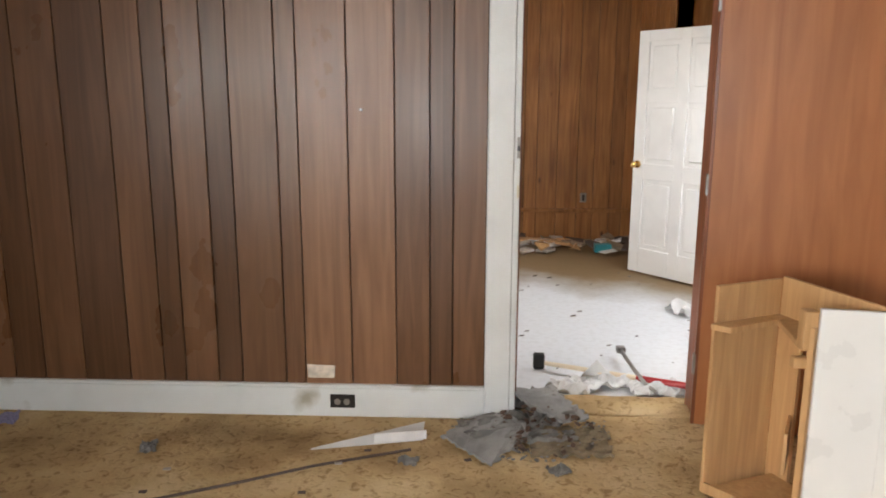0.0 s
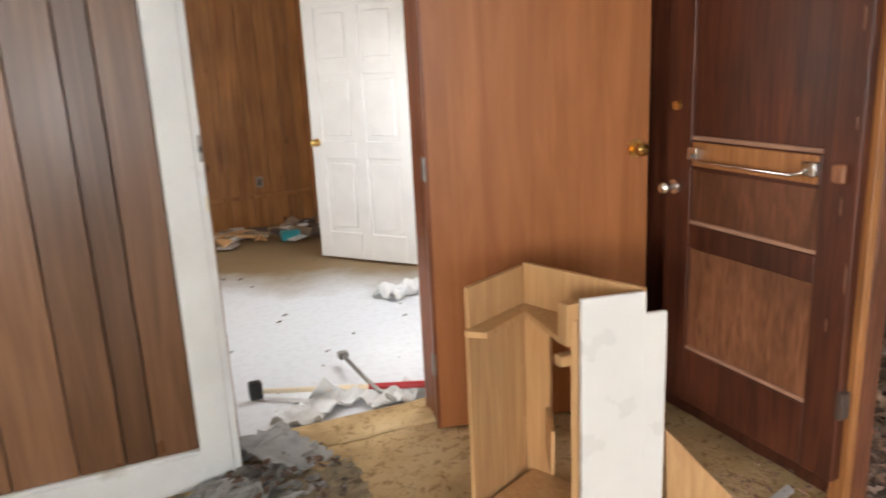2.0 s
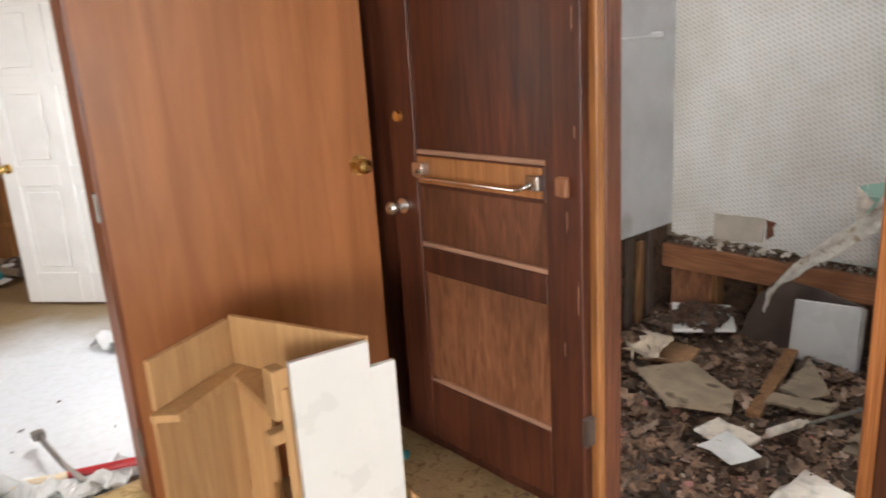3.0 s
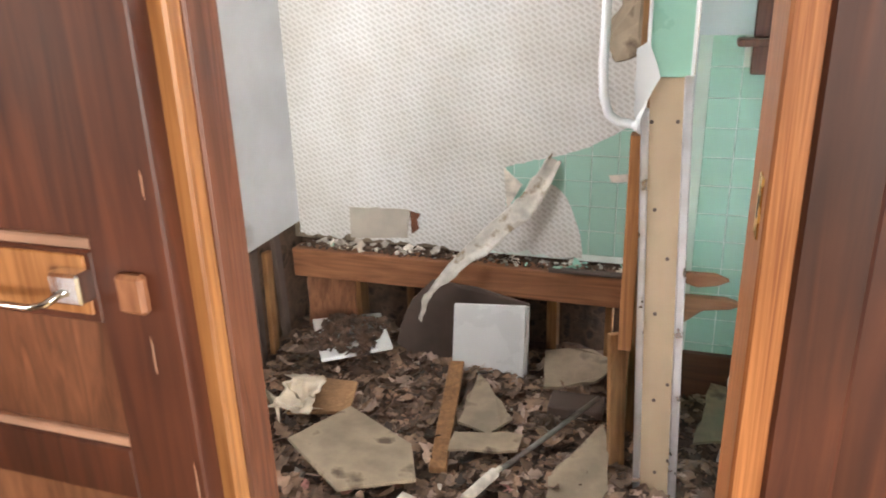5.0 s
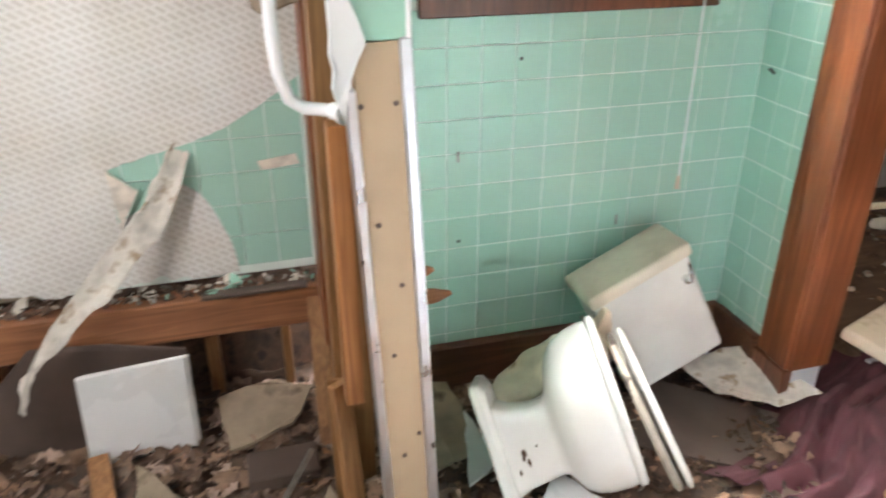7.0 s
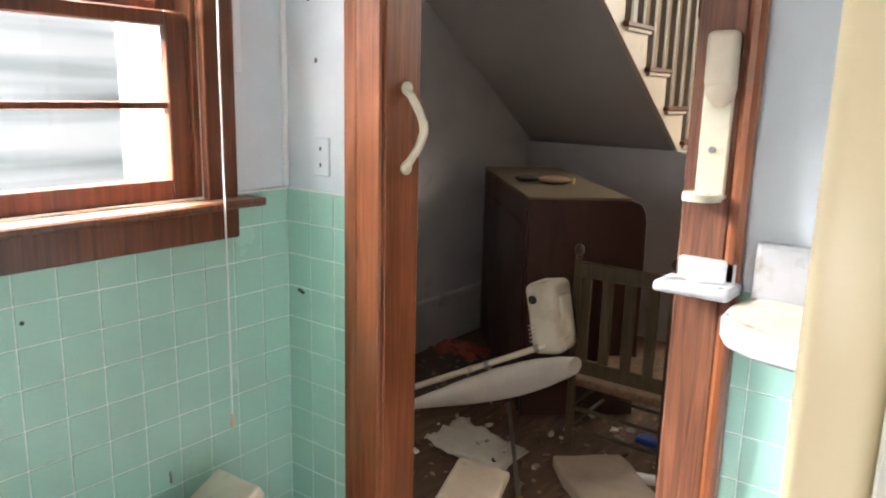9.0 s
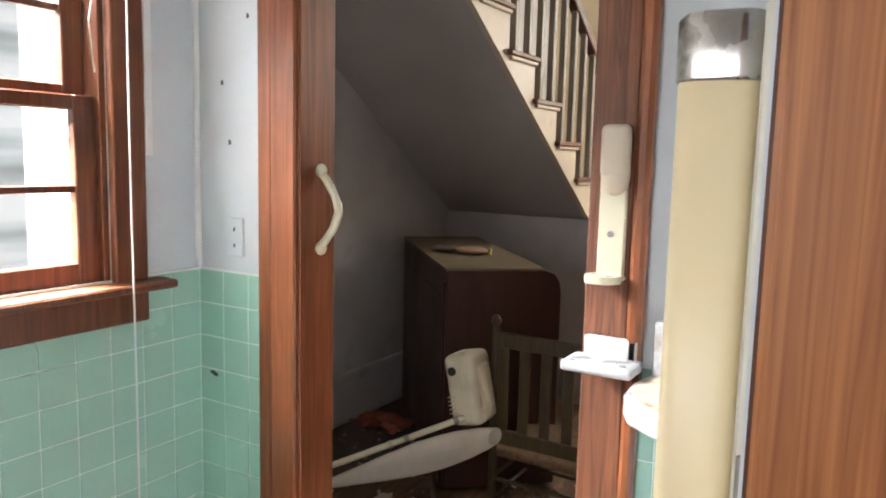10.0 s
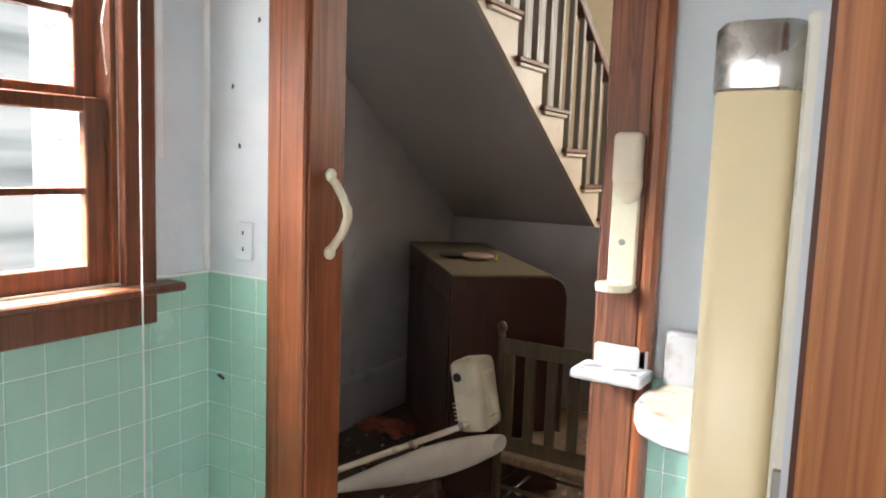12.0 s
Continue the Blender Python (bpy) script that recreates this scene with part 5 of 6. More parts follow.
for zz, w in ((0.425, 0.115), (0.335, 0.153)):
    solo("paper_holder_arm", slab([(3.86, 1.44, zz + 0.03), (3.86, 1.44 - w * 1.2, zz + 0.032), (3.86, 1.42 - w * 1.5, zz + 0.012), (3.86, 1.44 - w * 1.3, zz - 0.012), (3.86, 1.44 - w * 0.7, zz - 0.025), (3.86, 1.44, zz - 0.12 * (w > 0.13))], (1, 0, 0), 0.03, bevel=0.006), LUMBER, "reddish wooden paper holder arm on the partition", "holder", group="paper holder arms")

# ---- toilet lying on its side ----
def loft(rings, mat_caps=True):
    b = bmesh.new()
    vs = [[b.verts.new(p) for p in r] for r in rings]
    n = len(vs[0])
    for a, c in zip(vs, vs[1:]):
        for k in range(n):
            b.faces.new((a[k], a[(k + 1) % n], c[(k + 1) % n], c[k]))
    b.faces.new(vs[0][::-1])
    b.faces.new(vs[-1])
    return b


def superring(c, u, v, a, bb, e, n=28):
    out = []
    for k in range(n):
        t = 2 * math.pi * k / n
        cs, sn = math.cos(t), math.sin(t)
        out.append(c + u * (a * math.copysign(abs(cs) ** e, cs)) + v * (bb * math.copysign(abs(sn) ** e, sn)))
    return out


FOOT, RIM = Vector((3.510, 1.165, 0.045)), Vector((3.420, 0.825, 0.178))
AX = (RIM - FOOT).normalized()
TU = Vector((0.197, 0.073, 0.313))
TU = (TU - AX * TU.dot(AX)).normalized()
TV = AX.cross(TU).normalized()
toilet = thing("toilet_bowl", (3.5, 0.9, -0.16), "white porcelain toilet bowl lying on its side, dirty", "toilet")
spec = [(0.00, 0.142, 0.098, 0.30, -0.02), (0.02, 0.134, 0.096, 0.30, -0.022), (0.06, 0.116, 0.090, 0.34, -0.026), (0.12, 0.106, 0.088, 0.38, -0.028), (0.160, 0.106, 0.090, 0.46, -0.024), (0.176, 0.124, 0.104, 0.70, -0.016), (0.190, 0.164, 0.136, 0.92, -0.006), (0.208, 0.198, 0.162, 1.0, 0.0), (0.236, 0.222, 0.178, 1.0, 0.006), (0.280, 0.236, 0.187, 1.0, 0.012), (0.325, 0.240, 0.190, 1.0, 0.016), (0.356, 0.236, 0.186, 1.0, 0.018)]
part("bowl", loft([superring(FOOT + AX * s + TU * o, TU, TV, a, c, e, 40) for s, a, c, e, o in spec]), PORCELAIN, toilet, smooth=True)
part("foot_flange", loft([superring(FOOT + AX * s, TU, TV, a, c, 0.26, 40) for s, a, c in ((-0.014, 0.184, 0.118), (-0.008, 0.190, 0.124), (0.012, 0.186, 0.120), (0.026, 0.160, 0.106))]), PORCELAIN, toilet)
face = TV if TV.x < 0 else -TV
for k, (du, ds, a) in enumerate(((-0.080, 0.05, 0.007), (-0.03, 0.075, 0.012), (-0.045, 0.070, 0.008), (-0.058, 0.082, 0.010), (-0.02, 0.115, 0.004))):
    c = FOOT + AX * ds + TU * du + face * 0.089
    ring = [c + AX * (a * math.cos(t) * (0.55 + 0.5 * noise.noise((k * 3.1, t, 0)))) + TU * (a * 1.6 * math.sin(t) * (0.6 + 0.6 * noise.noise((t, k * 2.3, 4)))) for t in np.linspace(0, 2 * math.pi, 14)[:-1]]
    part("stain", slab(ring, face, 0.0055), RUBBLE, toilet, "black dirt stain")
trap = [(3.66, 1.09, 0.03, 0.075, 0.06), (3.675, 1.03, 0.085, 0.095, 0.072), (3.675, 0.96, 0.125, 0.10, 0.08), (3.66, 0.89, 0.165, 0.10, 0.085), (3.645, 0.84, 0.215, 0.075, 0.07), (3.645, 0.80, 0.275, 0.045, 0.03), (3.64, 0.775, 0.34, 0.022, 0.018)]
rings = []
for i in range(31):
    k = min(int(i / 5), 5)
    w = i / 5 - k
    (x, y, z), a, c = Vector(trap[k][:3]).lerp(Vector(trap[k + 1][:3]), w), trap[k][3] * (1 - w) + trap[k + 1][3] * w, trap[k][4] * (1 - w) + trap[k + 1][4] * w
    d = Vector(trap[k + 1][:3]) - Vector(trap[k][:3])
    s_ = d.cross(Vector((0, 0.3, 1))).normalized()
    w_ = s_.cross(d).normalized()
    ring = superring(Vector((x, y, z)), s_, w_, a * 0.86, c * 0.80, 0.55, 44)
    rings.append([p + w_ * (0.030 * noise.noise(p * 11) + 0.014 * abs(noise.noise(p * 30))) + s_ * 0.022 * noise.noise(p * 14 + Vector((5, 0, 0))) for p in ring])
part("broken_trapway", loft(rings), DIRTYTOP, toilet, "dusty broken back of the bowl", smooth=True)
SEATC = RIM + AX * 0.032 + Vector((-0.012, -0.015, -0.035))
SA = (AX + Vector((0, -0.04, 0.14))).normalized()
SU = TV.cross(SA).normalized()
SV = SA.cross(SU).normalized()
part("rim_ring", loft([superring(FOOT + AX * s + TU * 0.018, TU, TV, a, c, 1.0, 40) for s, a, c in ((0.345, 0.240, 0.190), (0.352, 0.246, 0.195), (0.366, 0.246, 0.195), (0.372, 0.238, 0.188))]), PORCELAIN, toilet, smooth=True)
seat = part("seat_ring", loft([superring(SEATC + SA * s, SU, SV, a, c, 1.0, 40) for s, a, c in ((0.0, 0.222, 0.180), (0.006, 0.236, 0.190), (0.018, 0.236, 0.190), (0.024, 0.226, 0.182))]), GRIMY, toilet, "grimy seat ring with brown stains")
part("lid", loft([superring(SEATC + SA * (0.034 + s), SU, SV, a, c, 1.0) for s, a, c in ((0.0, 0.228, 0.184), (0.005, 0.240, 0.194), (0.014, 0.240, 0.194), (0.02, 0.222, 0.180))]), PORCELAIN, seat)
part("seat_bumper", ball(SEATC + SU * 0.15 - SA * 0.005, 0.012), BLACK, seat)
# cistern
TA = radians(26)
u_, v_ = Vector((0, -math.cos(TA), math.sin(TA))), Vector((0, math.sin(TA), math.cos(TA)))
v_ = Vector((0.10, v_.y, v_.z)).normalized()
n_ = u_.cross(v_).normalized()
if n_.x > 0:
    n_ = -n_
MT = Matrix.Translation((3.735, 0.527, 0.205)) @ Matrix((u_, n_, v_)).transposed().to_4x4()
tank = thing("toilet_tank", (3.75, 0.5, -0.14), "white porcelain toilet cistern tipped over, with dusty lid", "cistern")
b = box(-0.175, -0.19, -0.215, 0.175, 0.0, 0.175, 0.018, MT, seg=3)
part("body", b, PORCELAIN, tank, smooth=False)
part("lid", box(-0.187, -0.20, 0.170, 0.187, 0.014, 0.218, 0.014, MT, seg=3), LIDDUST, tank, "dusty beige cistern lid")
lv = part("flush_lever", rod(MT @ Vector((0.135, 0.0, 0.10)), MT @ Vector((0.135, 0.02, 0.10)), 0.014), CHROME, tank, "chrome flush lever")
part("lever_arm", tube([MT @ Vector((0.135, 0.022, 0.10)), MT @ Vector((0.148, 0.026, 0.125)), MT @ Vector((0.155, 0.024, 0.16))], [0.010, 0.007, 0.006]), CHROME, lv)
part("side_fitting", merge(rod(MT @ Vector((-0.175, -0.07, 0.11)), MT @ Vector((-0.205, -0.07, 0.11)), 0.008), rod(MT @ Vector((-0.20, -0.07, 0.11)), MT @ Vector((-0.214, -0.07, 0.11)), 0.017)), STEEL, tank, "tarnished side fitting")
solo("dark_board", slab([(3.86, 0.46, -0.12), (3.56, 0.12, -0.135), (3.34, 0.36, -0.135), (3.56, 0.70, -0.12)], (0, 0, 1), 0.012, bevel=0.002), DARKBOARD, "dark wet-looking board lying by the cistern", "board")
solo("mouldy_sheet", slab(rough_edge([(3.86, 0.36, -0.06), (3.82, 0.12, -0.02), (3.55, -0.02, -0.06), (3.56, 0.14, -0.09), (3.68, 0.30, -0.09)], 0.05, 0.008, 4), (0, 0, 1), 0.005), PAPERBACK, "mould-spotted white sheet lying on the floor", "sheet")

# ---- hall ----
solo("floor_3", box(2.0, -5.0, -0.16, 5.0, -0.235, 0.0), HALLFLOOR, "dusty wooden hall floor strewn with litter", "floor", "structure")
solo("threshold_strip", box(2.75, -0.262, 0.0, 3.60, -0.222, 0.010, 0.003), ALU, "metal edging strip along the floor's edge", "trim", "structure")
wall("wall_hall_east", "grey painted hall wall beside the stairs", (4.955, -5.0, -0.1, 5.1, 0.0, 4.2), mat=GREYWALL)
wall("wall_hall_south", "cream painted wall behind the staircase", (2.0, -5.1, -0.1, 5.1, -4.95, 4.2), mat=CREAMWALL)
wall("wall_hall_west", "plain cream hall wall, closed and out of view", (1.2, -5.1, -0.1, 1.3, -0.06, 4.2), (1.3, -5.1, -0.1, 2.0, -4.95, 4.2), (1.2, -0.20, -0.1, 2.03, -0.06, 4.2), mat=CREAMWALL)
wall("wall_hall_north", "upper hall wall above the bathroom", (2.0, -0.2, 2.6, 5.1, -0.05, 4.2), (4.19, -0.2, -0.1, 5.1, -0.05, 2.7), mat=GREYWALL)
wall("ceiling_4", "plain painted hall ceiling", (1.2, -5.1, 4.2, 5.1, 0, 4.3))
solo("floor_4", box(1.2, -5.0, -0.16, 2.0, -0.2, 0.0), HALLFLOOR, "dusty hall floor", "floor", "structure")
wall("wall_under_stairs", "grey painted wall closing the space under the stairs", (3.55, -3.10, -0.1, 4.955, -3.0, 1.27), mat=GREYWALL)
solo("baseboard_2", merge(box(4.925, -5.0, 0.0, 4.957, -0.2, 0.30, 0.004), box(4.918, -5.0, 0.285, 4.957, -0.2, 0.325, 0.006)), GREYWALL, "tall grey painted wooden baseboard", "baseboard", "structure")
RISE, RUN, N0 = 0.219, 0.334, -4
stairs = thing("staircase", (4.3, -3.0, 0.0), "cream painted wooden staircase with brown treads and balusters", "staircase", kind="structure")
zs = lambda y: 2.402 + 0.652 * (y + 1.32)
zw = lambda y: 2.150 + 0.664 * (y + 1.728)
ya, yb = -0.22, -4.6
b = bmesh.new()
q = [b.verts.new(p) for p in ((3.879, ya, zs(ya)), (4.954, ya, zw(ya)), (4.954, yb, zw(yb)), (3.879, yb, zs(yb)))]
b.faces.new(q)
ext = bmesh.ops.extrude_face_region(b, geom=b.faces[:])
bmesh.ops.translate(b, vec=(0, 0, 0.03), verts=[g for g in ext["geom"] if isinstance(g, bmesh.types.BMVert)])
part("soffit", b, SOFFIT, stairs, "dark grey painted sloping underside")
steps = []
for k in range(N0, 11):
    y, z = -1.725 - RUN * k, 2.428 - RISE * k
    steps.append((y, z))
top = []
for y, z in steps:
    top += [(y + RUN - 0.012, z - 0.028), (y - 0.012, z - 0.028)]
top = [(y, z) for y, z in top if yb <= y <= 0.2]
ptsn = [(3.861, y, z) for y, z in top] + [(3.861, top[-1][0], zs(top[-1][0]) - 0.01), (3.861, top[0][0], zs(top[0][0]) - 0.01)]
part("stringer", slab(ptsn, (1, 0, 0), 0.03), CREAM, stairs, "cream painted cut stringer")
for y, z in steps:
    if y < yb + 0.3:
        continue
    tr = part("tread", box(3.83, y - 0.025, z - 0.028, 4.95, y + RUN, z, 0.006), WORN, stairs)
    part("riser", box(3.885, y - 0.002, z - RISE, 4.95, y + 0.012, z - 0.028), CREAM, stairs)
    part("return_moulding", box(3.840, y - 0.016, z - 0.048, 3.864, y + RUN - 0.03, z - 0.028, 0.004), CREAM, tr)
    for k in (0.04, 0.207):
        yy = y + k
        hz = z + 0.80 + (k - 0.04) * 0.65
        part("baluster", box(3.868, yy - 0.020, z, 3.904, yy + 0.018, hz, 0.004), BALUSTER, stairs)
h0, h1 = steps[-4], steps[0]
d = Vector((3.886, h1[0] + 0.04, h1[1] + 0.82)) - Vector((3.886, h0[0] + 0.04, h0[1] + 0.82))
m = Matrix.Translation(Vector((3.886, h0[0] + 0.04, h0[1] + 0.82))) @ d.to_track_quat("Z", "Y").to_matrix().to_4x4()
part("handrail", box(-0.032, -0.032, 0, 0.032, 0.032, d.length, 0.012, m, seg=2), MAHOGANY, stairs, "dark brown handrail")

# brown cabinet under the stairs
FL, FR, BL = Vector((3.93, -1.31, 0)), Vector((3.50, -1.70, 0)), Vector((4.80, -2.52, 0))
cu = (FR - FL).normalized()
cv = Vector((-cu.y, cu.x, 0))
if cv.dot(BL - FL) < 0:
    cv = -cv
MC = Matrix.Translation(FL) @ Matrix((cu, cv, Vector((0, 0, 1)))).transposed().to_4x4()
cw, cl = (FR - FL).length, 1.45
cab = thing("brown_cabinet", FL, "dark brown wooden console cabinet with rounded corner and dusty top", "cabinet")
yz = [(0, 0.02), (0, 1.118), (cw - 0.075, 1.118), (cw - 0.03, 1.10), (cw - 0.007, 1.06), (cw, 1.0), (cw, 0.02)]
part("body", slab([MC @ Vector((x, 0, z)) for x, z in yz], MC.to_3x3() @ Vector((0, 1, 0)), cl, bevel=0.006), BROWNBOX, cab)
part("top_board", slab([MC @ Vector((x, -0.004, 1.119)) for x in (-0.006, cw - 0.085)] + [MC @ Vector((x, cl, 1.119)) for x in (cw - 0.085, -0.006)], (0, 0, 1), 0.010), CABTOP, cab, "dusty olive-brown top")
part("side_panel", box(-0.010, 0.10, 0.10, 0.0, cl - 0.10, 0.98, 0.003, MC), BROWNBOX, cab)
part("side_frame", box(-0.014, 0.02, 0.04, 0.0, 0.09, 1.06, 0.003, MC), BROWNBOX, cab)
part("vent_grille", box(cw - 0.002, 0.25, 0.55, cw + 0.03, 0.55, 1.02, 0.004, MC), MAHOGANY, cab)
for k in range(7):
    part("vent_slat", box(cw + 0.028, 0.27, 0.60 + 0.055 * k, cw + 0.036, 0.53, 0.612 + 0.055 * k, 0, MC), CASING, cab)
gl = thing("work_glove", MC @ Vector((0.27, 0.62, 1.13)), "crumpled work glove and rag on the cabinet's top", "glove")
part("palm", ball(MC @ Vector((0.25, 0.55, 1.150)), 0.07, sx=1.35, sy=1.0, sz=0.32), plain("pale leather", (0.42, 0.28, 0.20), 0.8, 0.2), gl, smooth=True)
part("cuff", ball(MC @ Vector((0.12, 0.66, 1.145)), 0.06, sx=1.3, sy=0.9, sz=0.28), plain("dark rag", (0.10, 0.085, 0.075), 0.9, 0.3), gl, smooth=True)
part("yellow_band", tube([MC @ Vector((0.33, 0.46, 1.135)), MC @ Vector((0.35, 0.52, 1.158)), MC @ Vector((0.36, 0.60, 1.14))], 0.006), YELLOWBIT, gl)

# slat-back chair
ch = thing("slat_back_chair", (3.42, -1.35, 0), "olive-brown wooden slat-back chair with a woven rush seat", "chair")
LP, RP = Vector((3.615, -1.235, 0)), Vector((3.175, -1.235, 0))
for p in (LP, RP):
    lg = part("back_post", rod(p, p + Vector((0, 0.01, 0.90)), 0.020, 0.017, 14), CHAIR, ch)
    part("finial", ball(p + Vector((0, 0.01, 0.935)), 0.023, ball(p + Vector((0, 0.01, 0.903)), 0.014), sz=1.15), CHAIR, lg, smooth=True)
    part("front_leg", rod(p + Vector((0, -0.42, 0)), p + Vector((0, -0.42, 0.36)), 0.020, 0.017, 14), CHAIR, ch)
    for zz in (0.10, 0.20):
        part("side_stretcher", rod(p + Vector((0, -0.01, zz)), p + Vector((0, -0.41, zz)), 0.010), CHAIR, ch)
part("top_rail", box(RP.x, -1.238, 0.815, LP.x, -1.216, 0.885, 0.005), CHAIR, ch)
part("lower_rail", box(RP.x, -1.240, 0.365, LP.x, -1.218, 0.435, 0.005), CHAIR, ch)
for k in range(4):
    sx = RP.x + 0.065 + k * 0.104
    part("back_slat", box(sx - 0.004, -1.235, 0.43, sx + 0.046, -1.222, 0.82, 0.003), CHAIR, ch)
part("seat", box(RP.x - 0.01, -1.68, 0.300, LP.x + 0.01, -1.225, 0.338, 0.012, seg=2), RUSH, ch, "woven rush seat")
for zz in (0.09, 0.19):
    part("back_stretcher", rod(RP + Vector((0, 0, zz)), LP + Vector((0, 0, zz)), 0.010), CHAIR, ch)
    part("front_stretcher", rod(RP + Vector((0, -0.42, zz)), LP + Vector((0, -0.42, zz)), 0.010), CHAIR, ch)

# cream motor unit with canvas-wrapped pole
mo = thing("cream_motor_unit", (3.70, -1.15, 0.45), "cream plastic hand-held machine with canvas bag and pole", "vacuum cleaner")
MM = Matrix.Translation((3.685, -1.13, 0.64)) @ Matrix.Rotation(radians(12), 4, "Y")
part("housing", box(-0.075, -0.09, -0.16, 0.075, 0.09, 0.16, 0.035, MM, seg=4), IVORY, mo, "cream plastic housing", smooth=True)
part("cap_ring", rod(MM @ Vector((0.03, 0.085, 0.09)), MM @ Vector((0.03, 0.095, 0.09)), 0.020, n=18), BLACK, mo)
for k in range(5):
    part("vent_slot", box(0.035, 0.088, -0.10 + 0.018 * k, 0.072, 0.0935, -0.095 + 0.018 * k, 0, MM), CREAM, mo)
part("handle_back", box(-0.085, -0.05, -0.10, -0.066, 0.05, 0.10, 0.008, MM), IVORY, mo)
pl0, pl1 = Vector((4.16, -0.62, 0.305)), Vector((3.63, -1.08, 0.54))
pole = part("pole", rod(pl0, pl1, 0.014), IVORY, mo, "long cream tube")
for f_ in (0.45, 0.55, 0.86):
    part("pole_collar", rod(pl0.lerp(pl1, f_), pl0.lerp(pl1, f_ + 0.03), 0.0165), CREAM if f_ < 0.5 else STEEL, pole)


def bag(u, v):
    p = (pl0 + Vector((-0.06, -0.04, -0.05))).lerp(pl1 + Vector((-0.07, -0.06, -0.06)), u)
    r = 0.012 + 0.095 * math.sin(math.pi * min(1, (0.08 + u * 0.85))) ** 0.8 * (0.35 + 0.65 * u)
    a = 2 * math.pi * v
    r *= 1 + 0.05 * noise.noise((u * 14, math.sin(a) * 2, math.cos(a) * 2))
    return p + Vector((0.35 * r * math.cos(a), 0.9 * r * math.cos(a), r * math.sin(a) - 0.05 * u))


part("canvas_bag", sheet(bag, 30, 24), CANVAS, mo, "off-white canvas dust bag", smooth=True)

# litter in the hall
solo("cistern_lid", box(-0.25, -0.105, 0, 0.25, 0.105, 0.045, 0.015, Matrix.Translation((3.53, -0.28, 0.155)) @ Matrix.Rotation(radians(110), 4, "Z") @ Matrix.Rotation(radians(-8), 4, "X"), seg=3), plain("dusty cream lid", (0.55, 0.45, 0.34), 0.6, 0.12, 8, 0.1, dirt=(0.42, 0.32, 0.22)), "dusty cream cistern lid lying on the cloth", "cistern lid")


def drape(u, v):
    # u runs from the floor's edge down into the bathroom, v across the cloth
    x0 = 3.60 - 0.42 * u + 0.05 * noise.noise((u * 3, 4, 1))
    wide = 0.46 + 0.14 * u + 0.05 * noise.noise((u * 5, v > 0.5, 3))
    x = x0 + (v - 0.5) * wide * 0.8
    y = -0.42 + 0.80 * u + (v - 0.5) * wide * 0.55
    mound = 0.5 * (1 + math.cos(math.pi * min(1, abs(2 * v - 1) ** 1.3)))
    drop = 0.125 / (1 + math.exp((y + 0.16) * 14))
    ridge = 1 - abs(noise.noise((v * 6 + 0.8 * noise.noise((u * 3, v * 2, 0)), u * 2.2, 5))) * 2.2
    ridge2 = 1 - abs(noise.noise((v * 13, u * 6, 9))) * 2
    fine = noise.noise((v * 22, u * 17, 2))
    return Vector((x, y, -0.14 + drop + mound * (0.035 + 0.040 * ridge + 0.020 * ridge2 + 0.008 * fine)))


solo("maroon_cloth", thick_sheet(drape, 90, 90, 0.003), MAROON, "crumpled maroon cloth heaped over the floor's edge", "cloth", smooth=True)
solo("subfloor_board", box(2.76, -0.234, -0.15, 3.42, 0.10, -0.098, 0.004), FIBRE, "fuzzy brown fibreboard below the floor's edge", "board")
for k, pts in enumerate(([(3.284, 0.127), (3.229, 0.012), (3.19, 0.05), (3.185, 0.10)], [(3.14, -0.02), (3.09, -0.08), (3.04, -0.04), (3.075, 0.01)], [(3.035, -0.226), (3.014, -0.228), (2.975, -0.20), (2.989, -0.18)])):
    solo("paper_scrap", slab(rough_edge([(x, y, -0.092) for x, y in pts], 0.02, 0.003, k + 60), (0, 0, 1), 0.003), PAPERWHITE, "torn white paper scrap on the brown board", "paper", group="scraps by the bottle")
bt = thing("small_bottle", (3.17, 0.04, -0.098), "small dark bottle with an orange cap in the litter", "bottle")
part("flask", rod((3.17, 0.04, -0.098), (3.17, 0.04, -0.045), 0.018), STEEL, bt)
part("cap", rod((3.17, 0.04, -0.045), (3.17, 0.04, -0.015), 0.017), ORANGE, bt, "bright orange cap")
rp = thing("wrapped_stick", (3.6, -0.8, 0.02), "long thin stick wound with yellow cord", "stick")
part("stick", rod((3.345, -0.385, 0.022), (4.05, -1.40, 0.03), 0.010), STEEL, rp)
part("cord_coil", tube([Vector((3.385, -0.443, 0.024)) + 0.017 * (math.cos(k * 0.8) * Vector((0.82, 0.57, 0)) + math.sin(k * 0.8) * Vector((0, 0, 1))) + Vector((0.57, -0.82, 0)) * (0.0028 * k) for k in range(84)], 0.0045, 6), YELLOWBIT, rp)
solo("concrete_slab", slab(rough_edge([(3.57, -1.0, 0.0), (3.45, -0.87, 0.0), (3.21, -0.70, 0.0), (3.03, -0.92, 0.0), (3.34, -1.20, 0.0)], 0.08, 0.006, 3), (0, 0, 1), 0.055, bevel=0.006), plain("dusty slab", (0.40, 0.31, 0.24), 0.8, 0.15, 8, 0.2), "dusty broken slab lying on the hall floor", "slab")
chips("hall_litter", CHIP, 520, 61, 0.02, "brown and pale litter over the hall floor", area=(2.7, 4.85, -2.4, -0.25), zf=lambda x, y: 0.004)
chips("hall_scraps", CHIPPALE, 160, 62, 0.022, "pale paper scraps over the hall floor", area=(2.7, 4.6, -1.9, -0.25), zf=lambda x, y: 0.004)
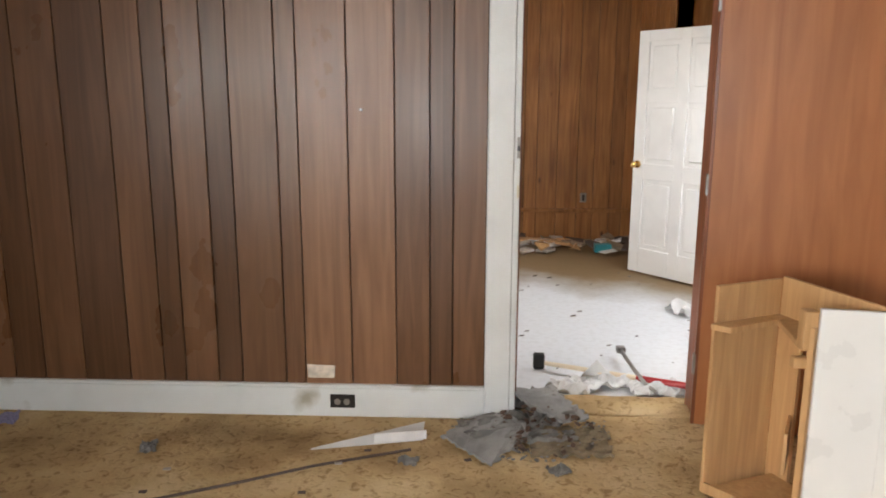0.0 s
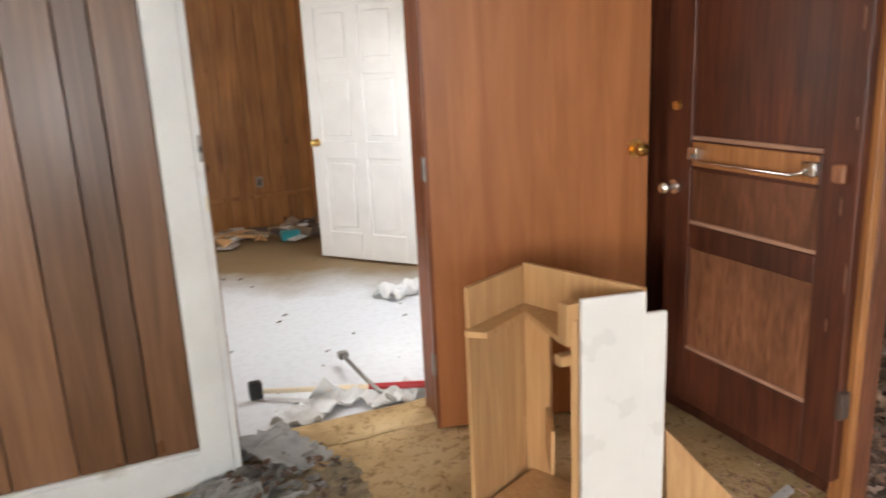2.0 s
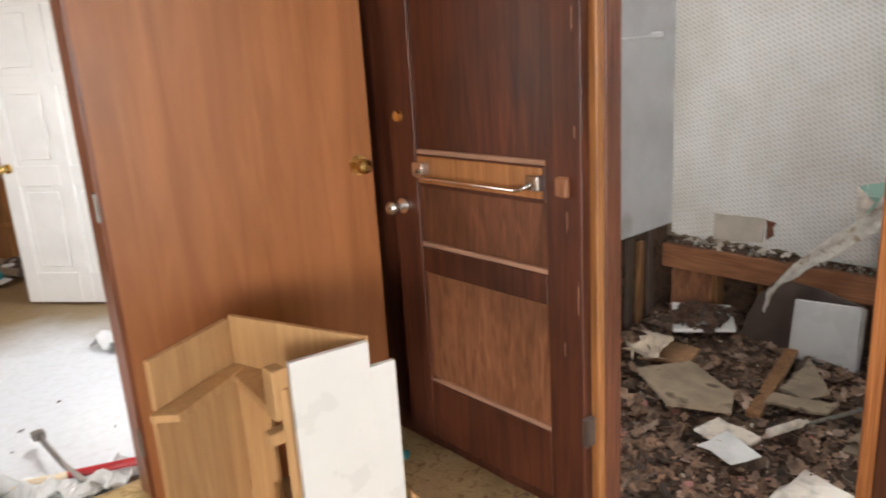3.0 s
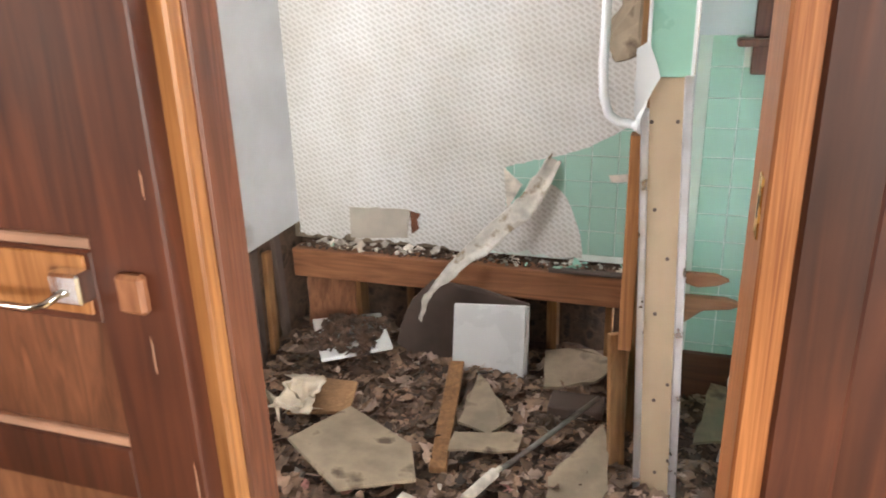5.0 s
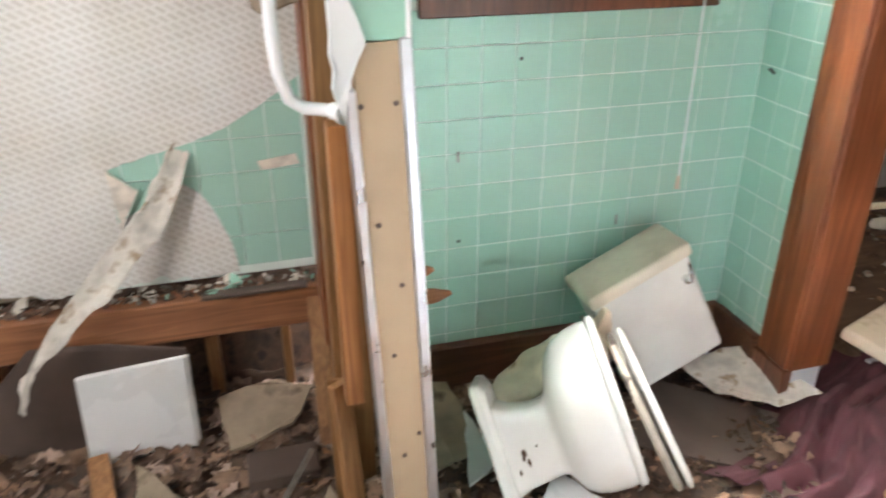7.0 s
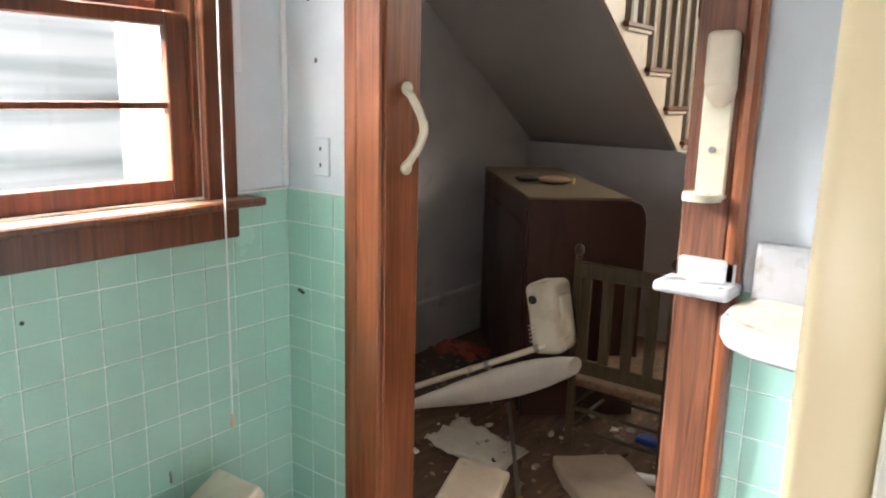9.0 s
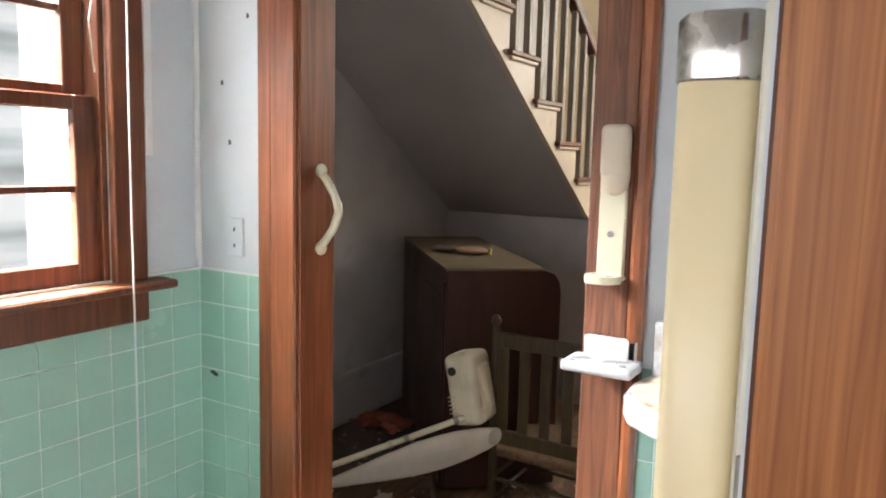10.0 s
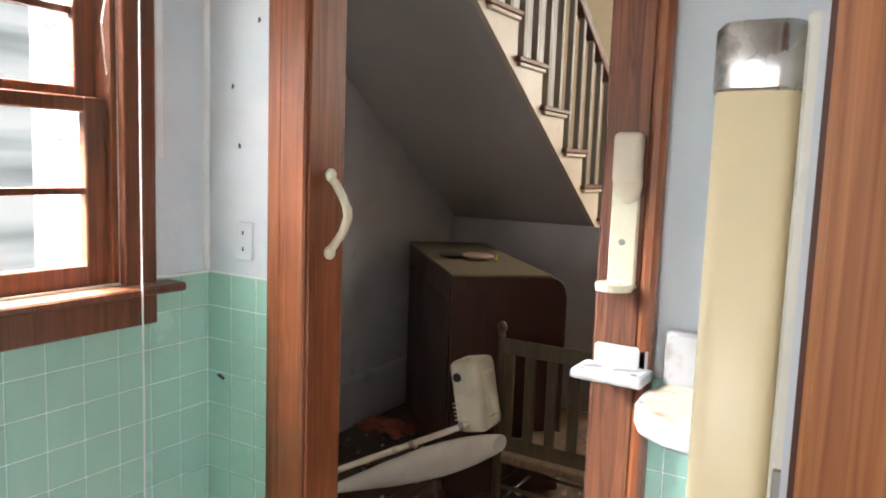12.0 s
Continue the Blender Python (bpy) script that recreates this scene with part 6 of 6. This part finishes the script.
solo("plastic_sheet", thick_sheet(lambda u, v: Vector((3.70 + 0.45 * u, -1.02 + 0.30 * v - 0.1 * u, 0.02 + 0.025 * noise.noise((u * 7, v * 7, 5)))), 16, 12, 0.003), CANVAS, "crumpled pale plastic sheet on the hall floor", "sheet", smooth=True)
solo("red_rag", sheet(lambda u, v: Vector((4.55 + 0.36 * u, -2.06 + 0.26 * v, 0.008 + 0.05 * max(0, noise.noise((u * 5, v * 5, 8)) + 0.25))), 20, 16), RED, "faded red rag on the floor by the wall", "rag", smooth=True)
solo("dark_mat", box(4.25, -2.15, 0.0, 4.90, -1.3, 0.006, 0.002), DARKBOARD, "dark flat mat on the hall floor", "mat")
solo("blue_packet", box(3.25, -1.52, 0.0, 3.38, -1.45, 0.03, 0.008), BLUEBIT, "small blue plastic packet under the chair", "packet")
solo("yellow_packet", box(3.15, -1.40, 0.0, 3.22, -1.33, 0.05, 0.008), YELLOWBIT, "small yellow packet under the chair", "packet")
solo("rolled_paper", rod((3.55, -1.0, 0.025), (3.15, -1.12, 0.03), 0.022), PAPERWHITE, "rolled pale paper tube on the hall floor", "roll")

# ---- first room: things on the carpet ----
bx = thing("drawer_carcass", (1.2, 2.5, 0), "upturned cabinet carcass of birch plywood with one white side", "cabinet")


def prism(p, q, t, z0, z1, bm=None, side=1):
    """An upright board from p to q in plan."""
    p, q = Vector(p), Vector(q)
    n = Vector((-(q - p).y, (q - p).x, 0)).normalized() * t * side
    return slab([(p.x, p.y, z0), (q.x, q.y, z0), (q.x + n.x, q.y + n.y, z0), (p.x + n.x, p.y + n.y, z0)], (0, 0, 1), z1 - z0, bm, 0.0015)


A_, B_, C_, D_ = (0.915, 2.60), (1.150, 2.335), (1.355, 2.300), (1.200, 2.745)
part("back_board", prism(D_, A_, 0.014, 0.01, 0.665, side=-1), BIRCH, bx)
part("back_top", prism(D_, (0.925, 2.615), 0.016, 0.665, 0.80, side=-1), BIRCH, bx)
part("far_board", prism(C_, D_, 0.016, 0.66, 0.81, side=-1), BIRCH, bx)
part("far_stile", prism((1.245, 2.65), D_, 0.016, 0.01, 0.68, side=-1), BIRCH, bx)
part("white_side", prism(B_, C_, 0.018, 0.01, 0.805, side=-1), WHITEBOARD, bx, "white melamine side")
part("white_side_low", prism((1.355, 2.300), (1.425, 2.288), 0.018, 0.01, 0.735, side=-1), WHITEBOARD, bx, "white melamine side")
part("front_edge", prism((1.138, 2.352), (1.152, 2.336), 0.02, 0.0, 0.74, side=-1), BIRCH, bx)
part("corner_block", box(1.108, 2.335, 0.66, 1.150, 2.385, 0.79, 0.003), BIRCH, bx)
part("notch_block", box(1.085, 2.335, 0.60, 1.150, 2.370, 0.635, 0.003), BIRCH, bx)
part("shelf_rail", slab([(0.90, 2.60, 0.645), (0.955, 2.55, 0.645), (1.205, 2.69, 0.645), (1.20, 2.745, 0.645)], (0, 0, 1), 0.022, bevel=0.002), BIRCH, bx)
part("shelf_rail", slab([(1.205, 2.745, 0.645), (1.16, 2.66, 0.645), (1.125, 2.40, 0.645), (1.165, 2.37, 0.645), (1.29, 2.45, 0.645)], (0, 0, 1), 0.020, bevel=0.002), BIRCH, bx)
part("bottom_board", slab([(0.93, 2.60, 0.02), (1.15, 2.36, 0.02), (1.37, 2.32, 0.02), (1.22, 2.72, 0.02)], (0, 0, 1), 0.014, bevel=0.002), BIRCH, bx)
part("back_rail", prism((1.15, 2.50), (1.23, 2.66), 0.014, 0.14, 0.30, side=-1), BIRCH, bx)
part("front_rail", prism(A_, B_, 0.014, 0.01, 0.05, side=1), BIRCH, bx)
solo("birch_offcut", slab([(1.47, 2.30, 0.01), (1.50, 2.26, 0.01), (1.66, 2.20, 0.06), (1.48, 2.33, 0.30)], (0.5, 0.8, 0), 0.012), BIRCH, "birch plywood offcut leaning behind the carcass", "board")
solo("white_offcut", box(1.86, 2.935, 0.003, 1.90, 2.99, 0.26, 0.003), WHITEBOARD, "white board standing behind the open door", "board")
solo("teal_tool", tube([(1.72, 2.86, 0.02), (1.80, 2.90, 0.05), (1.88, 2.86, 0.02)], 0.018, 8), TEAL, "teal plastic tool on the carpet", "tool")
solo("white_trim_offcut", slab([(1.66, 2.12, 0.006), (1.93, 2.20, 0.006), (1.94, 2.235, 0.006), (1.67, 2.16, 0.006)], (0, 0, 1), 0.012), WHITE, "white offcut lying on the carpet by the door", "board")

# torn grey felt underlay in the doorway
def felt(cx, cy, w, l, ang, h, seed, z0=0.0):
    c, s = math.cos(ang), math.sin(ang)

    def f(u, v):
        e = 1 + 0.16 * noise.noise((u * 6 + seed, v * 6, seed))
        x, y = (u - 0.5) * w * e, (v - 0.5) * l * e
        z = z0 + 0.012 + h * max(0, noise.noise((u * 3.6 + seed, v * 3.6, 0)) + 0.25) + 0.010 * noise.noise((u * 15, v * 15, seed))
        return Vector((cx + c * x - s * y, cy + s * x + c * y, z))
    top = sheet(f, 26, 22)
    return merge(top, sheet(lambda u, v: f(u, v) - Vector((0, 0, 0.006)), 26, 22))


FELT2 = plain("light grey felt", (0.27, 0.265, 0.255), 0.95, 0.25, 12, 0.5, dirt=(0.12, 0.10, 0.085), dirt_at=0.64, fine=140)
flat1 = [(-0.08, 3.01, 0.012), (0.10, 3.20, 0.03), (0.24, 3.14, 0.05), (0.31, 3.03, 0.03), (0.20, 2.88, 0.014), (0.135, 2.76, 0.010)]
solo("felt_sheet", slab(rough_edge(flat1, 0.016, 0.010, 3), (0, 0, 1), 0.008), FELT2, "flat torn sheet of grey felt underlay on the carpet", "underlay", group="felt sheets")
flat2 = [(0.235, 3.34, 0.09), (0.44, 3.40, 0.10), (0.575, 3.13, 0.055), (0.45, 3.07, 0.06), (0.31, 3.18, 0.09)]
solo("felt_sheet", slab(rough_edge(flat2, 0.016, 0.010, 5), (0, 0, 1), 0.008), FELT2, "flat torn sheet of grey felt underlay on the carpet", "underlay", group="felt sheets")
for k, a in enumerate(((0.24, 3.06, 0.40, 0.14, 0.5, 0.05), (0.32, 3.17, 0.36, 0.16, 0.3, 0.075), (0.13, 3.10, 0.26, 0.12, 0.2, 0.05), (0.28, 3.36, 0.22, 0.12, 0.1, 0.06), (0.38, 3.02, 0.26, 0.10, 0.1, 0.03))):
    solo("felt_scrap", felt(*a, k + 1), GREYFELT, "torn grey felt underlay crumpled on the carpet", "underlay", group="felt scraps", smooth=False)
# dark chips laid in the folds as the shade of the gaps
chips("underlay_shade", RUBBLE, 420, 72, 0.016, "dark chips standing for shaded gaps in the torn underlay", area=(-0.05, 0.62, 2.84, 3.38), zf=lambda x, y: 0.012 + 0.07 * max(0, 1 - ((x - 0.36) / 0.26) ** 2 - ((y - 3.12) / 0.22) ** 2), where=lambda x, y, r: ((x - 0.36) / 0.30) ** 2 + ((y - 3.12) / 0.25) ** 2 < 1 and noise.noise((x * 14, y * 14, 3)) > 0)
chips("felt_crumbs", GREYFELT, 380, 71, 0.014, "dark felt crumbs round the torn underlay", area=(-0.12, 0.66, 2.80, 3.42), zf=lambda x, y: 0.006, where=lambda x, y, r: ((x - 0.32) / 0.36) ** 2 + ((y - 3.1) / 0.3) ** 2 < 1)
solo("felt_pad", thick_sheet(lambda u, v: Vector((0.30 + 0.34 * u * (1 + 0.1 * noise.noise((v * 5, u, 1))), 2.86 + 0.26 * v * (1 + 0.12 * noise.noise((u * 5, v, 2))), 0.02 + 0.02 * noise.noise((u * 9, v * 9, 6)))), 26, 22, 0.012), plain("mouldy pad", (0.20, 0.155, 0.095), 0.95, 0.4, 16, 0.7, dirt=(0.05, 0.04, 0.03), dirt_at=0.58), "mouldy brown pad under the felt", "underlay")
for cx, cy, r in ((-0.20, 2.79, 0.035), (0.40, 2.74, 0.04), (-1.30, 2.86, 0.04)):
    solo("felt_tuft", felt(cx, cy, r * 2.2, r * 1.6, cx, 0.02, cx), GREYFELT, "small grey felt tuft on the carpet", "underlay", group="felt tufts")
solo("lavender_cloth", felt(-2.10, 3.10, 0.16, 0.12, 0.3, 0.02, 51), LAVENDER, "small lavender cloth on the carpet by the baseboard", "cloth")
pp = thing("torn_poster_board", (-0.4, 2.88, 0), "torn white card lying on the carpet", "card")
part("card_sheet", thick_sheet(lambda u, v: Vector((-0.615 + 0.46 * u, 2.87 + 0.11 * u + (0.012 + 0.12 * u) * v, 0.010 + 0.025 * u * v)), 14, 6, 0.003), PAPERWHITE, pp)
part("card_fold", thick_sheet(lambda u, v: Vector((-0.36 + 0.22 * u, 2.935 + 0.05 * u + 0.03 * v, 0.014 + 0.028 * v)), 8, 3, 0.002), PAPERWHITE, pp)
solo("carpet_seam", tube([(-1.5, 2.30, 0.006), (-1.06, 2.487, 0.007), (-0.82, 2.608, 0.007), (-0.57, 2.745, 0.007), (-0.20, 2.90, 0.007)], 0.006, 6), DARKBOARD, "dark frayed seam across the carpet", "seam")
solo("carpet_fold", thick_sheet(lambda u, v: Vector((0.45 + 0.72 * u, 3.30 + 0.22 * v - 0.02 * u, 0.006 + 0.05 * math.sin(math.pi * v) * (0.6 + 0.4 * noise.noise((u * 6, v * 3, 0))))), 30, 12, 0.01), CARPET, "rolled edge of tan carpet across the doorway", "carpet", smooth=True)
rr_ = random.Random(5)
for k in range(9):
    x, y = rr_.uniform(-1.2, 0.1), rr_.uniform(2.35, 3.05)
    solo("paper_flake", slab(rough_edge([(x, y, 0.008), (x + 0.03, y + 0.004, 0.008), (x + 0.026, y + 0.02, 0.011), (x - 0.004, y + 0.016, 0.009)], 0.01, 0.002, k), (0, 0, 1), 0.002), CHIPPALE if k % 2 else DARKBOARD, "small torn flake on the carpet", "scrap", group="flakes on the carpet")

# ---- far room: tools and litter ----
ax_ = thing("long_axe", (0.8, 3.85, 0.0), "axe with pale wooden handle and red grip on the floor", "axe")
a0, a1 = Vector((0.43, 3.90, 0.035)), Vector((1.19, 3.54, 0.045))
part("handle", rod(a0, a0.lerp(a1, 0.62), 0.012, 0.013), CREAMWALL, ax_, "pale wooden handle")
part("grip", rod(a0.lerp(a1, 0.62), a1, 0.015, 0.018), REDPAINT, ax_, "red painted grip")
part("head", box(-0.04, -0.025, -0.03, 0.02, 0.025, 0.05, 0.006, Matrix.Translation(a0)), BLACK, ax_, "black steel head")
pb = thing("pry_bar", (0.90, 3.8, 0.02), "dark steel wrecking bar lying across the axe", "pry bar")
part("shaft", tube([(0.90, 4.075, 0.05), (0.90, 3.95, 0.055), (0.905, 3.72, 0.06), (0.93, 3.60, 0.04), (0.97, 3.53, 0.02)], 0.011, 8), STEEL, pb, smooth=True)
part("claw", box(0.875, 4.06, 0.035, 0.925, 4.11, 0.07, 0.006), STEEL, pb)
for k, (x, y, w, l, a) in enumerate(((0.72, 3.68, 0.30, 0.20, 0.3), (0.55, 3.60, 0.22, 0.15, -0.4), (0.98, 3.60, 0.26, 0.14, 0.2), (1.06, 3.56, 0.2, 0.1, 0.7))):
    solo("crumpled_sheet", felt(x, y, w, l, a, 0.05, 20 + k), PAPERWHITE, "crumpled white paper on the bare floor", "paper", group="papers on the bare floor")
solo("paper_cone", thick_sheet(lambda u, v: Vector((0.70 + 0.10 * u * math.cos(3 * v), 3.70 + 0.07 * u * math.sin(3 * v), 0.13 - 0.12 * u)), 8, 10, 0.002), PAPERWHITE, "upright fold of white paper on the floor", "paper")
for k in range(34):
    x, y = rr_.uniform(0.25, 1.75), rr_.uniform(3.7, 6.2)
    s = rr_.uniform(0.008, 0.04)
    solo("floor_scrap", slab([(x, y, 0.0), (x + s, y + s * 0.3, 0.0), (x + s * 1.2, y + s * 0.6, 0.004), (x + s * 0.1, y + s * 0.35, 0.002)], (0, 0, 1), 0.003), STEEL if k % 3 else DARKBOARD, "dark scrap on the bare floor", "scrap", group="scraps on the bare floor")
solo("crumpled_paper", felt(1.58, 5.05, 0.30, 0.24, 0.4, 0.09, 33), PAPERWHITE, "crumpled white paper heap by the open door", "paper")
for k in range(46):
    x, y = rr_.uniform(0.35, 1.65), rr_.uniform(6.95, 7.6)
    w, l = rr_.uniform(0.06, 0.2), rr_.uniform(0.05, 0.14)
    a = rr_.uniform(0, 3.1)
    c, s = math.cos(a), math.sin(a)
    q = [(x + c * p - s * r, y + s * p + c * r, 0.015 + rr_.uniform(0, 0.07)) for p, r in ((-w / 2, -l / 2), (w / 2, -l / 2), (w / 2, l / 2), (-w / 2, l / 2))]
    solo("litter_paper", slab(q, (0, 0, 1), rr_.choice((0.003, 0.02))), rr_.choice((PAPERWHITE, CHIPPALE, HARDBACK, DARKBOARD, CHIPPALE, BIRCH)), "paper and card litter heaped by the pine wall", "litter", group="litter by the pine wall")
solo("fallen_board", box(0.35, 7.30, 0.06, 1.0, 7.45, 0.08, 0.003, Matrix.Rotation(radians(1), 4, "Y")), BIRCH, "pale board lying by the pine wall", "board")
solo("teal_box", box(1.22, 7.0, 0.01, 1.38, 7.08, 0.09, 0.004), TEAL, "small teal cardboard box in the litter", "box")
